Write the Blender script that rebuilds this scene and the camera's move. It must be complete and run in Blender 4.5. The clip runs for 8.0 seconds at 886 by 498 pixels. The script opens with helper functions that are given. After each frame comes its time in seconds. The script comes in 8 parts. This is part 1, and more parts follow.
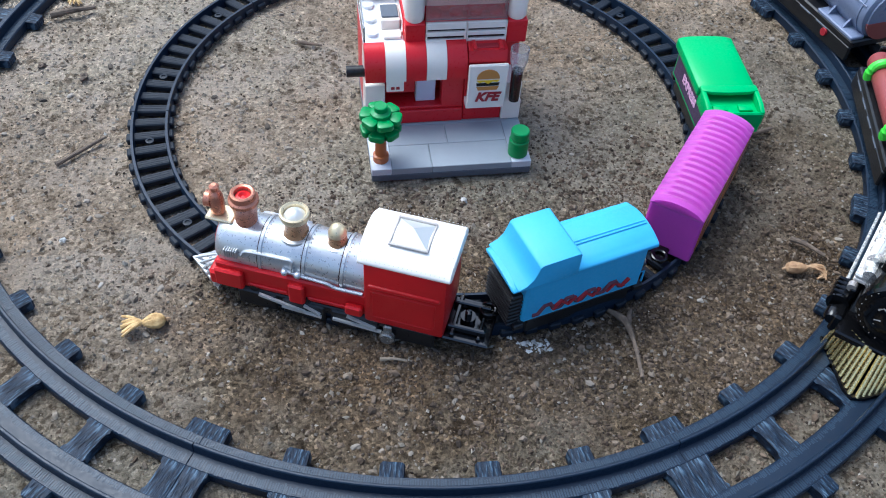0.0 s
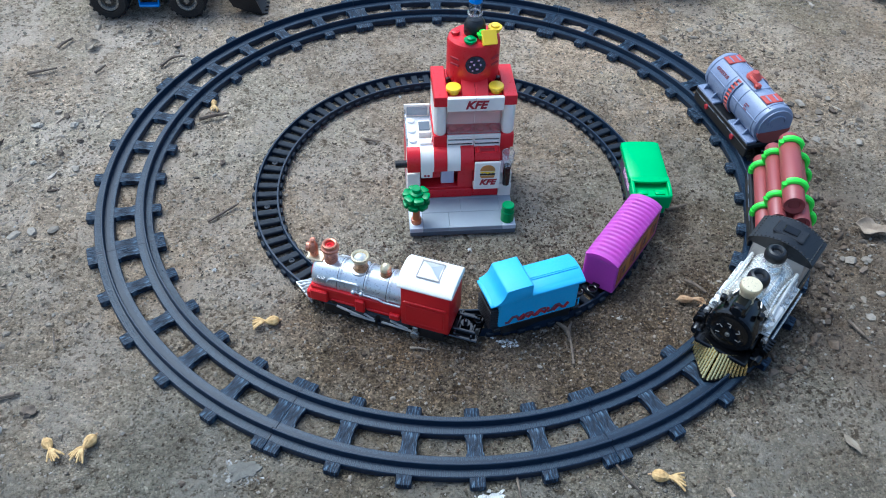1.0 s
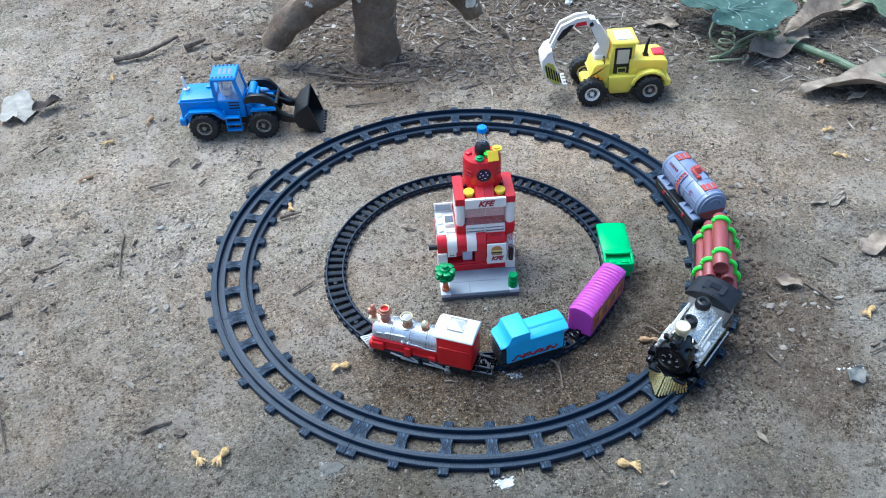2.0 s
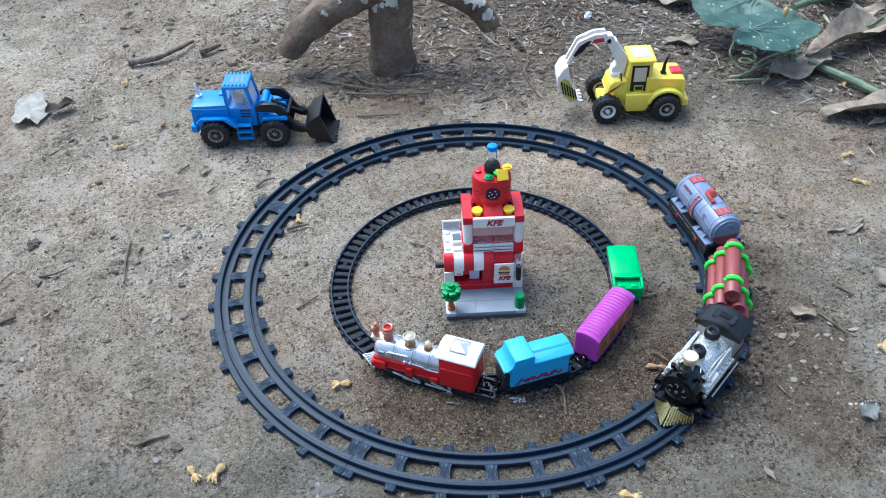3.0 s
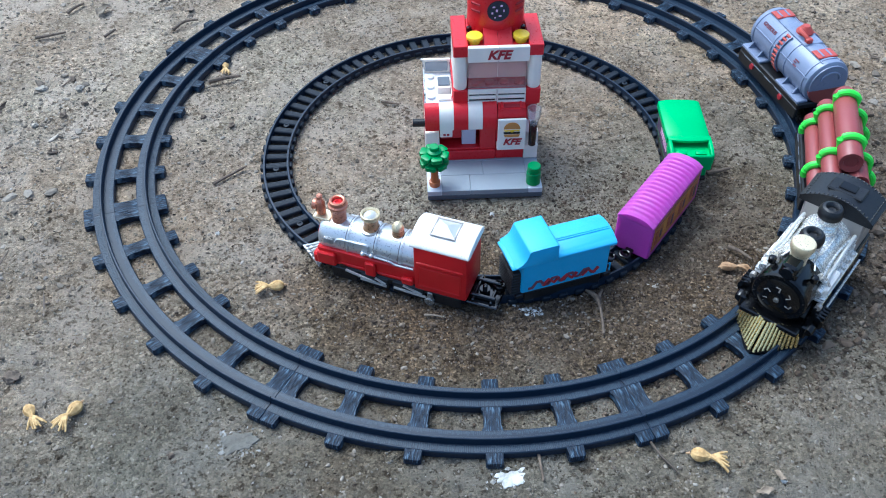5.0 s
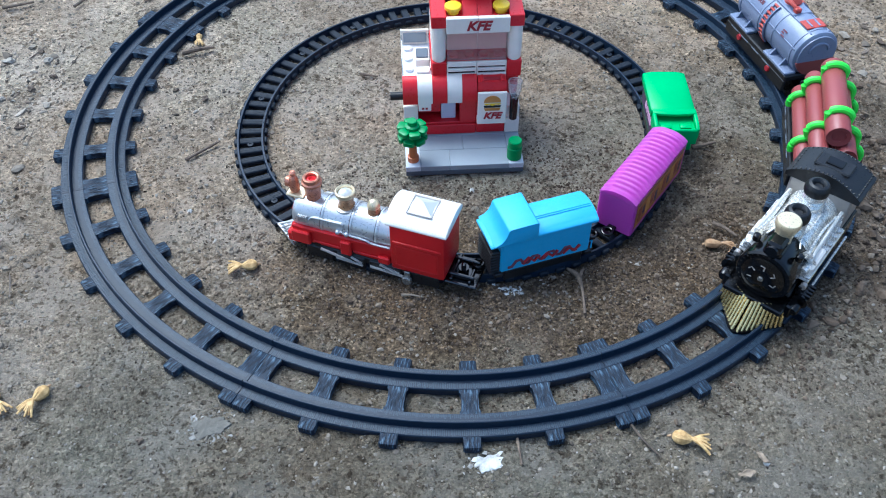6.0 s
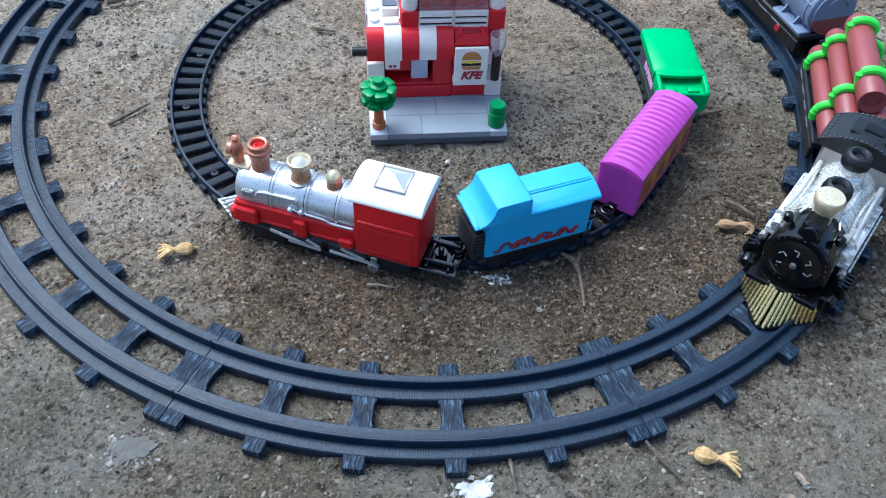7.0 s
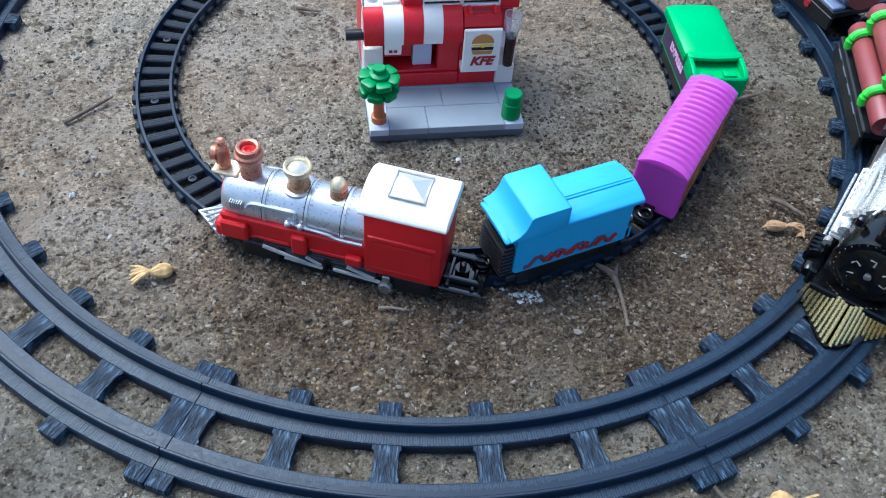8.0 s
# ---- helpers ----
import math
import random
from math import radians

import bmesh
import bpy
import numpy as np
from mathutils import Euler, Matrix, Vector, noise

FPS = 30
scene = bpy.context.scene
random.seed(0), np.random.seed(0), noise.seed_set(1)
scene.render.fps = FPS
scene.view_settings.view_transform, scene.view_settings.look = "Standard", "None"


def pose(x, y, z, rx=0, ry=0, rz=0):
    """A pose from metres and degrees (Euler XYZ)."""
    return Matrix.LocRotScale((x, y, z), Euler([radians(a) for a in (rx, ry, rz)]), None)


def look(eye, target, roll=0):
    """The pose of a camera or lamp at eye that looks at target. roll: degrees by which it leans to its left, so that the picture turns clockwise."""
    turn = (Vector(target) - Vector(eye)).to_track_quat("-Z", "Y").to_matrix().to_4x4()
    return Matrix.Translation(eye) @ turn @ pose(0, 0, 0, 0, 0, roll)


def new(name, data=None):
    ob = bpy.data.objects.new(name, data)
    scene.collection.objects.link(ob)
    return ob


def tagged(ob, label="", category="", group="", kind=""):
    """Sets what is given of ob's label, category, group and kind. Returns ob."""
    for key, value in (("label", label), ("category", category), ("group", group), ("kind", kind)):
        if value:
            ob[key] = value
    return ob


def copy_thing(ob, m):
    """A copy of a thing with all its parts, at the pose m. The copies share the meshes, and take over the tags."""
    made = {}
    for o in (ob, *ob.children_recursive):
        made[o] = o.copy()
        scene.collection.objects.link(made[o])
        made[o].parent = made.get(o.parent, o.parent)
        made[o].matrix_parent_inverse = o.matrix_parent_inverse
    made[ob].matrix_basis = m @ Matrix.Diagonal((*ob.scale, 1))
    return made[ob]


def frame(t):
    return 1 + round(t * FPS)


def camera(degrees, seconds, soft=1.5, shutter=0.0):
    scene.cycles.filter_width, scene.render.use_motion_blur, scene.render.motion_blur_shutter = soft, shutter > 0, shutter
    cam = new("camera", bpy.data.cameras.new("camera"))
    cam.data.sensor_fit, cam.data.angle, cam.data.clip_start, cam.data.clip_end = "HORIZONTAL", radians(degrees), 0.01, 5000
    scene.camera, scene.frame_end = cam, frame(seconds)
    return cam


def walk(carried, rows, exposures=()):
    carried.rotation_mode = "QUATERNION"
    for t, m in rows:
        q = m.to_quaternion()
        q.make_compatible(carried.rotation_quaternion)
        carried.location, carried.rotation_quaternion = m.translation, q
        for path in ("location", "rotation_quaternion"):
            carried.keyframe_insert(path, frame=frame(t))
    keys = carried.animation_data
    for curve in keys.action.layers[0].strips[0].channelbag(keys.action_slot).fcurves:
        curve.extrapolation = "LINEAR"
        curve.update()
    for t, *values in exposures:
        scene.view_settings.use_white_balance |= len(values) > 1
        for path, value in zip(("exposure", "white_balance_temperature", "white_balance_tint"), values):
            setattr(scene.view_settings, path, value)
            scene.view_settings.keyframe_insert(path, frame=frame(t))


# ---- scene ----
cam = camera(53.3, 8.0, soft=1.03)
PATH = [
    (0, (-0.04, -0.307, 0.245), (0.184, 1.003, -1.249), 4.4),
    (0.5, (-0.037, -0.39, 0.327), (0.077, 0.976, -1.13), 2.4),
    (1, (-0.035, -0.432, 0.377), (0.067, 0.959, -1.056), 1.7),
    (1.5, (-0.039, -0.514, 0.478), (0.048, 0.921, -0.913), -1.1),
    (1.7, (-0.036, -0.544, 0.496), (0.01, 0.927, -0.858), -2.6),
    (2.8, (-0.036, -0.577, 0.535), (-0.033, 0.923, -0.788), -1.8),
    (3, (-0.027, -0.549, 0.515), (-0.032, 0.947, -0.814), -1.8),
    (3.5, (-0.014, -0.471, 0.428), (-0.001, 1.004, -0.922), -1.2),
    (4, (-0.024, -0.417, 0.352), (-0.011, 1.039, -1.019), -0.7),
    (4.5, (-0.032, -0.402, 0.302), (-0.027, 1.038, -1.086), -0.8),
    (5, (-0.023, -0.423, 0.331), (-0.009, 0.988, -1.087), -0.6),
    (5.2, (-0.021, -0.424, 0.333), (0.009, 0.971, -1.1), -0.2),
    (6.3, (-0.016, -0.404, 0.314), (0.021, 0.955, -1.153), -0.2),
    (6.5, (-0.022, -0.397, 0.302), (0.053, 0.969, -1.156), 1.0),
    (7, (-0.024, -0.367, 0.276), (0.117, 0.961, -1.213), 3.3),
    (7.5, (-0.041, -0.341, 0.255), (0.179, 0.943, -1.263), 5.1),
    (8, (-0.044, -0.323, 0.249), (0.2, 0.953, -1.271), 5.6),
]
walk(cam, [(t, look(eye, target, roll)) for t, eye, target, roll in PATH], [(0, 0.72, 5340, 4), (0.5, 0.79, 5120, -0.5), (1, 0.69, 5070, -0.5), (1.6, 0.89, 5000, -0.5), (2.8, 0.78, 5110, 0.5), (4.5, 0.81, 5080, 0), (8, 0.77, 5060, 1)])

# ---- light ----
world = bpy.data.worlds.new("sky")
scene.world = world
world.use_nodes = True
wn, wl = world.node_tree.nodes, world.node_tree.links
sky = wn.new("ShaderNodeTexSky")
sky.sky_type = "NISHITA"
sky.sun_disc = False
SUN_UP, SUN_ROUND = radians(61), radians(-46)
sky.sun_elevation, sky.sun_rotation = SUN_UP, SUN_ROUND
sky.air_density, sky.dust_density = 1.0, 5.0
wl.new(sky.outputs["Color"], wn["Background"].inputs["Color"])
wn["Background"].inputs["Strength"].default_value = 0.15
sun = new("sun", bpy.data.lights.new("sun", "SUN"))
sun.data.energy, sun.data.angle, sun.data.color = 1.65, radians(38), (1.0, 0.98, 0.95)
sun.matrix_world = look((math.sin(SUN_ROUND) * math.cos(SUN_UP), math.cos(SUN_ROUND) * math.cos(SUN_UP), math.sin(SUN_UP)), (0, 0, 0))


# ---- materials ----
def node_mat(name):
    m = bpy.data.materials.new(name)
    m.use_nodes = True
    return m, m.node_tree.nodes, m.node_tree.links, m.node_tree.nodes["Principled BSDF"]


def noise_tex(n, l, scale, detail=4, rough=0.6, coord="Object"):
    tc, tx = n.new("ShaderNodeTexCoord"), n.new("ShaderNodeTexNoise")
    l.new(tc.outputs[coord], tx.inputs["Vector"])
    tx.inputs["Scale"].default_value, tx.inputs["Detail"].default_value, tx.inputs["Roughness"].default_value = scale, detail, rough
    return tx


def ramp(n, l, src, stops):
    r = n.new("ShaderNodeValToRGB")
    e = r.color_ramp.elements
    while len(e) < len(stops):
        e.new(0.5)
    for k, (p, c) in zip(e, stops):
        k.position, k.color = p, (*c, 1) if len(c) == 3 else c
    l.new(src, r.inputs["Fac"])
    return r.outputs["Color"]


def mix(n, l, fac, a, b, mode="MIX"):
    m = n.new("ShaderNodeMix")
    m.data_type, m.blend_type = "RGBA", mode
    for sock, v in ((m.inputs["Factor"], fac), (m.inputs[6], a), (m.inputs[7], b)):
        if isinstance(v, bpy.types.NodeSocket):
            l.new(v, sock)
        else:
            sock.default_value = v if not isinstance(v, tuple) else (*v[:3], 1)
    return m.outputs[2]


def bump(n, l, b, height, strength, dist):
    u = n.new("ShaderNodeBump")
    u.inputs["Strength"].default_value, u.inputs["Distance"].default_value = strength, dist
    l.new(height, u.inputs["Height"])
    if b.inputs["Normal"].links:
        l.new(b.inputs["Normal"].links[0].from_socket, u.inputs["Normal"])
    l.new(u.outputs["Normal"], b.inputs["Normal"])


def plastic(name, col, rough=0.35, dust=0.12, metal=0.0, relief=0.15, coat=0.0, gloss=0.5, depth=0.0):
    """Moulded toy plastic: slight mottling, dust film and fine scuffs."""
    m, n, l, b = node_mat(name)
    big, fine = noise_tex(n, l, 60, 5), noise_tex(n, l, 900, 3, 0.7)
    dark = tuple(c * 0.82 for c in col)
    c1 = mix(n, l, big.outputs["Fac"], dark, tuple(min(1, c * 1.12) for c in col))
    d = ramp(n, l, fine.outputs["Fac"], [(0.52, (0, 0, 0)), (0.72, (dust, dust, dust))])
    c2 = mix(n, l, d, c1, (0.36, 0.32, 0.27))
    l.new(c2, b.inputs["Base Color"])
    r = ramp(n, l, fine.outputs["Fac"], [(0.3, (rough * 0.8,) * 3), (0.75, (min(1, rough * 1.5),) * 3)])
    l.new(r, b.inputs["Roughness"])
    b.inputs["Metallic"].default_value = metal
    b.inputs["Coat Weight"].default_value = coat
    b.inputs["Specular IOR Level"].default_value = gloss
    if depth:
        b.inputs["Subsurface Weight"].default_value = 0.6
        b.inputs["Subsurface Scale"].default_value = depth
        b.inputs["Subsurface Radius"].default_value = (1.0, 0.6, 0.8)
    bump(n, l, b, big.outputs["Fac"], relief, 0.0008)
    bump(n, l, b, fine.outputs["Fac"], relief * 0.5, 0.0003)
    return m


def clear(name, col, rough=0.05, alpha=None):
    m, n, l, b = node_mat(name)
    b.inputs["Base Color"].default_value = (*col, 1)
    b.inputs["Transmission Weight"].default_value = 1.0 if alpha is None else alpha
    b.inputs["Roughness"].default_value = rough
    b.inputs["IOR"].default_value = 1.3
    return m


def sleeper_plastic():
    """Black plastic moulded with wood grain that runs along each sleeper, dusty in the grooves; the grain's bluish
    highlights are painted into the colour.
    """
    m, n, l, b = node_mat("grained_black_plastic")
    tc, mp, w = n.new("ShaderNodeTexCoord"), n.new("ShaderNodeMapping"), n.new("ShaderNodeTexNoise")
    mp.inputs["Scale"].default_value = (240, 1400, 300)
    l.new(tc.outputs["Object"], mp.inputs["Vector"])
    l.new(mp.outputs["Vector"], w.inputs["Vector"])
    w.inputs["Scale"].default_value, w.inputs["Detail"].default_value = 1.0, 3
    fine = noise_tex(n, l, 500, 4)
    c = ramp(n, l, w.outputs["Fac"], [(0.36, (0.003, 0.007, 0.016)), (0.53, (0.009, 0.02, 0.04)), (0.62, (0.045, 0.078, 0.118)), (0.72, (0.095, 0.14, 0.19))])
    d = ramp(n, l, fine.outputs["Fac"], [(0.6, (0, 0, 0)), (0.85, (0.12, 0.12, 0.12))])
    l.new(mix(n, l, d, c, (0.2, 0.24, 0.3)), b.inputs["Base Color"])
    b.inputs["Roughness"].default_value = 0.5
    b.inputs["Specular IOR Level"].default_value = 0.25
    bump(n, l, b, w.outputs["Fac"], 0.8, 0.0008)
    return m


def soil():
    m, n, l, b = node_mat("trodden_soil")
    tc = n.new("ShaderNodeTexCoord")
    big, mid, fine, grit = noise_tex(n, l, 4.5, 5), noise_tex(n, l, 38, 7, 0.7), noise_tex(n, l, 240, 6, 0.8), noise_tex(n, l, 1100, 3, 0.7)
    base = ramp(n, l, big.outputs["Fac"], [(0.34, (0.20, 0.17, 0.133)), (0.5, (0.262, 0.229, 0.186)), (0.64, (0.32, 0.286, 0.238))])
    c = mix(n, l, 0.55, base, ramp(n, l, mid.outputs["Fac"], [(0.3, (0.55, 0.5, 0.44)), (0.52, (0.95, 0.93, 0.9)), (0.72, (1.3, 1.27, 1.2))]), "MULTIPLY")
    c = mix(n, l, 0.72, c, ramp(n, l, fine.outputs["Fac"], [(0.34, (0.34, 0.31, 0.28)), (0.46, (0.9, 0.88, 0.85)), (0.56, (1.08, 1.07, 1.05)), (0.68, (1.5, 1.49, 1.46))]), "MULTIPLY")
    vor = n.new("ShaderNodeTexVoronoi")
    l.new(tc.outputs["Object"], vor.inputs["Vector"])
    vor.inputs["Scale"].default_value = 900
    vbw = n.new("ShaderNodeSeparateColor")
    l.new(vor.outputs["Color"], vbw.inputs[0])
    grain_col = ramp(n, l, vbw.outputs[0], [(0.0, (0.45, 0.42, 0.38)), (0.5, (0.92, 0.9, 0.87)), (0.9, (1.35, 1.33, 1.28)), (1.0, (2.1, 2.05, 2.0))])
    lump = noise_tex(n, l, 115, 4, 0.6)
    c = mix(n, l, 0.42, c, ramp(n, l, lump.outputs["Fac"], [(0.3, (0.42, 0.39, 0.36)), (0.44, (0.9, 0.89, 0.87)), (0.6, (1.1, 1.1, 1.09)), (0.72, (1.35, 1.34, 1.32))]), "MULTIPLY")
    patch = noise_tex(n, l, 13, 4, 0.6)
    c = mix(n, l, 0.42, c, ramp(n, l, patch.outputs["Fac"], [(0.3, (0.62, 0.58, 0.52)), (0.5, (0.98, 0.97, 0.95)), (0.7, (1.25, 1.25, 1.25))]), "MULTIPLY")
    c = mix(n, l, 0.5, c, grain_col, "MULTIPLY")
    # smooth pale crust between rougher, browner and slightly olive places
    tint = noise_tex(n, l, 7.5, 4, 0.6)
    c = mix(n, l, 0.8, c, ramp(n, l, tint.outputs["Fac"], [(0.34, (1.06, 0.995, 0.91)), (0.5, (1.0, 1.0, 0.99)), (0.64, (0.96, 1.0, 0.97))]), "MULTIPLY")
    skin = noise_tex(n, l, 26, 6, 0.7)
    c = mix(n, l, ramp(n, l, skin.outputs["Fac"], [(0.5, (0, 0, 0)), (0.58, (0.6, 0.6, 0.6))]), c, mix(n, l, 0.6, base, (1.22, 1.2, 1.18), "MULTIPLY"))
    # dark crumbs trodden into the crust, in drifts, and the shade of pits painted as spots
    drift = noise_tex(n, l, 20, 4, 0.6)
    for scale, lo, hi, dark in ((210, 0.605, 0.655, (0.42, 0.385, 0.35)), (430, 0.585, 0.645, (0.42, 0.39, 0.355))):
        pit = noise_tex(n, l, scale, 3, 0.55)
        k = n.new("ShaderNodeMath")
        k.operation = "ADD"
        l.new(pit.outputs["Fac"], k.inputs[0])
        s2 = n.new("ShaderNodeMath")
        s2.operation = "MULTIPLY_ADD"
        l.new(drift.outputs["Fac"], s2.inputs[0])
        s2.inputs[1].default_value, s2.inputs[2].default_value = 0.3, -0.15
        l.new(s2.outputs[0], k.inputs[1])
        spot = ramp(n, l, k.outputs[0], [(lo, (0, 0, 0)), (hi, (1, 1, 1))])
        c = mix(n, l, spot, c, mix(n, l, 0.9, c, dark, "MULTIPLY"))
    # looser brown earth inside the railway, darker earth beside it and behind the loader, leaf mould round the stump
    sep = n.new("ShaderNodeSeparateXYZ")
    l.new(tc.outputs["Object"], sep.inputs[0])

    def blob(cx, cy, rx, ry, wob, lo, hi):
        def mth(op, a, bb):
            k = n.new("ShaderNodeMath")
            k.operation = op
            for sk, v in ((k.inputs[0], a), (k.inputs[1], bb)):
                if isinstance(v, bpy.types.NodeSocket):
                    l.new(v, sk)
                else:
                    sk.default_value = v
            return k.outputs[0]
        dx = mth("DIVIDE", mth("SUBTRACT", sep.outputs[0], cx), rx)
        dy = mth("DIVIDE", mth("SUBTRACT", sep.outputs[1], cy), ry)
        d2 = mth("ADD", mth("MULTIPLY", dx, dx), mth("MULTIPLY", dy, dy))
        w = noise_tex(n, l, wob, 5, 0.65)
        d3 = mth("ADD", d2, mth("MULTIPLY", mth("SUBTRACT", w.outputs["Fac"], 0.5), 2.2))
        return ramp(n, l, d3, [(lo, (1, 1, 1)), (hi, (0, 0, 0))])
    dust = blob(-0.33, 0.24, 0.55, 0.48, 9, 0.35, 1.4)
    c = mix(n, l, dust, c, mix(n, l, 1.0, c, (1.70, 1.63, 1.60), "MULTIPLY"))
    pale = blob(0.26, 0.13, 0.26, 0.13, 11, 0.3, 1.3)
    c = mix(n, l, pale, c, mix(n, l, 1.0, c, (1.5, 1.4, 1.32), "MULTIPLY"))
    south = blob(-0.05, -0.27, 0.33, 0.15, 14, 0.3, 1.2)
    c = mix(n, l, south, c, mix(n, l, 1.0, c, (0.8, 0.83, 0.84), "MULTIPLY"))
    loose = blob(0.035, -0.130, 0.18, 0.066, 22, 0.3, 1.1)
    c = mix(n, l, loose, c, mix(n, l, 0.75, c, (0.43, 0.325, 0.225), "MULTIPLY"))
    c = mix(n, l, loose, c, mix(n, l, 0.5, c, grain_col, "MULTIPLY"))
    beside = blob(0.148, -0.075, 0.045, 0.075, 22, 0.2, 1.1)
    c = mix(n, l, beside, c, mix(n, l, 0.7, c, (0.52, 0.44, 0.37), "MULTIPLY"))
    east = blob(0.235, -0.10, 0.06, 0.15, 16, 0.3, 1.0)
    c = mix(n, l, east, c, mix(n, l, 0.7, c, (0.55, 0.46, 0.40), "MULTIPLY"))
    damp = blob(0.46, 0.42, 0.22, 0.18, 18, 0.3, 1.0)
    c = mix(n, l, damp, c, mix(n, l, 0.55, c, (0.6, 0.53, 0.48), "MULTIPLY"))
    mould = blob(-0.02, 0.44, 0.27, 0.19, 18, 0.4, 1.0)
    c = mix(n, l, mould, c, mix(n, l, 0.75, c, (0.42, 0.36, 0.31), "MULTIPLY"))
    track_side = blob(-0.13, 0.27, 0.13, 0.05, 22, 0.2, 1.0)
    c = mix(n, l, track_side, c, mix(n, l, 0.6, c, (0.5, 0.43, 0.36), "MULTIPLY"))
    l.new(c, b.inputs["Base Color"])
    b.inputs["Roughness"].default_value = 0.95
    b.inputs["Specular IOR Level"].default_value = 0.15
    bump(n, l, b, mid.outputs["Fac"], 0.6, 0.004)
    bump(n, l, b, lump.outputs["Fac"], 0.8, 0.006)
    bump(n, l, b, fine.outputs["Fac"], 1.0, 0.005)
    inv = n.new("ShaderNodeMath")
    inv.operation = "SUBTRACT"
    inv.inputs[0].default_value = 1.0
    l.new(vor.outputs["Distance"], inv.inputs[1])
    bump(n, l, b, inv.outputs[0], 0.8, 0.0009)
    bump(n, l, b, grit.outputs["Fac"], 0.8, 0.0009)
    return m


def grains(name, stops, rough=0.9):
    m, n, l, b = node_mat(name)
    g = n.new("ShaderNodeNewGeometry")
    c = ramp(n, l, g.outputs["Random Per Island"], stops)
    f = noise_tex(n, l, 700, 3)
    l.new(mix(n, l, 0.5, c, ramp(n, l, f.outputs["Fac"], [(0.3, (0.6, 0.58, 0.55)), (0.7, (1.25, 1.22, 1.18))]), "MULTIPLY"), b.inputs["Base Color"])
    b.inputs["Roughness"].default_value = rough
    return m


def organic(name, lo, hi, scale=60, stretch=(1, 1, 1), rough=0.8, relief=0.5, dist=0.002):
    m, n, l, b = node_mat(name)
    tc, mp, w = n.new("ShaderNodeTexCoord"), n.new("ShaderNodeMapping"), n.new("ShaderNodeTexNoise")
    mp.inputs["Scale"].default_value = stretch
    l.new(tc.outputs["Object"], mp.inputs["Vector"])
    l.new(mp.outputs["Vector"], w.inputs["Vector"])
    w.inputs["Scale"].default_value, w.inputs["Detail"].default_value, w.inputs["Roughness"].default_value = scale, 6, 0.65
    l.new(ramp(n, l, w.outputs["Fac"], [(0.32, lo), (0.68, hi)]), b.inputs["Base Color"])
    b.inputs["Roughness"].default_value = rough
    bump(n, l, b, w.outputs["Fac"], relief, dist)
    return m


def leaf_green():
    m, n, l, b = node_mat("squash_leaf")
    tc, v = n.new("ShaderNodeTexCoord"), n.new("ShaderNodeTexVoronoi")
    l.new(tc.outputs["Object"], v.inputs["Vector"])
    v.inputs["Scale"].default_value = 105
    big = noise_tex(n, l, 45, 6)
    c = ramp(n, l, big.outputs["Fac"], [(0.3, (0.026, 0.066, 0.045)), (0.7, (0.080, 0.142, 0.105))])
    spots = ramp(n, l, v.outputs["Distance"], [(0.08, (1, 1, 1)), (0.22, (0, 0, 0))])
    l.new(mix(n, l, spots, c, (0.3, 0.4, 0.36)), b.inputs["Base Color"])
    b.inputs["Roughness"].default_value = 0.5
    bump(n, l, b, big.outputs["Fac"], 0.6, 0.004)
    return m


def bark():
    m, n, l, b = node_mat("weathered_bark")
    a, f = noise_tex(n, l, 25, 6, 0.65), noise_tex(n, l, 220, 5)
    c = ramp(n, l, a.outputs["Fac"], [(0.3, (0.085, 0.054, 0.034)), (0.5, (0.165, 0.115, 0.074)), (0.72, (0.255, 0.198, 0.135))])
    c = mix(n, l, 0.6, c, ramp(n, l, f.outputs["Fac"], [(0.3, (0.5, 0.48, 0.45)), (0.7, (1.3, 1.28, 1.25))]), "MULTIPLY")
    p = noise_tex(n, l, 24, 8, 0.68)
    flake = ramp(n, l, p.outputs["Fac"], [(0.66, (0, 0, 0)), (0.675, (1, 1, 1))])
    l.new(mix(n, l, flake, c, (0.5, 0.46, 0.38)), b.inputs["Base Color"])
    b.inputs["Roughness"].default_value = 0.85
    bump(n, l, b, a.outputs["Fac"], 0.9, 0.006)
    bump(n, l, b, flake, 0.8, 0.0012)
    bump(n, l, b, f.outputs["Fac"], 0.8, 0.002)
    return m


SOIL = soil()
TRACK = plastic("blue_black_track_plastic", (0.0045, 0.0138, 0.0315), 0.40, 0.02, relief=0.25, gloss=0.36)
GRAIN = sleeper_plastic()
# the track plastic made paler, so the ribs' highlights sit in the colour
RIBBED = plastic("ribbed_track_plastic", (0.017, 0.035, 0.060), 0.42, 0.05, relief=0.3, gloss=0.4)
NARROW = plastic("black_narrow_track_plastic", (0.004, 0.009, 0.018), 0.5, 0.03, relief=0.3, gloss=0.3)
BLACK = plastic("black_plastic", (0.009, 0.0095, 0.011), 0.32, 0.03, gloss=0.4)
SHINY = plastic("glossy_black_plastic", (0.003, 0.003, 0.0035), 0.13, 0.008, relief=0.04, gloss=0.42)
WETBLACK = plastic("mirror_black_plastic", (0.003, 0.003, 0.004), 0.10, 0.004, relief=0.03, gloss=0.85)
RED = plastic("red_plastic", (0.56, 0.009, 0.013), 0.34, 0.015, relief=0.08, gloss=0.4)
BRICK = plastic("red_brick_plastic", (0.58, 0.013, 0.022), 0.3, 0.015, relief=0.05, gloss=0.4)
WHITE = plastic("white_brick_plastic", (0.86, 0.785, 0.695), 0.35, 0.04, relief=0.05)
SILVER = plastic("silver_lacquer", (0.60, 0.615, 0.63), 0.30, 0.0, metal=0.72, relief=0.02)
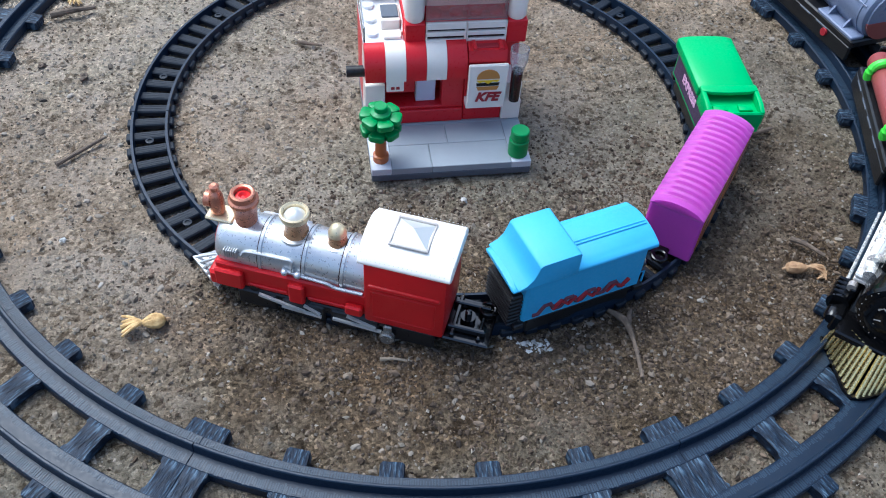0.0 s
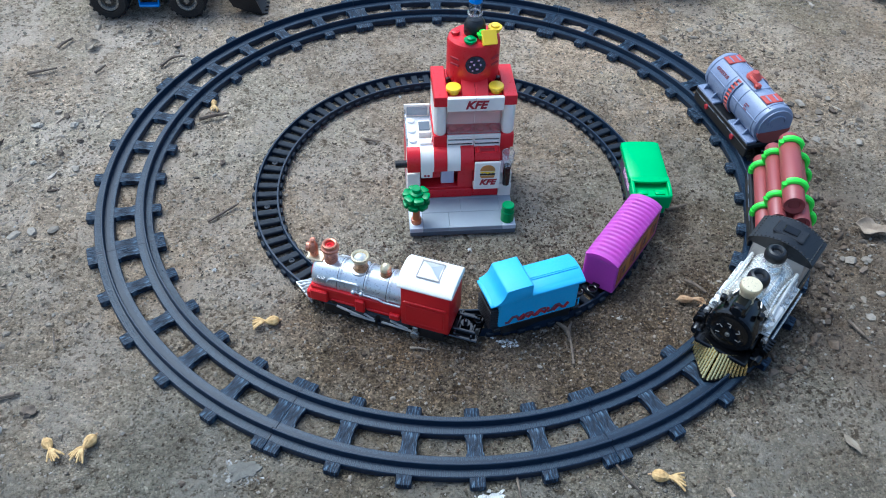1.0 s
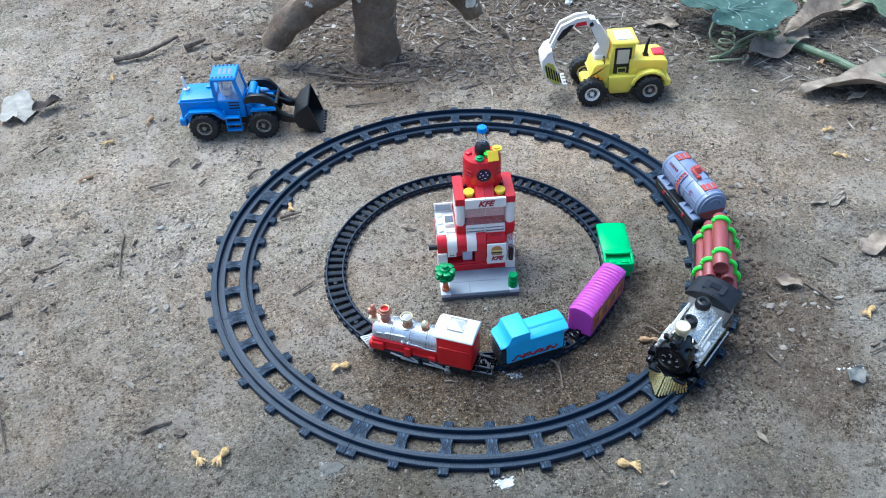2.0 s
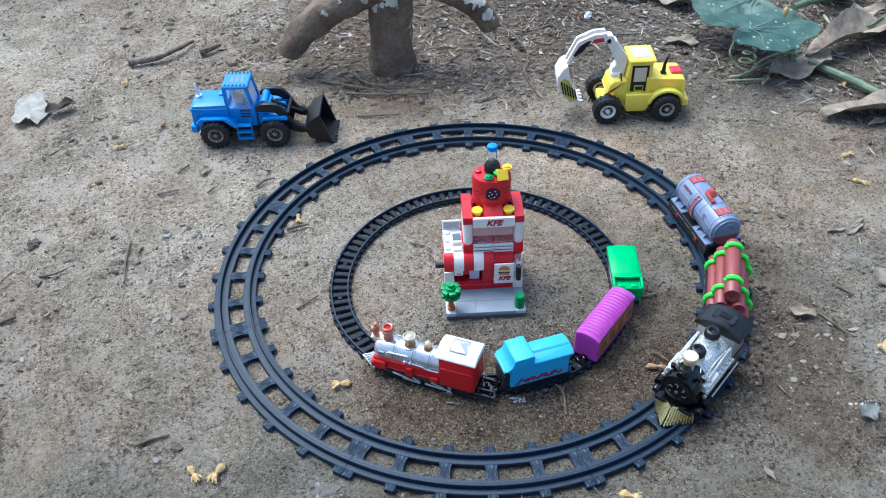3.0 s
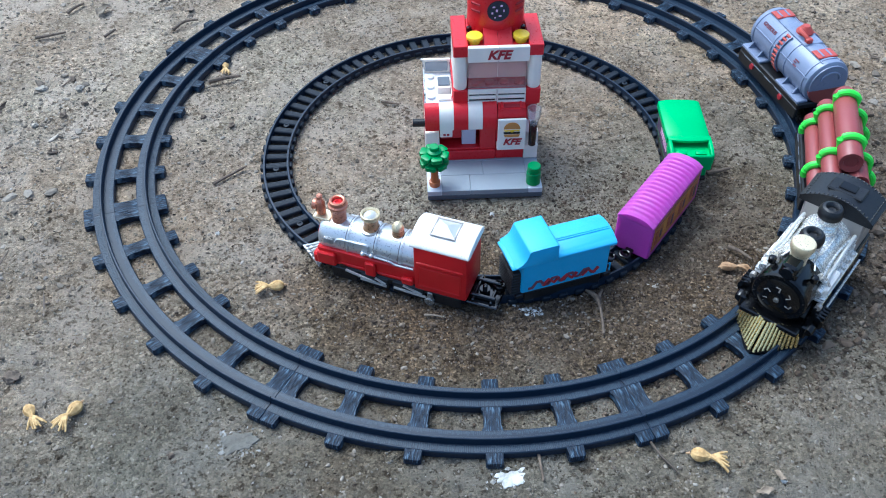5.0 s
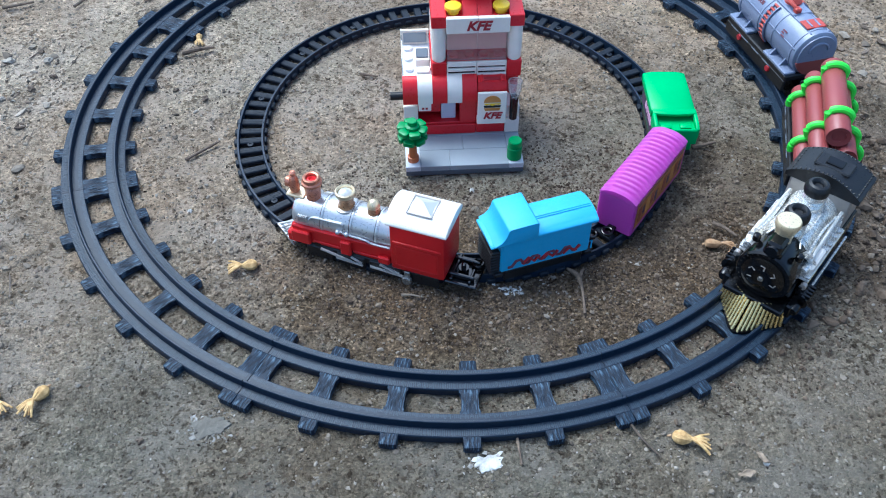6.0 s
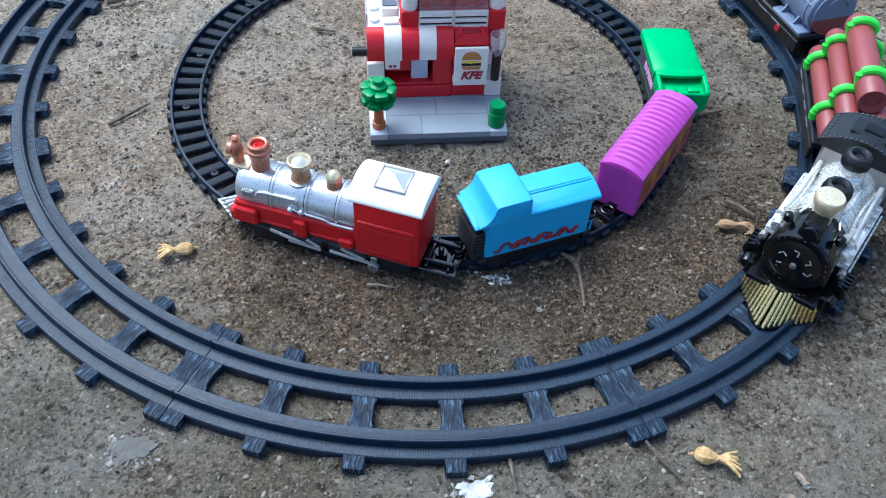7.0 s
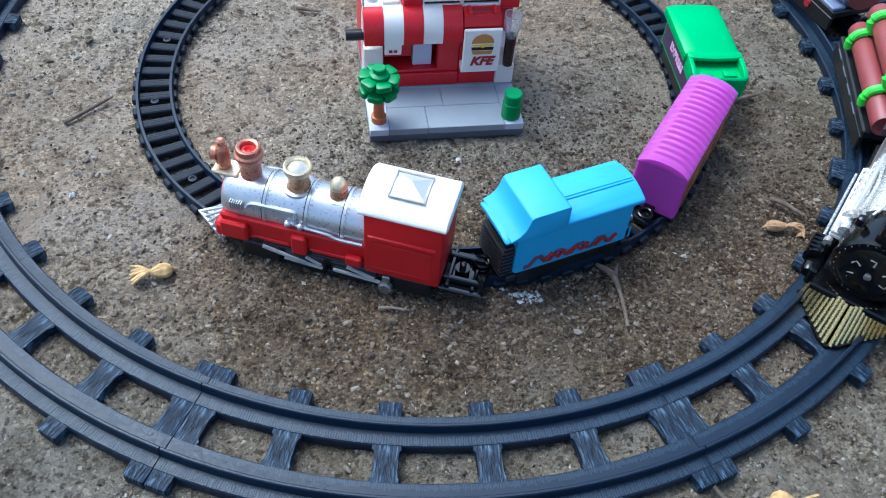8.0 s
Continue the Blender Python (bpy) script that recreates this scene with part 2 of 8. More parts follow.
PALESILVER = plastic("dull_silver_lacquer", (0.6, 0.6, 0.57), 0.35, 0.02, metal=0.35, relief=0.05)
ROOFW = plastic("white_silver_roof", (0.89, 0.835, 0.755), 0.38, 0.03, metal=0.1, relief=0.05)
COPPER = plastic("copper_lacquer", (0.58, 0.24, 0.15), 0.28, 0.05, metal=0.6)
GOLD = plastic("gold_lacquer", (0.83, 0.66, 0.30), 0.24, 0.02, metal=0.9, relief=0.05)
BRASSY = plastic("brass_lacquer", (0.55, 0.32, 0.17), 0.28, 0.04, metal=0.65)
CREAM = plastic("pale_gold_lacquer", (0.8, 0.67, 0.43), 0.3, 0.03, metal=0.6, relief=0.05)
STEEL = plastic("grey_metal", (0.42, 0.39, 0.36), 0.4, 0.1, metal=0.6)
DULLSTEEL = plastic("dull_dark_metal", (0.24, 0.235, 0.22), 0.22, 0.03, metal=0.6)
CHROME = plastic("silvered_plastic", (0.8, 0.785, 0.74), 0.24, 0.02, metal=0.6, relief=0.06)
SKYBLUE = plastic("bright_blue_plastic", (0.072, 0.39, 0.67), 0.5, 0.015, relief=0.06)
PURPLE = plastic("purple_plastic", (0.39, 0.048, 0.345), 0.45, 0.015, relief=0.05, depth=0.010)
GREEN = plastic("green_plastic", (0.01, 0.40, 0.095), 0.42, 0.015, relief=0.05)
LEAFG = plastic("leaf_green_brick_plastic", (0.006, 0.23, 0.05), 0.35, 0.03)
NEON = plastic("neon_green_plastic", (0.12, 0.75, 0.05), 0.35, 0.02)
TUBE = plastic("brick_red_plastic", (0.252, 0.053, 0.052), 0.36, 0.05, relief=0.06)
LILAC = plastic("grey_lilac_plastic", (0.19, 0.225, 0.325), 0.3, 0.05, relief=0.06)
LORANGE = plastic("red_orange_print", (0.40, 0.055, 0.04), 0.35, 0.04)
BLUE = plastic("royal_blue_plastic", (0.03, 0.225, 0.63), 0.36, 0.04, relief=0.08)
YELLOW = plastic("yellow_plastic", (0.98, 0.70, 0.085), 0.36, 0.02, relief=0.06, depth=0.010)
SAND = plastic("sand_coloured_print", (0.66, 0.57, 0.40), 0.35, 0.03)
YSTUD = plastic("yellow_brick_plastic", (0.86, 0.58, 0.02), 0.3, 0.02)
RUBBER = plastic("black_tyre_plastic", (0.012, 0.012, 0.013), 0.5, 0.12, gloss=0.35)
DGREY = plastic("dark_grey_brick_plastic", (0.085, 0.1, 0.125), 0.4, 0.06)
LGREY = plastic("light_grey_brick_plastic", (0.285, 0.315, 0.345), 0.35, 0.05)
BROWN = plastic("orange_brown_plastic", (0.45, 0.13, 0.035), 0.35, 0.05)
REDINK = plastic("red_print", (0.33, 0.012, 0.022), 0.5, 0.02)
CAPBLUE = plastic("blue_cap_plastic", (0.02, 0.22, 0.7), 0.3, 0.02)
VIOLET = plastic("dark_violet_print", (0.055, 0.03, 0.075), 0.45, 0.05)
PINK = plastic("pale_pink_print", (0.72, 0.42, 0.6), 0.5, 0.02)
AMBER = plastic("orange_print", (0.36, 0.13, 0.035), 0.45, 0.04)
RUSTY = plastic("rust_red_print", (0.25, 0.05, 0.03), 0.45, 0.04)
CRIMSON = plastic("red_light_plastic", (0.6, 0.03, 0.04), 0.2, 0.02)
BUN = plastic("brown_print", (0.5, 0.22, 0.05), 0.5, 0.02)
CLEAR = clear("clear_plastic", (0.93, 0.94, 0.96))
ROSE = clear("rose_tinted_plastic", (0.985, 0.77, 0.75), 0.06, 0.9)
MILKY = plastic("milky_clear_plastic", (0.70, 0.70, 0.72), 0.25, 0.03)
PALEGREY = plastic("pale_grey_plastic", (0.56, 0.58, 0.62), 0.3, 0.03)
FROST = clear("frosted_clear_plastic", (0.92, 0.93, 0.95), 0.14, 0.9)
PALELILAC = plastic("pale_lilac_plastic", (0.60, 0.62, 0.74), 0.3, 0.03)
COLA = plastic("dark_brown_plastic", (0.03, 0.008, 0.008), 0.2, 0.02)
SQUIG = plastic("brown_red_print", (0.14, 0.035, 0.055), 0.5, 0.05)
BARK = bark()
LEAFM = leaf_green()
STEM = organic("green_stem", (0.085, 0.125, 0.065), (0.19, 0.24, 0.135), 80, (1, 1, 1), 0.6, 0.3, 0.001)
TENDRIL = organic("pale_tendril", (0.2, 0.22, 0.11), (0.4, 0.42, 0.26), 90, (1, 1, 1), 0.6, 0.3, 0.001)
VEIN = organic("pale_leaf_vein", (0.13, 0.2, 0.16), (0.24, 0.32, 0.27), 90, (1, 1, 1), 0.6, 0.3, 0.001)
DRY = organic("dry_leaf", (0.15, 0.11, 0.074), (0.37, 0.292, 0.21), 70, (1, 1, 1), 0.8, 0.7, 0.003)
LITTERED = organic("dark_dry_leaf", (0.05, 0.036, 0.026), (0.12, 0.09, 0.065), 90, (1, 1, 1), 0.8, 0.7, 0.003)
WEATHERED = organic("grey_weathered_leaf", (0.25, 0.222, 0.172), (0.44, 0.40, 0.335), 90, (1, 1, 1), 0.85, 0.8, 0.002)
PALE = organic("bleached_leaf", (0.15, 0.118, 0.084), (0.34, 0.285, 0.21), 90, (1, 1, 1), 0.85, 0.6, 0.002)
STONE = organic("pale_stone", (0.26, 0.23, 0.185), (0.42, 0.38, 0.32), 160, (1, 1, 1), 0.9, 0.6, 0.001)
TWIG = organic("grey_twig", (0.062, 0.046, 0.034), (0.2, 0.152, 0.11), 200, (1, 1, 1), 0.9, 0.6, 0.001)
PETAL = organic("dried_blossom", (0.36, 0.21, 0.07), (0.70, 0.49, 0.215), 330, (1, 1, 1), 0.7, 0.4, 0.0008)
RUST = organic("brown_dried_blossom", (0.24, 0.13, 0.06), (0.48, 0.31, 0.165), 260, (1, 1, 1), 0.7, 0.4, 0.0008)
LIME = organic("white_plaster", (0.3, 0.29, 0.26), (0.72, 0.71, 0.67), 150, (1, 1, 1), 0.9, 0.8, 0.002)
WASH = organic("old_lime_wash", (0.36, 0.32, 0.25), (0.68, 0.63, 0.53), 120, (1, 1, 1), 0.9, 0.8, 0.002)
ASHEN = organic("greyed_plaster_skin", (0.085, 0.078, 0.064), (0.155, 0.144, 0.122), 170, (1, 1, 1), 0.9, 0.8, 0.002)
FILM = organic("crumpled_film", (0.09, 0.09, 0.08), (0.21, 0.205, 0.18), 90, (1, 1, 1), 0.7, 0.8, 0.004)


# ---- mesh helpers ----
def finish(bm, name, mat, angle=35):
    bmesh.ops.recalc_face_normals(bm, faces=bm.faces)
    me = bpy.data.meshes.new(name)
    bm.to_mesh(me)
    bm.free()
    me.materials.append(mat)
    me.shade_smooth()
    me.set_sharp_from_angle(angle=radians(angle))
    return me


def part(name, bm, mat, parent, label="", m=None):
    ob = new(name, finish(bm, name, mat))
    ob.parent = parent
    if m is not None:
        ob.matrix_basis = m
    return tagged(ob, label)


def thing(name, label, category, group="", m=None):
    ob = new(name)
    ob.empty_display_size = 0.01
    if m is not None:
        ob.matrix_basis = m
    return tagged(ob, label, category, group)


def solo(name, bm, mat, label, category, group="", m=None, kind=""):
    ob = new(name, finish(bm, name, mat))
    if m is not None:
        ob.matrix_basis = m
    return tagged(ob, label, category, group, kind)


def B(*_):
    return bmesh.new()


def box(bm, x0, x1, y0, y1, z0, z1, bev=0.0004, m=None, seg=1):
    """A box with its edges rounded off by bev."""
    r = bmesh.ops.create_cube(bm, size=1, matrix=Matrix.LocRotScale(((x0 + x1) / 2, (y0 + y1) / 2, (z0 + z1) / 2), None, (x1 - x0, y1 - y0, z1 - z0)))
    vs = r["verts"]
    if bev:
        out = bmesh.ops.bevel(bm, geom=list({e for v in vs for e in v.link_edges}), offset=bev, segments=seg, profile=0.5, affect="EDGES")
        vs = [v for v in vs if v.is_valid] + out["verts"]
        vs = list({v for v in vs})
    if m is not None:
        bmesh.ops.transform(bm, matrix=m, verts=vs)
    return bm


def soften(bm, off, seg=2, angle=30):
    """Rounds the sharp edges of a finished shape."""
    bmesh.ops.recalc_face_normals(bm, faces=bm.faces)
    es = [e for e in bm.edges if e.is_manifold and e.calc_face_angle(0) > radians(angle)]
    bmesh.ops.bevel(bm, geom=es, offset=off, segments=seg, profile=0.5, affect="EDGES", clamp_overlap=True)
    return bm


def revolve(bm, prof, n=24, m=None, cap=True):
    """A turned shape round z from (radius, height) pairs."""
    rings = []
    for r, z in prof:
        rings.append([bm.verts.new((r * math.cos(2 * math.pi * k / n), r * math.sin(2 * math.pi * k / n), z)) for k in range(n)])
    for a, b in zip(rings, rings[1:]):
        for k in range(n):
            bm.faces.new((a[k], a[(k + 1) % n], b[(k + 1) % n], b[k]))
    if cap:
        for ring in (rings[0], rings[-1]):
            bm.faces.new(ring)
    if m is not None:
        bmesh.ops.transform(bm, matrix=m, verts=[v for ring in rings for v in ring])
    return bm


def prism(bm, pts, a0, a1, plane="xz", m=None):
    """A closed outline drawn in a plane and pushed from a0 to a1 along the third axis."""
    def put(p, a):
        return {"xz": (p[0], a, p[1]), "yz": (a, p[0], p[1]), "xy": (p[0], p[1], a)}[plane]
    lo, hi = [bm.verts.new(put(p, a0)) for p in pts], [bm.verts.new(put(p, a1)) for p in pts]
    bm.faces.new(lo), bm.faces.new(hi[::-1])
    for k in range(len(pts)):
        bm.faces.new((lo[k], hi[k], hi[(k + 1) % len(pts)], lo[(k + 1) % len(pts)]))
    if m is not None:
        bmesh.ops.transform(bm, matrix=m, verts=lo + hi)
    return bm


def smooth_line(pts, n=8):
    """A rounded line through the points."""
    p = [Vector(q) for q in pts]
    p = [2 * p[0] - p[1]] + p + [2 * p[-1] - p[-2]]
    out = []
    for i in range(1, len(p) - 2):
        for k in range(n):
            t = k / n
            a, b, c, d = p[i - 1:i + 3]
            out.append(0.5 * (2 * b + (c - a) * t + (2 * a - 5 * b + 4 * c - d) * t * t + (3 * b - a - 3 * c + d) * t ** 3))
    return out + [p[-2]]


def tube(bm, pts, r, n=8, closed=False, ends=True):
    """A round bar along the points; r is one radius, or one at each point."""
    pts = [Vector(p) for p in pts]
    rs = r if isinstance(r, (list, tuple)) else [r] * len(pts)
    up, rings = Vector((0.13, 0.21, 0.97)), []
    for i, p in enumerate(pts):
        a, b = pts[i - 1] if i or closed else p, pts[(i + 1) % len(pts)] if i + 1 < len(pts) or closed else p
        d = (b - a).normalized()
        s = d.cross(up)
        s = s.normalized() if s.length > 1e-4 else d.orthogonal().normalized()
        u = s.cross(d)
        rings.append([bm.verts.new(p + (s * math.cos(2 * math.pi * k / n) + u * math.sin(2 * math.pi * k / n)) * rs[i]) for k in range(n)])
    for a, b in zip(rings, rings[1:] + rings[:1] if closed else rings[1:]):
        for k in range(n):
            bm.faces.new((a[k], a[(k + 1) % n], b[(k + 1) % n], b[k]))
    if ends and not closed:
        bm.faces.new(rings[0]), bm.faces.new(rings[-1])
    return bm


def cyl(bm, p0, p1, r0, r1=None, n=20):
    return tube(bm, [p0, p1], [r0, r0 if r1 is None else r1], n)


def sweep(bm, prof, a0, a1, n):
    """A closed (radius, height) outline swept round z from a0 to a1 degrees."""
    rings = []
    for k in range(n + 1):
        a = radians(a0 + (a1 - a0) * k / n)
        rings.append([bm.verts.new((r * math.cos(a), r * math.sin(a), z)) for r, z in prof])
    for p, q in zip(rings, rings[1:]):
        for k in range(len(prof)):
            bm.faces.new((p[k], p[(k + 1) % len(prof)], q[(k + 1) % len(prof)], q[k]))
    bm.faces.new(rings[0]), bm.faces.new(rings[-1])
    return bm


def ball(bm, c, r, sub=2, squash=(1, 1, 1)):
    bmesh.ops.create_icosphere(bm, subdivisions=sub, radius=1, matrix=Matrix.LocRotScale(c, None, (r * squash[0], r * squash[1], r * squash[2])))
    return bm


def lettering(name, text, size, mat, parent, m, label="", shear=0.0, depth=0.0002):
    cu = bpy.data.curves.new(name, "FONT")
    cu.body, cu.size, cu.extrude, cu.shear = text, size, depth, shear
    cu.align_x, cu.align_y, cu.resolution_u = "CENTER", "CENTER", 3
    cu.offset = size * 0.034
    tmp = bpy.data.objects.new(name, cu)
    scene.collection.objects.link(tmp)
    me = bpy.data.meshes.new_from_object(tmp.evaluated_get(bpy.context.evaluated_depsgraph_get()))
    bpy.data.objects.remove(tmp)
    me.materials.clear()
    me.materials.append(mat)
    ob = new(name, me)
    ob.parent, ob.matrix_basis = parent, m
    return tagged(ob, label)


# ---- ground ----
def ground_height(x, y):
    """Trodden earth: level under the railway, lumpier outside, crusted in patches."""
    r = math.hypot(x, y)
    amp = 0.0006 + 0.0035 * min(1, max(0, (r - 0.24) / 0.35))
    h = noise.noise(Vector((x * 7, y * 7, 0.3))) * 0.6 + noise.noise(Vector((x * 30, y * 30, 4.1))) * 0.35
    crust = min(1, max(0, 0.5 + 1.6 * noise.noise(Vector((x * 13, y * 13, 6.6))))) * (0.55 if r < 0.19 else 1)
    lump = noise.noise(Vector((x * 95, y * 95, 9.7))) * 0.0012 + noise.noise(Vector((x * 190, y * 190, 3.3))) * 0.0011
    clod = max(0, noise.noise(Vector((x * 110, y * 140, 1.9))) - 0.15) * 0.0055
    return -0.0008 + (amp * h + lump * (0.55 + 0.6 * crust) + clod * crust) * min(1, 1 / max(r, 0.01))


def build_ground():
    far = [0.7, 0.78, 0.9, 1.1, 1.5, 2.2, 3.5, 6, 12, 25, 60]
    xs = [-v for v in far[::-1]] + list(np.arange(-0.62, 0.6601, 0.0021)) + far
    ys = [-v for v in far[::-1]] + list(np.arange(-0.32, 0.6201, 0.0021)) + far
    xs, ys = sorted(xs), sorted(ys)
    verts = [(x, y, ground_height(x, y)) for y in ys for x in xs]
    w = len(xs)
    faces = [(j * w + i, j * w + i + 1, (j + 1) * w + i + 1, (j + 1) * w + i) for j in range(len(ys) - 1) for i in range(w - 1)]
    me = bpy.data.meshes.new("ground")
    me.from_pydata(verts, [], faces)
    me.materials.append(SOIL)
    me.shade_smooth()
    tagged(new("ground", me), "bare trodden grey-brown earth with grit and small stones", "ground", kind="structure")


build_ground()


# ---- outer railway ----
R_IN, R_OUT = 0.1815, 0.2257


def outer_track():
    """An eighth of the wide ring: two beds with thin ridge rails, and grained sleepers."""
    t = thing("track_piece", "curved black plastic toy track piece lying on the earth", "toy track", "pieces of the outer railway ring")
    for nm, r0, r1 in (("inner_bed", 0.1865, 0.1972), ("outer_bed", 0.2090, 0.2207)):
        part(nm, sweep(B(), [(r0, 0.0), (r0, 0.0036), (r0 + 0.0004, 0.0041), (r1 - 0.0004, 0.0041), (r1, 0.0036), (r1, 0.0)], 0.05, 44.95, 18), TRACK, t)
    for r in (0.1915, 0.2155):
        part("rail", sweep(B(), [(r - 0.0009, 0.004), (r - 0.0006, 0.0076), (r - 0.0003, 0.0079), (r + 0.0003, 0.0079), (r + 0.0006, 0.0076), (r + 0.0009, 0.004)], 0.05, 44.95, 18), TRACK, t)
    rnd = random.Random(3)
    for r0, r1, step, top in ((0.1868, 0.1904, 0.24, 0.00428), (0.2166, 0.2204, 0.21, 0.00428), (0.1934, 0.1970, 0.23, 0.00420), (0.2092, 0.2118, 0.21, 0.00420)):
        bm = B()
        k = 0.3
        while k < 44.7:
            a, b = rnd.uniform(0, 0.0010), rnd.uniform(0, 0.0010)
            box(bm, r0 + a, r1 - b, -0.00024, 0.00024, 0.0039, top - rnd.uniform(0, 0.00010), 0, pose(0, 0, 0, 0, 0, k))
            k += step * rnd.uniform(0.75, 1.25)
        tagged(part("ledge_grain", bm, RIBBED, t), kind="stuff")

    def sleeper(w, seed, joint=0):
        """A sleeper that flares where it meets the beds, with grooved wood grain on top; joint: the side that widens to meet the next piece."""
        rnd = random.Random(seed)
        h = w / 2
        edge = [(R_IN, h - 0.0008), (R_IN + 0.0008, h), (0.1960, h), (0.1972, h + 0.0011), (0.1980, h + 0.0004), (0.1990, h + 0.0001), (0.1998, h), (0.2064, h), (0.2072, h + 0.0001), (0.2082, h + 0.0004), (0.2090, h + 0.0011), (0.2102, h), (R_OUT - 0.0008, h), (R_OUT, h - 0.0008)]
        meet = [(R_IN, 0.00325), (R_IN + 0.001, 0.00335), (R_OUT - 0.001, 0.00398), (R_OUT, 0.0038)]
        up, down = (meet if joint > 0 else edge), (meet if joint < 0 else edge)
        bm = prism(B(), up + [(x, -y) for x, y in down[::-1]], 0.0003, 0.0039, "xy")
        top = max(bm.faces, key=lambda f: f.calc_center_median().z)
        bmesh.ops.bevel(bm, geom=list(top.edges), offset=0.0004, segments=2, profile=0.5, affect="EDGES")
        for x0, x1 in ((R_IN + 0.0008, 0.1866), (0.1975, 0.2088), (0.2209, R_OUT - 0.0008)):
            for k in range(9):
                y = (-0.40 + 0.1 * k + rnd.uniform(-0.03, 0.03)) * w
                a = rnd.uniform(0, 0.55)
                b = a + rnd.uniform(0.25, 0.45)
                box(bm, x0 + (x1 - x0) * a, x0 + (x1 - x0) * b, y - 0.00016, y + 0.00016, 0.0037, 0.0040 + rnd.uniform(0, 0.0001), 0)
        return finish(bm, "sleeper", GRAIN)
    whole, first, last = sleeper(0.0076, 1), sleeper(0.0068, 2, -1), sleeper(0.0068, 4, 1)
    for me, a in ((first, 1.03), (whole, 9), (whole, 18), (whole, 27), (whole, 36), (last, 43.97)):
        ob = new("sleeper", me)
        ob.parent, ob.matrix_basis = t, pose(0, 0, 0, 0, 0, a)
    return t


piece = outer_track()
piece.matrix_basis = pose(0, 0, 0, 0, 0, -117)
for k in range(1, 8):
    copy_thing(piece, pose(0, 0, 0.0001 * (k % 2), 0, 0, -117 + 45 * k))

# ---- inner railway ----
RING = Vector((0.001, -0.0132, 0))


def ring_pull(deg):
    """How far the ring is pushed in where the train stands on it."""
    d = abs((deg + 103 + 180) % 360 - 180)
    return 0.0060 * math.cos(radians(min(90, d * 1.5))) ** 2


def inner_track(turn, bent=False):
    def bend(bm):
        for v in bm.verts:
            if bent:
                r, a = math.hypot(v.co.x, v.co.y), math.atan2(v.co.y, v.co.x)
                k = 1 - ring_pull(math.degrees(a) + turn) / r
                v.co.x, v.co.y = v.co.x * k, v.co.y * k
        return bm
    t = thing("track_piece", "narrow curved black plastic track piece with close sleepers", "toy track", "pieces of the inner railway ring")
    for r in (0.1102, 0.1238):
        part("rail", bend(sweep(B(), [(r - 0.0009, 0.0), (r - 0.0008, 0.0034), (r - 0.0005, 0.0052), (r + 0.0005, 0.0052), (r + 0.0008, 0.0034), (r + 0.0009, 0.0)], 0.1, 44.9, 18)), TRACK, t)
    bm = box(B(), 0.1078, 0.1262, -0.0023, 0.0023, 0.0003, 0.0032, 0.0005)
    for y in (-0.0012, 0.0, 0.0011):
        box(bm, 0.1116, 0.1224, y - 0.0002, y + 0.0002, 0.0031, 0.00330, 0)
    me = finish(bm, "sleeper", NARROW)
    tie = finish(revolve(B(), [(0.0017, 0.0030), (0.0017, 0.0037), (0.0009, 0.0038), (0.0008, 0.0034)], 14, Matrix.Translation((0.117, 0, 0))), "screw_boss", NARROW)
    for k in range(11):
        ob = new("sleeper", me)
        a = 2.045 + 4.0909 * k
        ob.parent, ob.matrix_basis = t, pose(0, 0, 0, 0, 0, a) @ Matrix.Translation((-ring_pull(a + turn) if bent else 0, 0, 0))
    for k in (2, 8):
        ob = new("screw_boss", tie)
        ob.parent, ob.matrix_basis = t, pose(0, 0, 0, 0, 0, 4.0909 * k) @ Matrix.Translation((-ring_pull(4.0909 * k + turn) if bent else 0, 0, 0))
    t.matrix_basis = Matrix.Translation(RING) @ pose(0, 0, 0, 0, 0, turn)
    return t


for a in (-180, -135, -90, -45):
    inner_track(a, True)
small = inner_track(0)
for a in (45, 90, 135):
    copy_thing(small, Matrix.Translation(RING) @ pose(0, 0, 0, 0, 0, a))

# ---- toy restaurant of bricks ----
S = 0.008


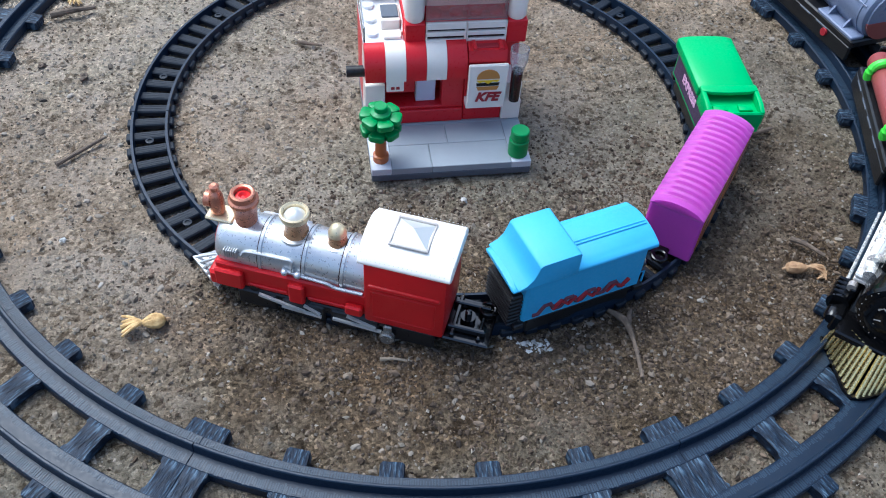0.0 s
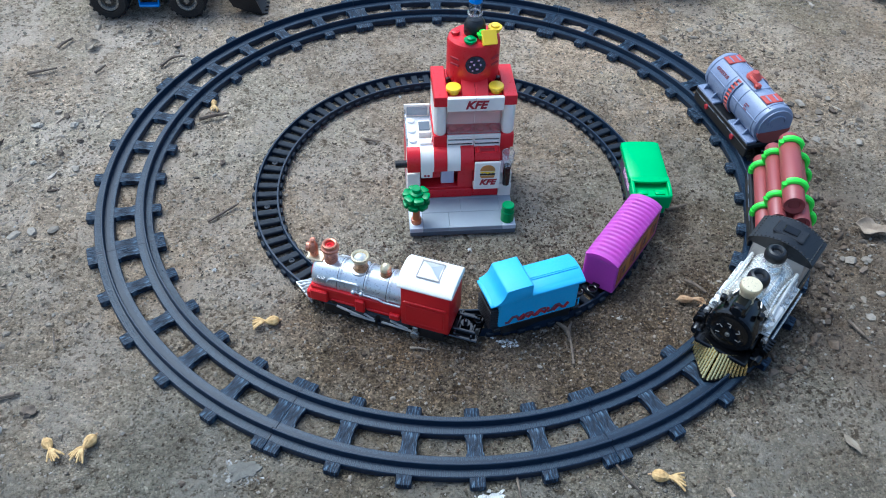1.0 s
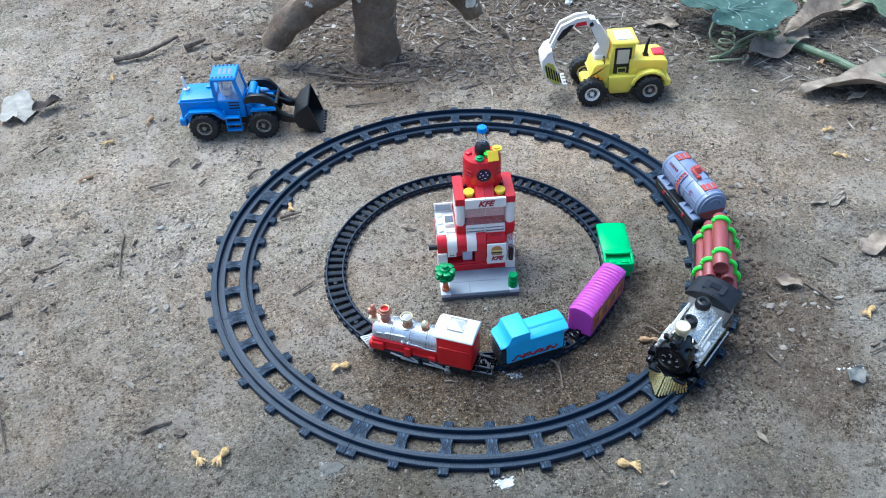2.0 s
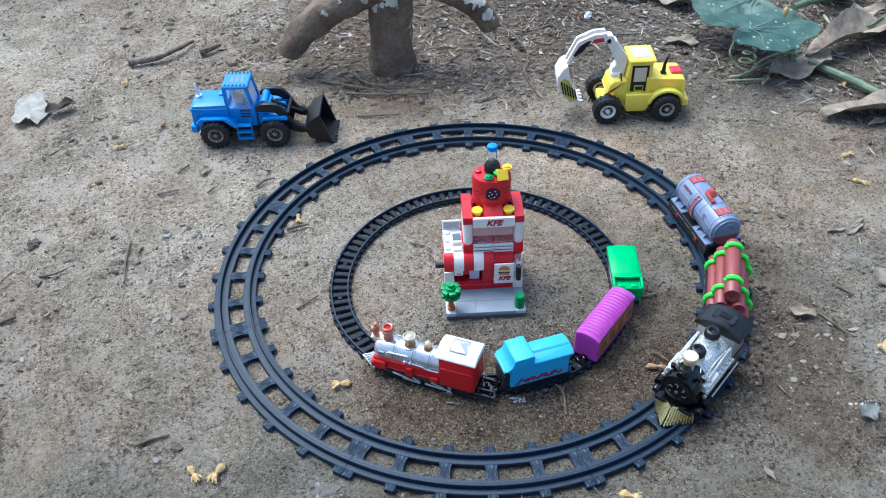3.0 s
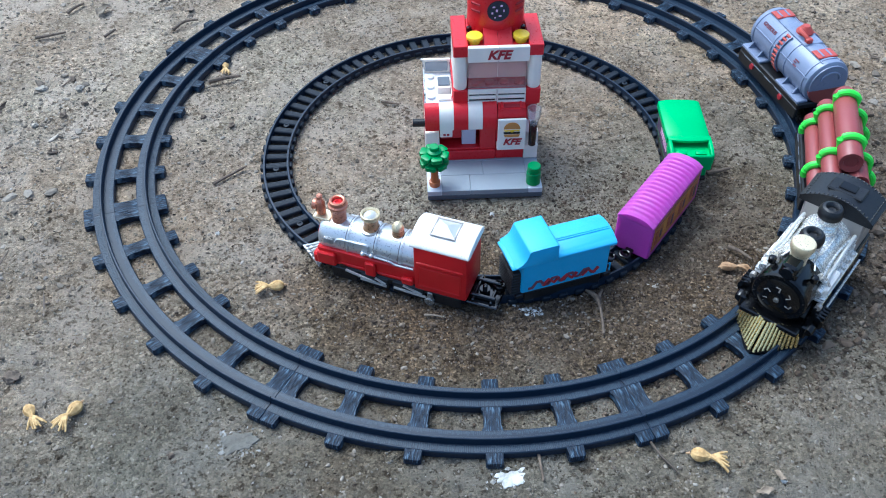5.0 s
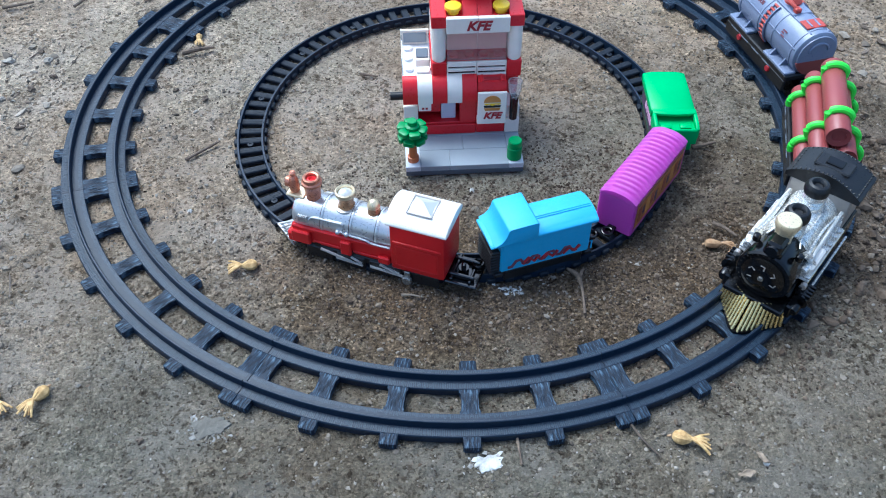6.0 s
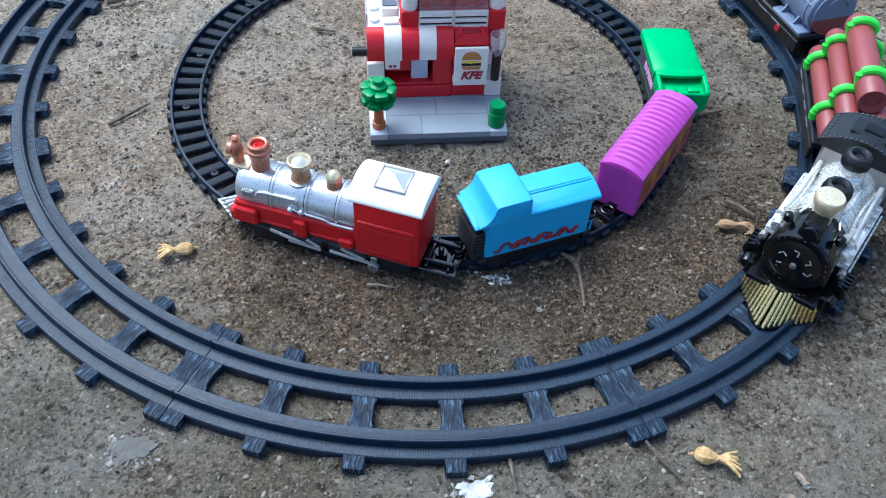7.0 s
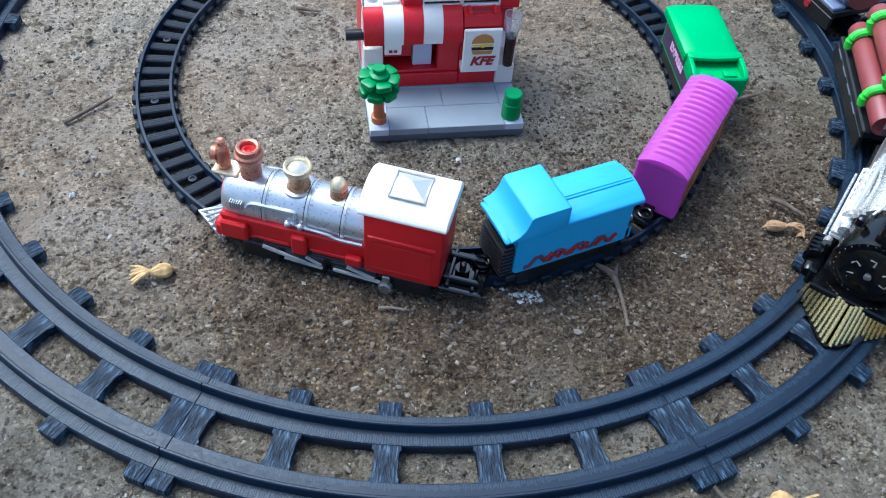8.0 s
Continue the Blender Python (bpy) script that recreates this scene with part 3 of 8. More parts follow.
def restaurant():
    t = thing("toy_restaurant", "red and white brick-built toy restaurant on a grey base plate", "toy building", m=pose(-0.0275, -0.0553, 0, 0, 0, 1.8))

    def blk(name, u0, u1, v0, v1, z0, z1, mat, label="", bev=0.00035):
        return part(name, box(B(), u0 * S + 0.00006, u1 * S - 0.00006, v0 * S + 0.00006, v1 * S - 0.00006, z0, z1, bev), mat, t, label)
    blk("base_plate", 0, 8, 0, 8, 0.0, 0.0032, DGREY, "dark grey base plate")
    for u0, u1, v0, v1 in ((0, 1, 0, 1), (0, 1, 1, 3.2), (7, 8, 0, 1)):
        blk("floor_tile", u0, u1, v0, v1, 0.0032, 0.0064, PALEGREY, "paler grey tile", bev=0.0002)
    for u0, u1, v0, v1 in ((1, 3, 0, 1.7), (3, 7, 0, 1.7), (1, 4, 1.7, 3.2), (4, 7, 1.7, 3.2), (7, 8, 1, 3.2)):
        blk("floor_tile", u0, u1, v0, v1, 0.0032, 0.0064, LGREY, bev=0.0002)
    blk("floor_tile", 0, 8, 3.2, 8, 0.0032, 0.0064, LGREY)
    # ground floor
    blk("counter", 1, 5, 3.35, 4, 0.0064, 0.0128, BRICK, "red counter front")
    blk("side_brick", 0, 1, 3.35, 4.2, 0.0064, 0.0265, WHITE, "white corner brick")
    blk("pillar", 3.85, 5, 3.5, 4.2, 0.0128, 0.032, BRICK)
    blk("counter_slab", 1, 4, 3.5, 5, 0.0128, 0.0141, BRICK)
    blk("oven", 2.6, 3.62, 3.9, 4.8, 0.0141, 0.0300, PALELILAC, "pale lilac box behind the counter")
    blk("hatch_door", 1.1, 2.6, 4.1, 4.4, 0.0175, 0.032, BRICK)
    blk("menu_board", 1.02, 1.9, 3.05, 3.2, 0.0248, 0.0305, WHITE, "small white board with red marks")
    for k in (0, 1):
        part("menu_mark", box(B(), (1.25 + 0.25 * k) * S, (1.42 + 0.25 * k) * S, 3.05 * S - 0.0002, 3.05 * S + 0.0001, 0.0262, 0.0274, 0), REDINK, t)
    blk("back_wall", 0, 8, 5, 8, 0.0064, 0.0405, BRICK)
    blk("side_wall", 0, 0.6, 4.2, 5, 0.0064, 0.0405, WHITE)
    blk("ceiling_plate", 0, 5, 4.0, 5, 0.0385, 0.0405, BRICK)
    # striped awning, five curved slopes
    for k in range(5):
        arc = [((4.0 - 0.95 * math.sin(a)) * S, 0.0326 + 0.0104 * math.cos(a)) for a in [radians(90 - 90 * j / 8) for j in range(9)]]
        bm = prism(B(), [(3.05 * S, 0.0298)] + arc + [(4.05 * S, 0.0430), (4.05 * S, 0.0410), (3.3 * S, 0.0298)], k * S + 0.00006, (k + 1) * S - 0.00006, "yz")
        part("awning_slope", bm, BRICK if k % 2 == 0 else WHITE, t, "" if k % 2 == 0 else "white awning slope")
    # burger hatch
    blk("hatch_body", 5, 7, 3.4, 5, 0.0064, 0.0385, BRICK)
    part("hatch_top", prism(B(), [(3.1 * S, 0.0370), (3.25 * S, 0.0418), (4.2 * S, 0.0422), (4.2 * S, 0.0370)], 5.05 * S, 6.95 * S, "yz"), BRICK, t)
    part("hatch_slot", box(B(), 5.45 * S, 6.55 * S, 3.4 * S, 3.75 * S, 0.0416, 0.0424, 0.0002), REDINK, t)
    for u in (5.25, 6.55):
        part("hatch_lug", box(B(), u * S, (u + 0.2) * S, 3.2 * S, 3.9 * S, 0.0418, 0.0432, 0.0003), BRICK, t)
    blk("sign_shelf", 5, 7, 2.8, 3.45, 0.0160, 0.0190, WHITE)
    sign = part("burger_sign", box(B(), 5.02 * S, 6.98 * S, 2.72 * S, 2.92 * S, 0.0188, 0.0376, 0.0004), WHITE, t, "white sign with a printed burger and red letters")
    yf = 2.72 * S - 0.0003

    def print_on(name, pts, mat, d=0.0):
        part(name, prism(B(), [(x * 1.0 + 6 * S, 0.0308 + (z - 0.0270) * 0.92) for x, z in pts], yf + d, yf + 0.0005, "xz"), mat, sign)
    print_on("top_bun", [(0.0046 * math.cos(radians(a)), 0.0276 + 0.0048 * math.sin(radians(a))) for a in range(0, 181, 15)], BUN)
    print_on("cheese", [(-0.0046, 0.0268), (0.0046, 0.0268), (0.0036, 0.0258), (0.0018, 0.0262), (0, 0.0250), (-0.0016, 0.0262), (-0.0034, 0.0256)], YSTUD)
    print_on("patty", [(-0.0047, 0.0254), (0.0047, 0.0254), (0.0044, 0.0238), (-0.0044, 0.0238)], BLACK, 0.0002)
    print_on("bottom_bun", [(-0.0045, 0.0235), (0.0045, 0.0235), (0.0038, 0.0217), (-0.0038, 0.0217)], BUN)
    lettering("sign_letters", "KFE", 0.0058, REDINK, sign, Matrix.Translation((6 * S, yf, 0.0224)) @ pose(0, 0, 0, 90), "red slanted letters", 0.3)
    # right corner with the drink cup
    blk("corner_brick", 7, 8, 3.3, 4.1, 0.0064, 0.0160, WHITE)
    blk("corner_brick", 7.0, 8, 3.5, 5, 0.0160, 0.024, WHITE)
    at = Matrix.Translation((7.5 * S, 3.0 * S, 0)) @ Matrix.Diagonal((0.86, 0.86, 1, 1))
    part("drink", revolve(B(), [(0.0024, 0.0185), (0.0027, 0.0330), (0.0023, 0.0337)], 16, at), COLA, t, "dark drink in the cup")
    part("straw", cyl(B(), (7.35 * S, 2.85 * S, 0.0195), (7.35 * S, 2.85 * S, 0.0345), 0.0007, n=8), BLACK, t)
    cup = part("cup", revolve(B(), [(0.0028, 0.0325), (0.0031, 0.0345), (0.0042, 0.0380), (0.0044, 0.0432), (0.0039, 0.0432), (0.0037, 0.0384), (0.0027, 0.0350), (0.0024, 0.0325)], 20, at, cap=False), FROST, t, "clear plastic cup")
    cup.visible_shadow = False
    # upper floor
    blk("tower_brick", 2, 3, 4, 8, 0.0405, 0.0505, BRICK)
    blk("tower_brick", 7, 8, 4, 8, 0.0405, 0.0505, BRICK)
    for u in (3, 5):
        g = part("grille", box(B(), u * S + 0.0001, (u + 2) * S - 0.0001, 4.14 * S, 5 * S, 0.0410, 0.0503, 0.0002), COLA, t, "white slatted grille brick")
        for z in (0.0412, 0.0446, 0.0477, 0.0496):
            part("slat", box(B(), u * S + 0.0001, (u + 2) * S - 0.0001, 4.0 * S, 4.2 * S, z, z + (0.0010 if z > 0.049 else 0.0019), 0.0002), WHITE, g)
        for du in (0, 1.9):
            part("slat", box(B(), (u + du) * S + 0.0001, (u + du + 0.1) * S - 0.0001, 4.0 * S, 4.2 * S, 0.0412, 0.0506, 0.0001), WHITE, g)
    # white wall gives the panes' upper part its pale reflection by colour
    blk("inner_wall", 3, 7, 4.75, 8, 0.0545, 0.0715, WHITE)
    blk("inner_brick", 3, 7, 4.95, 8, 0.0503, 0.0545, BRICK)
    blk("inner_floor", 3, 7, 4.2, 5.0, 0.0500, 0.0512, BRICK)
    for u in (3.5, 4.5, 5.5, 6.5):
        part("floor_stud", revolve(B(), [(0.0025, 0.0511), (0.0025, 0.0528), (0.0022, 0.0530)], 16, Matrix.Translation((u * S, 4.68 * S, 0))), BRICK, t)
    for u in (3, 5):
        w = part("window_pane", box(B(), u * S + 0.0002, (u + 2) * S - 0.0002, 4.15 * S, 4.3 * S, 0.0512, 0.0700, 0.0002), ROSE, t, "rose-tinted clear window")
        w.visible_shadow = False
        part("window_rail", box(B(), u * S + 0.0002, (u + 2) * S - 0.0002, 4.1 * S, 4.35 * S, 0.0503, 0.0520, 0.0003), ROSE, t)
    for u in (2, 7):
        bm = revolve(B(), [(0.0034, 0.0505), (0.0038, 0.0512), (0.0039, 0.056), (0.0039, 0.0715)], 20, Matrix.Translation(((u + 0.5) * S, 4.5 * S, 0)))
        part("column", bm, WHITE, t, "white round-bottomed column")
        blk("column_back", u + 0.05, u + 0.95, 4.5, 8, 0.0505, 0.0715, WHITE)
        blk("roof_brick", u, u + 1, 4, 8, 0.0715, 0.0782, BRICK)
    blk("roof_plate", 3, 7, 4.35, 8, 0.0715, 0.0762, BRICK)
    board = part("name_board", box(B(), 2.95 * S, 4.99 * S, 3.86 * S, 4.2 * S, 0.0688, 0.0778, 0.0003), WHITE, t, "white name board with red letters")
    part("name_board", box(B(), 5.01 * S, 7.05 * S, 3.86 * S, 4.2 * S, 0.0688, 0.0778, 0.0003), WHITE, t)
    lettering("board_letters", "KFE", 0.0074, REDINK, board, Matrix.Translation((5 * S, 3.86 * S - 0.0002, 0.0731)) @ pose(0, 0, 0, 90), "red slanted letters", 0.3)
    for u in (3.45, 6.55):
        part("round_stud", revolve(B(), [(0.0031, 0.0762), (0.0033, 0.0785), (0.0044, 0.0788), (0.0044, 0.0803), (0.0041, 0.0806)], 20, Matrix.Translation((u * S, 4.95 * S, 0))), YSTUD, t, "yellow round plate")
    part("roof_slope", prism(B(), [(4.4 * S, 0.0762), (5.8 * S, 0.0835), (8 * S, 0.0835), (8 * S, 0.0762)], 4.05 * S, 5 * S - 0.0001, "yz"), BRICK, t)
    part("roof_slope", prism(B(), [(4.4 * S, 0.0762), (5.8 * S, 0.0835), (8 * S, 0.0835), (8 * S, 0.0762)], 5 * S + 0.0001, 5.95 * S, "yz"), BRICK, t)
    # bucket on the roof
    cx, cy = 0.0400, 0.0555
    sc = Matrix.Translation((cx, cy, 0)) @ Matrix.Diagonal((1, 0.85, 1, 1))
    pot = part("bucket", revolve(B(), [(0.0146, 0.0768), (0.0153, 0.0785), (0.0153, 0.1005), (0.0146, 0.1032), (0.0128, 0.1046)], 36, sc), BRICK, t, "red round bucket with side slots")
    for sx in (-1, 1):
        for z in (0.0905, 0.0945):
            part("slot", box(B(), -0.003, 0.003, -0.0004, 0.0004, -0.0007, 0.0007, 0.0003, Matrix.Translation((cx + sx * 0.0115, cy - 0.0087, z)) @ pose(0, 0, 0, 0, 0, sx * 42)), REDINK, pot)
        part("corner_stud", revolve(B(), [(0.0025, 0.1038), (0.0025, 0.1062), (0.0022, 0.1064)], 14, Matrix.Translation((cx + sx * 0.0105, cy + 0.001, 0))), BRICK, pot)
    part("emblem", revolve(B(), [(0.0058, 0), (0.0058, 0.0007)], 24, Matrix.Translation((cx, cy - 0.01285, 0.0925)) @ pose(0, 0, 0, 90)), COLA, pot, "dark round emblem with pale plain shapes")
    for x, z, w, h in ((-0.0024, 0.0950, 0.0012, 0.0007), (0.0016, 0.0957, 0.0010, 0.0009), (0.0029, 0.0928, 0.0007, 0.0012), (-0.0008, 0.0929, 0.0009, 0.0012), (-0.0031, 0.0915, 0.0008, 0.0010), (0.0010, 0.0899, 0.0013, 0.0008), (-0.0016, 0.0889, 0.0008, 0.0006)):
        part("emblem_spot", box(B(), cx + x - w * 0.6, cx + x + w * 0.6, cy - 0.01385, cy - 0.0133, z - h * 0.6, z + h * 0.6, 0.0002), PINK, pot)
    # every third fin is dark, painting in the shaded gaps between fins
    for k in range(7):
        a = radians(205 + 21.6 * k)
        part("foot_fin", box(B(), -0.0012, 0.0012, -0.0022, 0.0022, 0.0766, 0.0796, 0.0004, Matrix.Translation((cx + 0.0150 * math.cos(a), cy + 0.0128 * math.sin(a), 0)) @ pose(0, 0, 0, 0, 0, math.degrees(a) + 90)), BRICK if k % 3 else COLA, pot)
    part("tube_ring", tube(B(), [(cx + 0.0005 + 0.0039 * math.cos(radians(q)), cy + 0.0035 + 0.0039 * math.sin(radians(q)), 0.1160) for q in range(0, 360, 20)], 0.0006, 8, True), FROST, pot, "clear ring round the tube")
    part("dish", revolve(B(), [(0.0060, 0.1040), (0.0064, 0.1062), (0.0062, 0.1100), (0.0050, 0.1128), (0.0040, 0.1138)], 24, Matrix.Translation((cx + 0.0005, cy + 0.0015, 0))), BLACK, pot, "black round piece")
    tb = part("bottle", revolve(B(), [(0.0036, 0.1095), (0.0038, 0.1125), (0.0038, 0.1234), (0.0032, 0.1234), (0.0032, 0.1125)], 24, Matrix.Translation((cx + 0.0005, cy + 0.0035, 0)), cap=False), CLEAR, pot, "clear plastic tube")
    tb.visible_shadow = False
    part("bottle_cap", revolve(B(), [(0.0039, 0.1232), (0.0040, 0.1262), (0.0036, 0.1270), (0.0024, 0.1272)], 24, Matrix.Translation((cx + 0.0005, cy + 0.0035, 0))), CAPBLUE, pot, "bright blue cap")

    def stud(name, x, y, z, r, mat, label):
        part(name, revolve(B(), [(r * 0.72, z - 0.003), (r * 0.72, z - 0.0012), (r, z - 0.001), (r, z), (r * 0.6, z + 0.0001), (r * 0.6, z + 0.0012), (r * 0.5, z + 0.0014)], 20, Matrix.Translation((cx + x, cy + y, 0))), mat, pot, label)
    stud("green_round_plate", -0.0030, -0.0085, 0.1065, 0.0036, LEAFG, "green round stud")
    stud("yellow_round_plate", 0.0115, -0.0015, 0.1100, 0.0040, YSTUD, "yellow round stud")
    stud("lime_round_plate", 0.0042, -0.0055, 0.1085, 0.0034, NEON, "lime green stud")
    part("yellow_plate", box(B(), -0.0042, 0.0042, -0.0042, 0.0042, -0.0016, 0.0016, 0.0003, Matrix.Translation((cx + 0.0075, cy - 0.0088, 0.1075)) @ pose(0, 0, 0, 52, 0, 8)), YSTUD, pot, "tilted yellow square plate")
    # side terrace
    blk("terrace_floor", 0, 2, 4.05, 8, 0.0405, 0.0424, MILKY)
    for v in (4.8, 6.0, 7.2):
        part("terrace_stud", revolve(B(), [(0.0024, 0.0423), (0.0024, 0.0438), (0.0021, 0.0440)], 16, Matrix.Translation((0.5 * S, v * S, 0))), MILKY, t)
    for a, z1 in (((0, 0.12, 4.05, 8), 0.0495), ((1.9, 2, 4.6, 8), 0.0495)):
        w = blk("terrace_wall", *a, 0.0424, z1, CLEAR, "clear low wall")
        w.visible_shadow = False
    blk("terrace_back", 0, 2, 7.8, 8, 0.0424, 0.0515, WHITE)
    blk("terrace_back_pane", 0.2, 1.8, 7.74, 7.8, 0.0440, 0.0500, LGREY)
    blk("terrace_box", 0.95, 1.9, 5.1, 6.6, 0.0424, 0.0470, WHITE)
    blk("terrace_screen", 1.0, 1.85, 5.3, 6.4, 0.0470, 0.0476, DGREY, "blue-grey tile")
    blk("terrace_step", 1.0, 1.9, 4.3, 4.9, 0.0424, 0.0440, WHITE)
    part("axle", cyl(B(), (-0.0068, 4.35 * S, 0.0280), (0.0006, 4.35 * S, 0.0280), 0.0023, n=12), BLACK, t, "black peg in the side wall")
    # planted tree and bin on the forecourt
    tx, ty = 0.0042, 0.0062
    part("tree_trunk", revolve(B(), [(0.0031, 0.0064), (0.0031, 0.0092), (0.0023, 0.0095), (0.0021, 0.0215)], 20, Matrix.Translation((tx, ty, 0))), BROWN, t, "orange-brown trunk")
    for z, tw, rr in ((0.0203, 10, 0.0078), (0.0258, 40, 0.0080)):
        core = part("leaf_ring", revolve(B(), [(0.0036, z - 0.0010), (0.0052, z - 0.0002), (0.0056, z + 0.0022), (0.0050, z + 0.0032), (0.0030, z + 0.0034)], 24, Matrix.Translation((tx, ty, 0))), LEAFG, t, "green studded foliage")
        for k in range(6):
            a = Matrix.Translation((tx, ty, 0)) @ pose(0, 0, 0, 0, 0, tw + 60 * k)
            pad = [(0.0030, -0.0016), (0.0050, -0.0028), (rr - 0.0010, -0.0032), (rr, -0.0021), (rr, 0.0021), (rr - 0.0010, 0.0032), (0.0050, 0.0028), (0.0030, 0.0016)]
            part("leaf", soften(prism(B(), pad, z + 0.0010, z + 0.0036, "xy", a), 0.0004, 2, 30), LEAFG, core)
    part("tree_top", revolve(B(), [(0.0040, 0.0288), (0.0040, 0.0306), (0.0026, 0.0314), (0.0026, 0.0334), (0.0022, 0.0337)], 16, Matrix.Translation((tx, ty, 0))), LEAFG, t)
    part("bin", revolve(B(), [(0.0036, 0.0064), (0.0040, 0.0068), (0.0040, 0.0138), (0.0036, 0.0142)], 22, Matrix.Translation((0.0592, 0.0052, 0))), LEAFG, t, "green round bin")
    part("bin_lid", revolve(B(), [(0.0030, 0.0140), (0.0037, 0.0147), (0.0037, 0.0182), (0.0033, 0.0186)], 22, Matrix.Translation((0.0592, 0.0052, 0))), LEAFG, t)
    return t


restaurant()


# ---- inner train ----
def small_wheel(parent, x, y, r=0.0062, mat=None):
    sgn = 1 if y > 0 else -1
    part("wheel", revolve(B(), [(r, -0.0012), (r, 0.0006), (r * 0.82, 0.0012), (r * 0.3, 0.0012), (r * 0.3, 0.0018), (r * 0.2, 0.0020)], 20, Matrix.Translation((x, y, r + 0.0045)) @ pose(0, 0, 0, -90 * sgn)), mat or BLACK, parent)


def soft_roof(prof, x0, x1, corner=0.0026, edge=0.0006):
    """An arched roof with rounded corners in plan and softened edges."""
    bm = prism(B(), prof, x0, x1, "yz")
    bmesh.ops.recalc_face_normals(bm, faces=bm.faces)
    es = [e for e in bm.edges if e.is_manifold and e.calc_face_angle(0) > radians(40)]
    bmesh.ops.bevel(bm, geom=es, offset=edge, segments=2, profile=0.5, affect="EDGES", clamp_overlap=True)
    hi = max(v.co.y for v in bm.verts)
    for v in bm.verts:
        dx = max(0, x0 + corner - v.co.x, v.co.x - (x1 - corner))
        pull = corner - math.sqrt(max(0, corner * corner - min(dx, corner) ** 2))
        v.co.y *= 1 - pull / hi
    return bm


def red_engine(m):
    t = thing("toy_locomotive", "red and silver toy steam locomotive with copper chimneys", "toy locomotive", m=m)
    cab = part("cab", box(B(), 0.0, 0.027, -0.0114, 0.0114, 0.0088, 0.0388, 0.0012, seg=2), RED, t)
    for sy in (-1, 1):
        for z in (0.0268,):
            part("panel_ridge", box(B(), 0.0016, 0.0254, sy * 0.0112 - 0.0010, sy * 0.0112 + 0.0010, z, z + 0.0018, 0.0008, seg=2), RED, cab)
        part("panel", box(B(), 0.003, 0.0245, sy * 0.0112 - 0.0003, sy * 0.0112 + 0.0003, 0.0125, 0.0255, 0.0006), RED, cab)
    top = [(-0.0130 + 0.0260 * k / 16, 0.0390 + 0.0046 * (1 - abs((k - 8) / 8) ** 2.6)) for k in range(17)]
    roof = part("roof", soft_roof(top + [(0.0130, 0.0379), (-0.0130, 0.0379)], -0.0014, 0.0290, 0.0026, 0.0007), ROOFW, t, "silvery white arched cab roof")
    bm = B()
    base = [bm.verts.new((0.014 + x, y, 0.0434)) for x, y in ((-0.0058, -0.0055), (0.0058, -0.0055), (0.0058, 0.0055), (-0.0058, 0.0055))]
    tip = bm.verts.new((0.014, 0, 0.0462))
    bm.faces.new(base)
    for k in range(4):
        bm.faces.new((base[k], base[(k + 1) % 4], tip))
    part("skylight", bm, PALESILVER, roof, "low silver pyramid skylight")
    for x0, x1, y0, y1 in ((-0.0064, 0.0064, -0.0064, -0.0055), (-0.0064, 0.0064, 0.0055, 0.0064), (-0.0064, -0.0057, -0.0055, 0.0055), (0.0057, 0.0064, -0.0055, 0.0055)):
        part("skylight_edge", box(B(), 0.014 + x0, 0.014 + x1, y0, y1, 0.0432, 0.0439, 0.0002), STEEL, roof)
    bm = B()
    for k in range(19):
        for y in (-0.0116, 0.0116):
            ball(bm, (0.0010 + 0.0260 * k / 18, y, 0.0390 + 0.0046 * (1 - abs(y / 0.0130) ** 2.6)), 0.00017, 1)
    for k in range(1, 16):
        y = -0.0112 + 0.0224 * k / 16
        for x in (-0.0002, 0.0280):
            ball(bm, (x, y, 0.0390 + 0.0046 * (1 - abs(y / 0.0130) ** 2.6)), 0.00016, 1)
    part("rivet_row", bm, PALESILVER, roof)
    body = part("running_board", box(B(), 0.025, 0.0775, -0.0098, 0.0098, 0.0095, 0.0195, 0.0008), RED, t)
    part("upper_rail", box(B(), 0.025, 0.0790, -0.0106, 0.0106, 0.0178, 0.0206, 0.0006), RED, body)
    for sy in (-1, 1):
        for x0, x1, z0, z1 in ((0.0475, 0.0530, 0.0098, 0.0188), (0.0275, 0.0335, 0.0105, 0.0150), (0.0690, 0.0790, 0.0102, 0.0182)):
            part("step_box", box(B(), x0, x1, sy * 0.0110 - 0.0015, sy * 0.0110 + 0.0012, z0, z1, 0.0007), RED, body)
        for x0, x1 in ((0.0335, 0.0470), (0.0540, 0.0680)):
            part("side_rib", box(B(), x0, x1, sy * 0.0100 - 0.0004, sy * 0.0100 + 0.0004, 0.0112, 0.0126, 0.0003), RED, body)
    part("buffer_beam", box(B(), 0.0735, 0.0815, -0.0115, 0.0115, 0.0092, 0.0158, 0.0010), RED, body)
    ax = Matrix.Translation((0, 0, 0.0232)) @ pose(0, 0, 0, 0, 90)
    boiler = part("boiler", revolve(B(), [(0.0092, 0.025), (0.0095, 0.026), (0.0095, 0.0758), (0.0092, 0.0776), (0.0084, 0.0788), (0.0060, 0.0790)], 32, ax), SILVER, t, "silver boiler with bands and pipes")
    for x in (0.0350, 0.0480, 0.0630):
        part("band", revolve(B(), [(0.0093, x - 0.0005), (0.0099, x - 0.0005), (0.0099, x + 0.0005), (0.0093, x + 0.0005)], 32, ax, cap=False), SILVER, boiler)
        # thin dark ring paints the shadow beside each band
        part("band_shadow_line", revolve(B(), [(0.0094, x + 0.0005), (0.00965, x + 0.0005), (0.00965, x + 0.0009), (0.0094, x + 0.0009)], 32, ax, cap=False), COLA, boiler, "dark line painted as the band's shadow")
        bm = B()
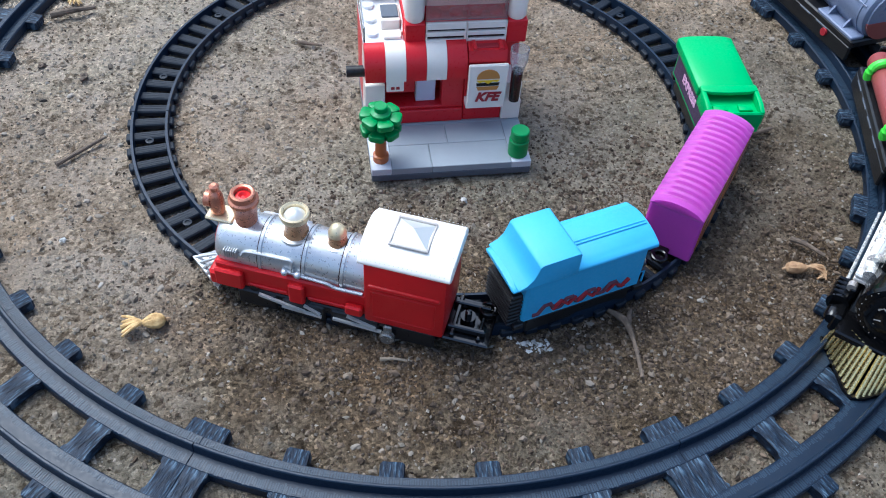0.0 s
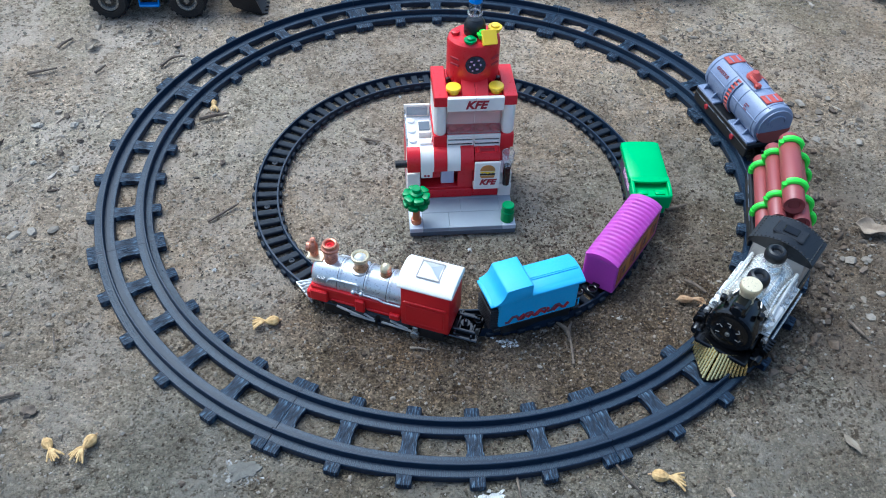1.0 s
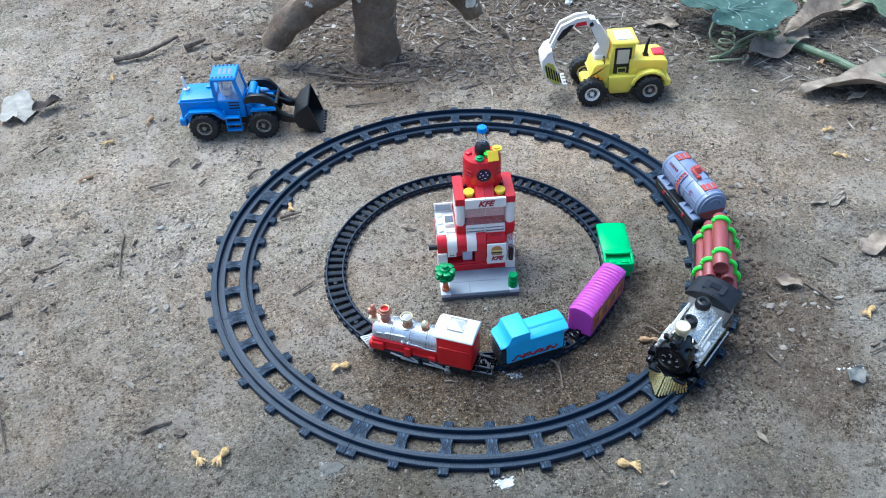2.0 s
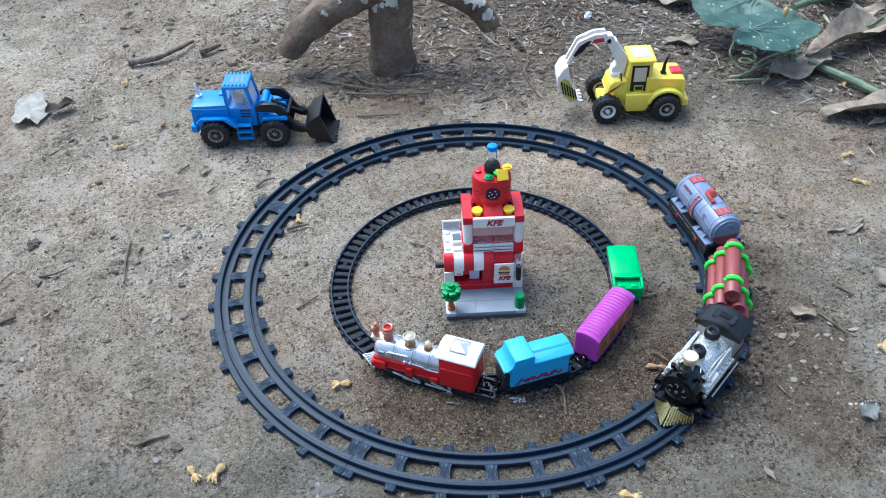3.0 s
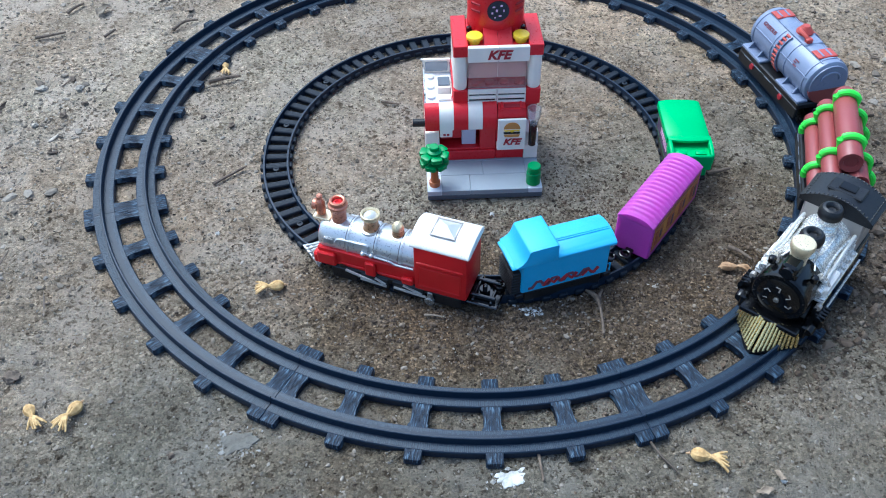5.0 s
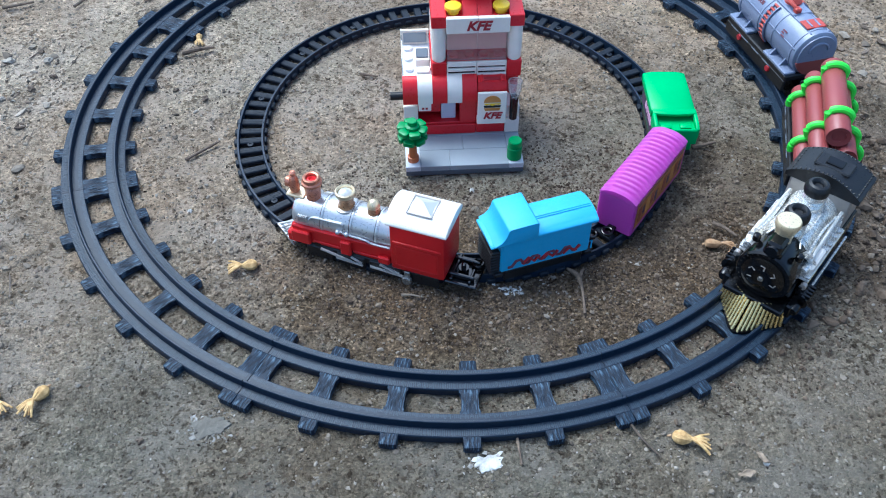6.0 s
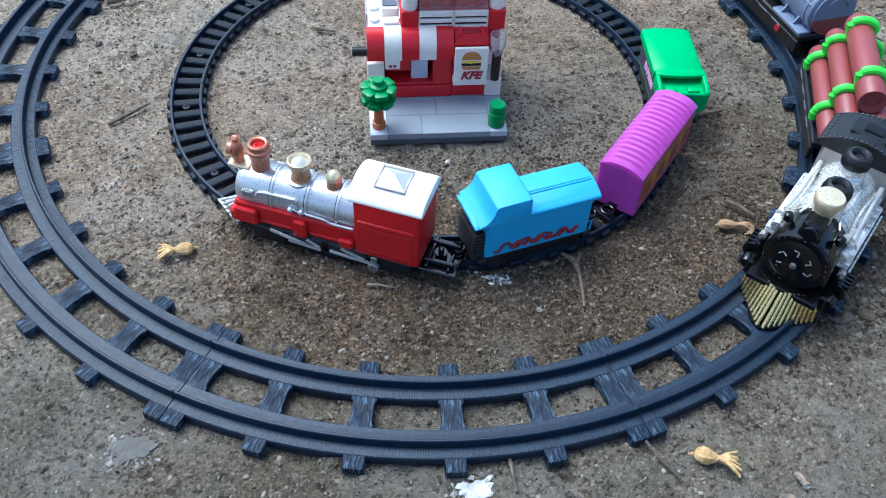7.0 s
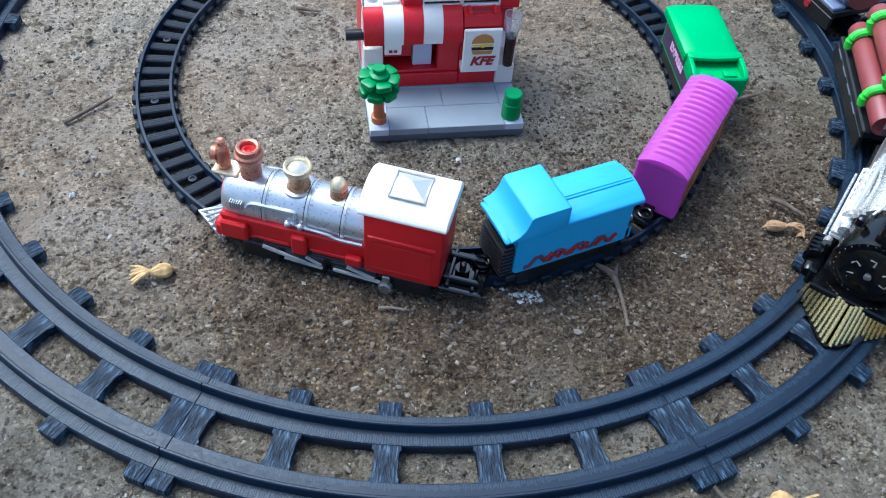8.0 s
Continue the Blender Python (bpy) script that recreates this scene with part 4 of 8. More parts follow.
        for a in range(-80, 81, 10):
            ball(bm, (x - 0.0012, 0.0096 * math.sin(radians(a)), 0.0232 + 0.0096 * math.cos(radians(a))), 0.00026, 1)
        part("rivet_row", bm, STEEL, boiler)
    part("smokebox_door", revolve(B(), [(0.0066, 0.0787), (0.0066, 0.0796), (0.0055, 0.0802), (0.0018, 0.0804), (0.0016, 0.0811)], 28, ax), RED, t, "red smokebox front")
    for sy in (-1, 1):
        part("pipe", tube(B(), smooth_line([(0.0275, sy * 0.0104, 0.0212), (0.0365, sy * 0.0104, 0.0212), (0.0400, sy * 0.0103, 0.0222), (0.0490, sy * 0.0102, 0.0228), (0.0530, sy * 0.0100, 0.0234), (0.0550, sy * 0.0099, 0.0240)], 5), 0.0006, 8), SILVER, boiler)
        part("pipe", tube(B(), smooth_line([(0.0515, sy * 0.0100, 0.0236), (0.0518, sy * 0.0094, 0.0262), (0.0520, sy * 0.0090, 0.0276), (0.0570, sy * 0.0090, 0.0276), (0.0670, sy * 0.0092, 0.0274), (0.0690, sy * 0.0099, 0.0258)], 5), 0.00055, 8), SILVER, boiler)
        for x in (0.0495, 0.0540):
            part("valve", ball(B(), (x, sy * 0.0105, 0.0232), 0.0013, 2), SILVER, boiler)
        bm = B()
        for k in range(6):
            box(bm, 0.0705 + 0.0008 * k, 0.0709 + 0.0008 * k, sy * 0.0095 - 0.0008, sy * 0.0095 + 0.0010, 0.0238, 0.0272, 0.0001)
        part("cylinder_fins", bm, SILVER, boiler)
    chim = part("chimney", revolve(B(), [(0.0046, 0.0300), (0.0036, 0.0318), (0.0038, 0.0370), (0.0043, 0.0402), (0.0049, 0.0410), (0.0049, 0.0422), (0.0042, 0.0428), (0.0042, 0.0438), (0.0040, 0.0447), (0.0035, 0.0450), (0.0028, 0.0447), (0.0024, 0.0412)], 28, Matrix.Translation((0.0703, 0, 0))), COPPER, t, "copper chimney with a flared rim")
    part("flue", revolve(B(), [(0.00255, 0.0418), (0.00245, 0.0434), (0.0014, 0.0437), (0.0006, 0.0428)], 20, Matrix.Translation((0.0703, 0, 0))), RED, chim, "red inside of the chimney")
    at = Matrix.Translation((0.0532, 0, 0))
    dome = part("steam_dome", revolve(B(), [(0.0048, 0.0306), (0.0044, 0.0322), (0.0039, 0.0330), (0.0037, 0.0345), (0.0037, 0.0372), (0.0042, 0.0392)], 28, at), BRASSY, t, "brassy steam dome with a pale flared cap")
    part("dome_flange", revolve(B(), [(0.0056, 0.0304), (0.0057, 0.0314), (0.0055, 0.0319), (0.0046, 0.0322)], 28, at), SILVER, dome)
    part("dome_rim", revolve(B(), [(0.0040, 0.0384), (0.0047, 0.0390), (0.0049, 0.0402), (0.0048, 0.0412), (0.0043, 0.0415), (0.0038, 0.0410), (0.0036, 0.0396)], 28, at), CREAM, dome)
    part("dome_cap", revolve(B(), [(0.0037, 0.0396), (0.0031, 0.0404), (0.0022, 0.0412), (0.0012, 0.0418), (0.0004, 0.0420)], 24, at), PALESILVER, dome)
    at = Matrix.Translation((0.0390, 0, 0))
    sand = part("sand_dome", revolve(B(), [(0.0040, 0.0308), (0.0034, 0.0322), (0.0031, 0.0332), (0.0030, 0.0360), (0.0027, 0.0366)], 24, at), BRASSY, t, "small bullet-shaped brassy dome with a pale tip")
    part("dome_flange", revolve(B(), [(0.0047, 0.0304), (0.0048, 0.0313), (0.0045, 0.0318), (0.0036, 0.0321)], 24, at), SILVER, sand)
    part("dome_cap", revolve(B(), [(0.0031, 0.0357), (0.0031, 0.0364), (0.0027, 0.0376), (0.0020, 0.0388), (0.0010, 0.0396), (0.0003, 0.0398)], 24, at), CREAM, sand)
    lamp = part("headlamp", revolve(B(), [(0.0022, 0.0335), (0.0025, 0.0345), (0.0024, 0.0405), (0.0018, 0.0420), (0.0011, 0.0428)], 18, Matrix.Translation((0.0800, 0, 0))), COPPER, t, "copper headlamp on a bracket")
    part("bracket", box(B(), 0.0740, 0.0835, -0.0036, 0.0036, 0.0320, 0.0332, 0.0004), CREAM, lamp)
    part("lamp_glass", cyl(B(), (0.0815, 0, 0.0385), (0.0835, 0, 0.0385), 0.0026, 0.0028, 16), COPPER, lamp)
    part("lamp_knob", revolve(B(), [(0.0014, 0.0430), (0.0016, 0.0448), (0.0008, 0.0455)], 12, Matrix.Translation((0.0800, 0, 0))), COPPER, lamp)
    plough = part("plough", prism(B(), [(0.0795, -0.0105), (0.0938, 0.0), (0.0795, 0.0105)], 0.0048, 0.0062, "xy"), SILVER, t, "silver slatted cowcatcher")
    part("top_bar", box(B(), 0.0795, 0.0812, -0.0098, 0.0098, 0.0112, 0.0130, 0.0004), SILVER, plough)
    for k in range(-5, 6):
        y = k * 0.0018
        part("slat", tube(B(), [(0.0808, y * 0.9, 0.0125), (0.0928 - abs(y) * 1.3, y * 1.05, 0.0058)], 0.0006, 6), SILVER, plough)
    frame_part = part("chassis", box(B(), 0.002, 0.0770, -0.0078, 0.0078, 0.0055, 0.0100, 0.0005), BLACK, t)
    part("chassis_box", box(B(), 0.006, 0.070, -0.0102, 0.0102, 0.0058, 0.0098, 0.0004), BLACK, frame_part)
    for sy in (-1, 1):
        # black blocks added for the dark underside, wheels and their shade in one
        for x0, x1 in ((0.0030, 0.0200), (0.0220, 0.0390), (0.0410, 0.0560), (0.0580, 0.0720)):
            part("wheel_shade", box(B(), x0, x1, sy * 0.0102 - 0.0007, sy * 0.0102 + 0.0007, 0.0016, 0.0092, 0.0006), BLACK, frame_part)
    for x in (0.0100, 0.0300, 0.0480, 0.0660):
        for y in (-0.0085, 0.0085):
            small_wheel(t, x, y, 0.0058)
    for sy in (-1, 1):
        y = sy * 0.0112
        for x0, z0, x1, z1, w in ((0.0640, 0.0092, 0.0480, 0.0055, 0.0011), (0.0560, 0.0058, 0.0420, 0.0048, 0.0010), (0.0480, 0.0088, 0.0425, 0.0060, 0.0008), (0.0330, 0.0088, 0.0230, 0.0056, 0.0009), (0.0380, 0.0056, 0.0210, 0.0046, 0.0010)):
            d = Vector((x1 - x0, 0, z1 - z0)).normalized()
            nrm = Vector((-d.z, 0, d.x)) * w * 0.5
            pts = [(x0 + nrm.x, z0 + nrm.z), (x1 + nrm.x, z1 + nrm.z), (x1 - nrm.x, z1 - nrm.z), (x0 - nrm.x, z0 - nrm.z)]
            part("rod", prism(B(), pts, y - 0.0004, y + 0.0005, "xz"), PALESILVER, t, "silver connecting rod")
        part("crank_pin", revolve(B(), [(0.0026, -0.0006), (0.0026, 0.0010), (0.0021, 0.0015)], 18, Matrix.Translation((0.0185, y + sy * 0.0012, 0.0044)) @ pose(0, 0, 0, -90 * sy)), DULLSTEEL, t, "grey metal crank pin")
        part("crank_arm", box(B(), 0.0170, 0.0200, y + sy * 0.0009 - 0.0005, y + sy * 0.0009 + 0.0005, 0.0050, 0.0098, 0.0005), DULLSTEEL, t)
    coup = part("coupling", box(B(), -0.0150, 0.0010, -0.0092, 0.0092, 0.0056, 0.0072, 0.0005), WETBLACK, t, "glossy black coupling plate")
    for y in (-0.0052, 0.0052):
        part("coupling_bar", box(B(), -0.0130, 0.0, y - 0.0008, y + 0.0008, 0.0074, 0.0100, 0.0004), WETBLACK, coup)
    part("cross_bar", box(B(), -0.0118, -0.0104, -0.0078, 0.0078, 0.0070, 0.0086, 0.0004), WETBLACK, coup)
    part("cross_bar", box(B(), -0.0030, -0.0014, -0.0086, 0.0086, 0.0070, 0.0092, 0.0004), WETBLACK, coup)
    part("hook", revolve(B(), [(0.0026, 0.0076), (0.0026, 0.0096), (0.0012, 0.0096), (0.0012, 0.0116), (0.0008, 0.0118)], 16, Matrix.Translation((-0.0060, 0, 0))), WETBLACK, coup)
    return t


red_engine(Matrix.Translation((-0.0052, -0.1290, 0.0004)) @ pose(0, 0, 0, 0, 0, 159.0))


def wagon_frame(t, half, w=0.0088, steps=True):
    f = part("chassis", box(B(), -half, half, -w, w, 0.0060, 0.0102, 0.0006), BLACK, t)
    # black strips added to stand for the shade below the wagon
    for sy in (-1, 1):
        part("shade_skirt", box(B(), -half + 0.003, half - 0.003, sy * w - 0.0006, sy * w + 0.0006, 0.0030, 0.0096, 0.0005), BLACK, f)
    for sx in (-1, 1):
        if steps:
            part("step", box(B(), sx * half - 0.002, sx * half + 0.002, -w * 1.15, w * 1.15, 0.0068, 0.0094, 0.0004), BLACK, f)
        part("drawbar", box(B(), sx * (half + 0.004) - 0.004, sx * (half + 0.004) + 0.004, -0.0022, 0.0022, 0.0066, 0.0084, 0.0005), SHINY, f)
        part("ring_hook", tube(B(), [(sx * (half + 0.0065) + 0.0026 * math.cos(radians(a)), 0.0026 * math.sin(radians(a)), 0.0092) for a in range(0, 360, 30)], 0.0007, 8, True), SHINY, f)
        for y in (-0.0072, 0.0072):
            small_wheel(t, sx * (half - 0.010), y, 0.0052)
    return f


def blue_wagon(m):
    t = thing("toy_wagon", "bright blue toy wagon with red squiggles behind the red locomotive", "toy wagon", "wagons of the inner train", m)
    wagon_frame(t, 0.0235)
    body = part("body", box(B(), -0.0235, 0.0225, -0.0098, 0.0098, 0.0095, 0.0300, 0.0008), SKYBLUE, t)
    # round-cornered roof that overhangs, and the raised cabin with a hollow-curved nose
    arch = [(-0.0114 + 0.0228 * k / 12, 0.0304 + 0.0026 * (1 - ((k - 6) / 6) ** 2)) for k in range(13)]
    roof = part("roof", soft_roof(arch + [(0.0114, 0.0288), (-0.0114, 0.0288)], -0.0266, 0.0070, 0.0022), SKYBLUE, t)
    for y in (0.0009, 0.0021):
        part("roof_line", box(B(), -0.0255, 0.0030, y, y + 0.0006, 0.0326, 0.0333, 0.0002), SKYBLUE, roof)
    hood = [(-0.0113 + 0.0226 * k / 12, 0.0288 + 0.0010 * (1 - ((k - 6) / 6) ** 4)) for k in range(13)]
    part("nose_hood", soft_roof(hood + [(0.0113, 0.0280), (-0.0113, 0.0280)], 0.0190, 0.0282, 0.0024), SKYBLUE, t)
    nose = [(0.0050, 0.0290), (0.0050, 0.0384), (0.0058, 0.0390), (0.0188, 0.0387), (0.0199, 0.0380), (0.0206, 0.0355), (0.0217, 0.0330), (0.0236, 0.0309), (0.0266, 0.0296), (0.0266, 0.0290)]
    part("cabin", soften(prism(B(), nose, -0.0109, 0.0109, "xz"), 0.0003, 2, 35), SKYBLUE, t)
    for sy in (-1, 1):
        y = sy * 0.0099
        z0 = 0.0140
        wave = [(0.0190 - 0.0021 * k, y, z0 - 0.0016 + (0.0034 if (k // 2) % 2 else 0.0) + 0.00004 * k) for k in range(18)]
        part("squiggle", tube(B(), wave, 0.0008, 6), SQUIG, body, "brown-red painted squiggle")
        for x in (0.0085, -0.0010, -0.0125):
            part("squiggle", tube(B(), [(x + 0.0030, y, z0 - 0.0014), (x, y, z0 + 0.0018), (x - 0.0030, y, z0 - 0.0012), (x - 0.0055, y, z0 + 0.0018)], 0.0009, 6), REDINK, body)
    for sy in (-1, 1):
        part("end_brace", tube(B(), [(-0.0252, sy * 0.0088, 0.0098), (-0.0252, sy * 0.0088, 0.0150), (-0.0252, sy * 0.0050, 0.0098), (-0.0252, sy * 0.0050, 0.0150)], 0.0004, 6), SKYBLUE, body, "thin blue end brace")
    gang = part("bellows", box(B(), 0.0222, 0.0266, -0.0080, 0.0080, 0.0080, 0.0225, 0.0005), BLACK, t, "black ribbed gangway")
    for k in range(7):
        part("bellows_rib", box(B(), 0.0222, 0.0274, -0.0084, 0.0084, 0.0086 + 0.0019 * k, 0.0095 + 0.0019 * k, 0.0003), BLACK, gang)
    return t


blue_wagon(Matrix.Translation((0.0362, -0.1196, 0.0004)) @ pose(0, 0, 0, 0, 0, 197.5))


def purple_wagon(m):
    t = thing("toy_wagon", "purple toy covered wagon with a ribbed arched roof", "toy wagon", "wagons of the inner train", m)
    wagon_frame(t, 0.0290, steps=False)
    body = part("body", box(B(), -0.0295, 0.0295, -0.0099, 0.0099, 0.0052, 0.0270, 0.0007), PURPLE, t)
    bm = B()
    n = 17
    rows = []
    for i in range(n * 6 + 1):
        x = -0.0296 + 0.0592 * i / (n * 6)
        lift = 0.0013 * (0, 0.15, 0.85, 1, 0.85, 0.15)[i % 6] if 6 <= i <= n * 6 - 5 else 0.0004
        rows.append([bm.verts.new((x, -0.0100 + 0.0200 * k / 16, 0.0268 + 0.0030 * (1 - abs((k - 8) / 8) ** 2.4) + lift * min(1, max(0.3, k / 4)) * (1 if k < 15 else 0.6))) for k in range(17)])
    for a, b in zip(rows, rows[1:]):
        for k in range(16):
            bm.faces.new((a[k], a[k + 1], b[k + 1], b[k]))
    low = [[bm.verts.new((x, y, 0.0266)) for y in (-0.0100, 0.0100)] for x in (-0.0296, 0.0296)]
    bm.faces.new(rows[0] + low[0][::-1]), bm.faces.new(rows[-1] + low[1][::-1])
    bm.faces.new([r[0] for r in rows] + [low[1][0], low[0][0]])
    bm.faces.new([r[-1] for r in rows] + [low[1][1], low[0][1]])
    bm.faces.new((low[0][0], low[0][1], low[1][1], low[1][0]))
    part("roof", bm, PURPLE, t, "arched roof with cross ribs")
    for sy in (-1, 1):
        st = part("side_sticker", box(B(), -0.0265, 0.0265, sy * 0.0100 - 0.0002, sy * 0.0100 + 0.0002, 0.0090, 0.0250, 0.0001), AMBER, body, "orange printed side panel")
        for k in range(11):
            x = -0.0232 + 0.0046 * k
            w = 0.0012 + 0.0005 * (k % 3)
            part("print_bar", box(B(), x - w, x + w, sy * 0.0102 - 0.0001, sy * 0.0102 + 0.0001, 0.0118 + 0.002 * (k % 2), 0.0190 + 0.0016 * (k % 3), 0), (VIOLET, RUSTY, BUN)[k % 3], st)
        part("print_line", box(B(), -0.0262, 0.0262, sy * 0.0102 - 0.0001, sy * 0.0102 + 0.0001, 0.0238, 0.0244, 0), VIOLET, st)
    return t


purple_wagon(Matrix.Translation((0.0940, -0.0805, 0.0004)) @ pose(0, 0, 0, 0, 0, 233.3))


def green_wagon(m):
    t = thing("toy_wagon", "bright green toy end wagon with a dark lettered side panel", "toy wagon", "wagons of the inner train", m)
    wagon_frame(t, 0.0220)
    body = part("body", box(B(), -0.0225, 0.0225, -0.0102, 0.0102, 0.0088, 0.0235, 0.0008), GREEN, t)
    arch = [(-0.0119 + 0.0238 * k / 12, 0.0266 + 0.0012 * (1 - ((k - 6) / 6) ** 4)) for k in range(13)]
    part("roof", soft_roof(arch + [(0.0119, 0.0225), (-0.0119, 0.0225)], -0.0238, 0.0104, 0.0005, 0.0005), GREEN, t)
    deck = part("end_deck", box(B(), 0.0100, 0.0240, -0.0112, 0.0112, 0.0190, 0.0236, 0.0006), GREEN, t, "sunken end platform with a rim")
    hollow = [(0.0100, -0.0118), (0.0100, 0.0118), (0.0136, 0.0118), (0.0146, 0.0075), (0.0150, 0.0), (0.0146, -0.0075), (0.0136, -0.0118)]
    part("curved_edge", soften(prism(B(), hollow, 0.0262, 0.0279, "xy"), 0.0005, 2, 30), GREEN, deck)
    for y in (-0.0109, 0.0109):
        part("side_rim", soften(prism(B(), [(0.0125, 0.0205), (0.0125, 0.0277), (0.0205, 0.0268), (0.0245, 0.0252), (0.0245, 0.0190)], y - 0.0010, y + 0.0010, "xz"), 0.0004, 2, 30), GREEN, deck)
    part("end_rim", box(B(), 0.0232, 0.0248, -0.0116, 0.0116, 0.0150, 0.0250, 0.0006), GREEN, deck)
    for y in (-0.0052, 0.0052):
        part("pad", box(B(), 0.0182, 0.0220, y - 0.0030, y + 0.0030, 0.0232, 0.0246, 0.0006, seg=2), GREEN, deck)
    for sy in (-1, 1):
        p = part("side_panel", box(B(), -0.0205, 0.0205, sy * 0.0103 - 0.0002, sy * 0.0103 + 0.0002, 0.0108, 0.0225, 0.0001), VIOLET, body, "dark violet panel with pale letters")
        lettering("panel_letters", "EXPRESS", 0.0050, PINK, p, Matrix.Translation((0, sy * 0.01055, 0.0167)) @ pose(0, 0, 0, 90, 0, 0 if sy < 0 else 180), "pale pink letters")
    return t


green_wagon(Matrix.Translation((0.1180, -0.0265, 0.0004)) @ pose(0, 0, 0, 0, 0, 268.0))


# ---- outer train ----
def outer_wheel(parent, x, y, r=0.0085, mat=None):
    sgn = 1 if y > 0 else -1
    w = part("wheel", revolve(B(), [(r * 1.08, -0.0022), (r * 1.08, -0.0012), (r, -0.0010), (r, 0.0010), (r * 0.84, 0.0014), (r * 0.8, 0.0006), (r * 0.3, 0.0006), (r * 0.28, 0.0022), (r * 0.2, 0.0024)], 24, Matrix.Translation((x, y, r + 0.0075)) @ pose(0, 0, 0, -90 * sgn)), mat or BLACK, parent)
    part("hub", revolve(B(), [(r * 0.36, 0.0016), (r * 0.36, 0.0026), (r * 0.2, 0.0030)], 14, Matrix.Translation((x, y, r + 0.0075)) @ pose(0, 0, 0, -90 * sgn)), CRIMSON, w, "red wheel hub")


def black_engine(m):
    """Nose at x = 0, cab behind."""
    t = thing("toy_locomotive", "large black and chrome toy steam locomotive with a gold cowcatcher", "toy locomotive", m=m)
    cow = part("cowcatcher", prism(B(), [(-0.0185, -0.0165), (-0.0020, -0.0035), (0.0, 0.0), (-0.0020, 0.0035), (-0.0185, 0.0165)], 0.0042, 0.0058, "xy"), SHINY, t, "black cowcatcher with gold slats")
    for sy in (-1, 1):
        for k in range(10):
            f = (k + 0.3) / 10
            x0, y0 = -0.0008 - 0.0170 * f, sy * (0.0008 + 0.0152 * f)
            x1, y1 = -0.0105 - 0.0085 * f, sy * (0.0006 + 0.0138 * f)
            part("slat", tube(B(), [(x0, y0, 0.0052), (x1, y1, 0.0178)], [0.00082, 0.00072], 8), GOLD, cow)
    part("cow_back", prism(B(), [(-0.0195, -0.0148), (-0.0118, -0.0022), (-0.0118, 0.0022), (-0.0195, 0.0148)], 0.0055, 0.0175, "xy"), SHINY, cow)
    for sy in (-1, 1):
        part("side_beam", box(B(), -0.0300, -0.0170, sy * 0.0150 - 0.0016, sy * 0.0150 + 0.0016, 0.0110, 0.0190, 0.0008), SHINY, t)
        part("buffer", revolve(B(), [(0.0026, 0), (0.0026, 0.004), (0.0020, 0.005)], 16, Matrix.Translation((-0.0225, sy * 0.0168, 0.0160)) @ pose(0, 0, 0, 0, 90)), SHINY, t)
    part("deck", box(B(), -0.0290, -0.0118, -0.0142, 0.0142, 0.0150, 0.0180, 0.0006), SHINY, t)
    ax = Matrix.Translation((0, 0, 0.0300)) @ pose(0, 0, 0, 0, -90)
    smoke = part("smokebox", revolve(B(), [(0.0122, 0.0158), (0.0130, 0.0168), (0.0130, 0.0335), (0.0124, 0.0345)], 36, ax), SHINY, t, "glossy black smokebox with a riveted door")
    part("door", revolve(B(), [(0.0100, 0.0172), (0.0100, 0.0154), (0.0078, 0.0144), (0.0038, 0.0140), (0.0020, 0.0139)], 32, ax), SHINY, smoke)
    part("door_hub", revolve(B(), [(0.0013, 0.0145), (0.0013, 0.0132), (0.0008, 0.0129)], 16, ax), DULLSTEEL, smoke)
    for a in (35, 90, 145, 200, 340):
        c, s_ = math.cos(radians(a)), math.sin(radians(a))
        part("door_clasp", tube(B(), [(-0.0144, 0.0045 * c, 0.03 + 0.0045 * s_), (-0.0147, 0.0066 * c, 0.03 + 0.0066 * s_), (-0.0147, 0.0066 * c - 0.0020 * s_, 0.03 + 0.0066 * s_ + 0.0020 * c)], 0.00055, 6), STEEL, smoke)
    bm = B()
    for k in range(28):
        a = 2 * math.pi * k / 28
        ball(bm, (-0.0159, 0.0114 * math.cos(a), 0.03 + 0.0114 * math.sin(a)), 0.00042, 1)
    part("rivet_ring", bm, SHINY, smoke)
    part("lamp_seat", box(B(), -0.0280, -0.0165, -0.0042, 0.0042, 0.0415, 0.0462, 0.0010), SHINY, smoke)
    lampb = part("lamp_block", box(B(), -0.0240, -0.0150, -0.0036, 0.0036, 0.0440, 0.0510, 0.0012), SHINY, t)
    part("lamp_lens", cyl(B(), (-0.0152, 0, 0.0470), (-0.0138, 0, 0.0470), 0.0030, 0.0028, 18), SHINY, lampb)
    part("chimney", revolve(B(), [(0.0040, 0.0440), (0.0038, 0.0470), (0.0046, 0.0515), (0.0054, 0.0540), (0.0055, 0.0562), (0.0050, 0.0570), (0.0018, 0.0571)], 30, Matrix.Translation((-0.0258, 0, 0.0006))), CREAM, t, "pale gold chimney")
    for y in (-0.0100, 0.0100):
        part("step_knob", revolve(B(), [(0.0018, 0.0400), (0.0018, 0.0428), (0.0010, 0.0434)], 12, Matrix.Translation((-0.0245, y, 0))), SHINY, smoke)
    boiler = part("boiler", revolve(B(), [(0.0120, 0.0345), (0.0120, 0.0720)], 36, ax), CHROME, t, "chromed boiler with side tanks and pipes")
    for x in (0.0380, 0.0470, 0.0560, 0.0650):
        part("band", revolve(B(), [(0.0118, x - 0.0004), (0.0125, x - 0.0004), (0.0125, x + 0.0004), (0.0118, x + 0.0004)], 36, ax, cap=False), CHROME, boiler)
    part("boiler_saddle", box(B(), -0.0700, -0.0350, -0.0118, 0.0118, 0.0180, 0.0300, 0.0010), STEEL, boiler, "dull grey boiler underside")
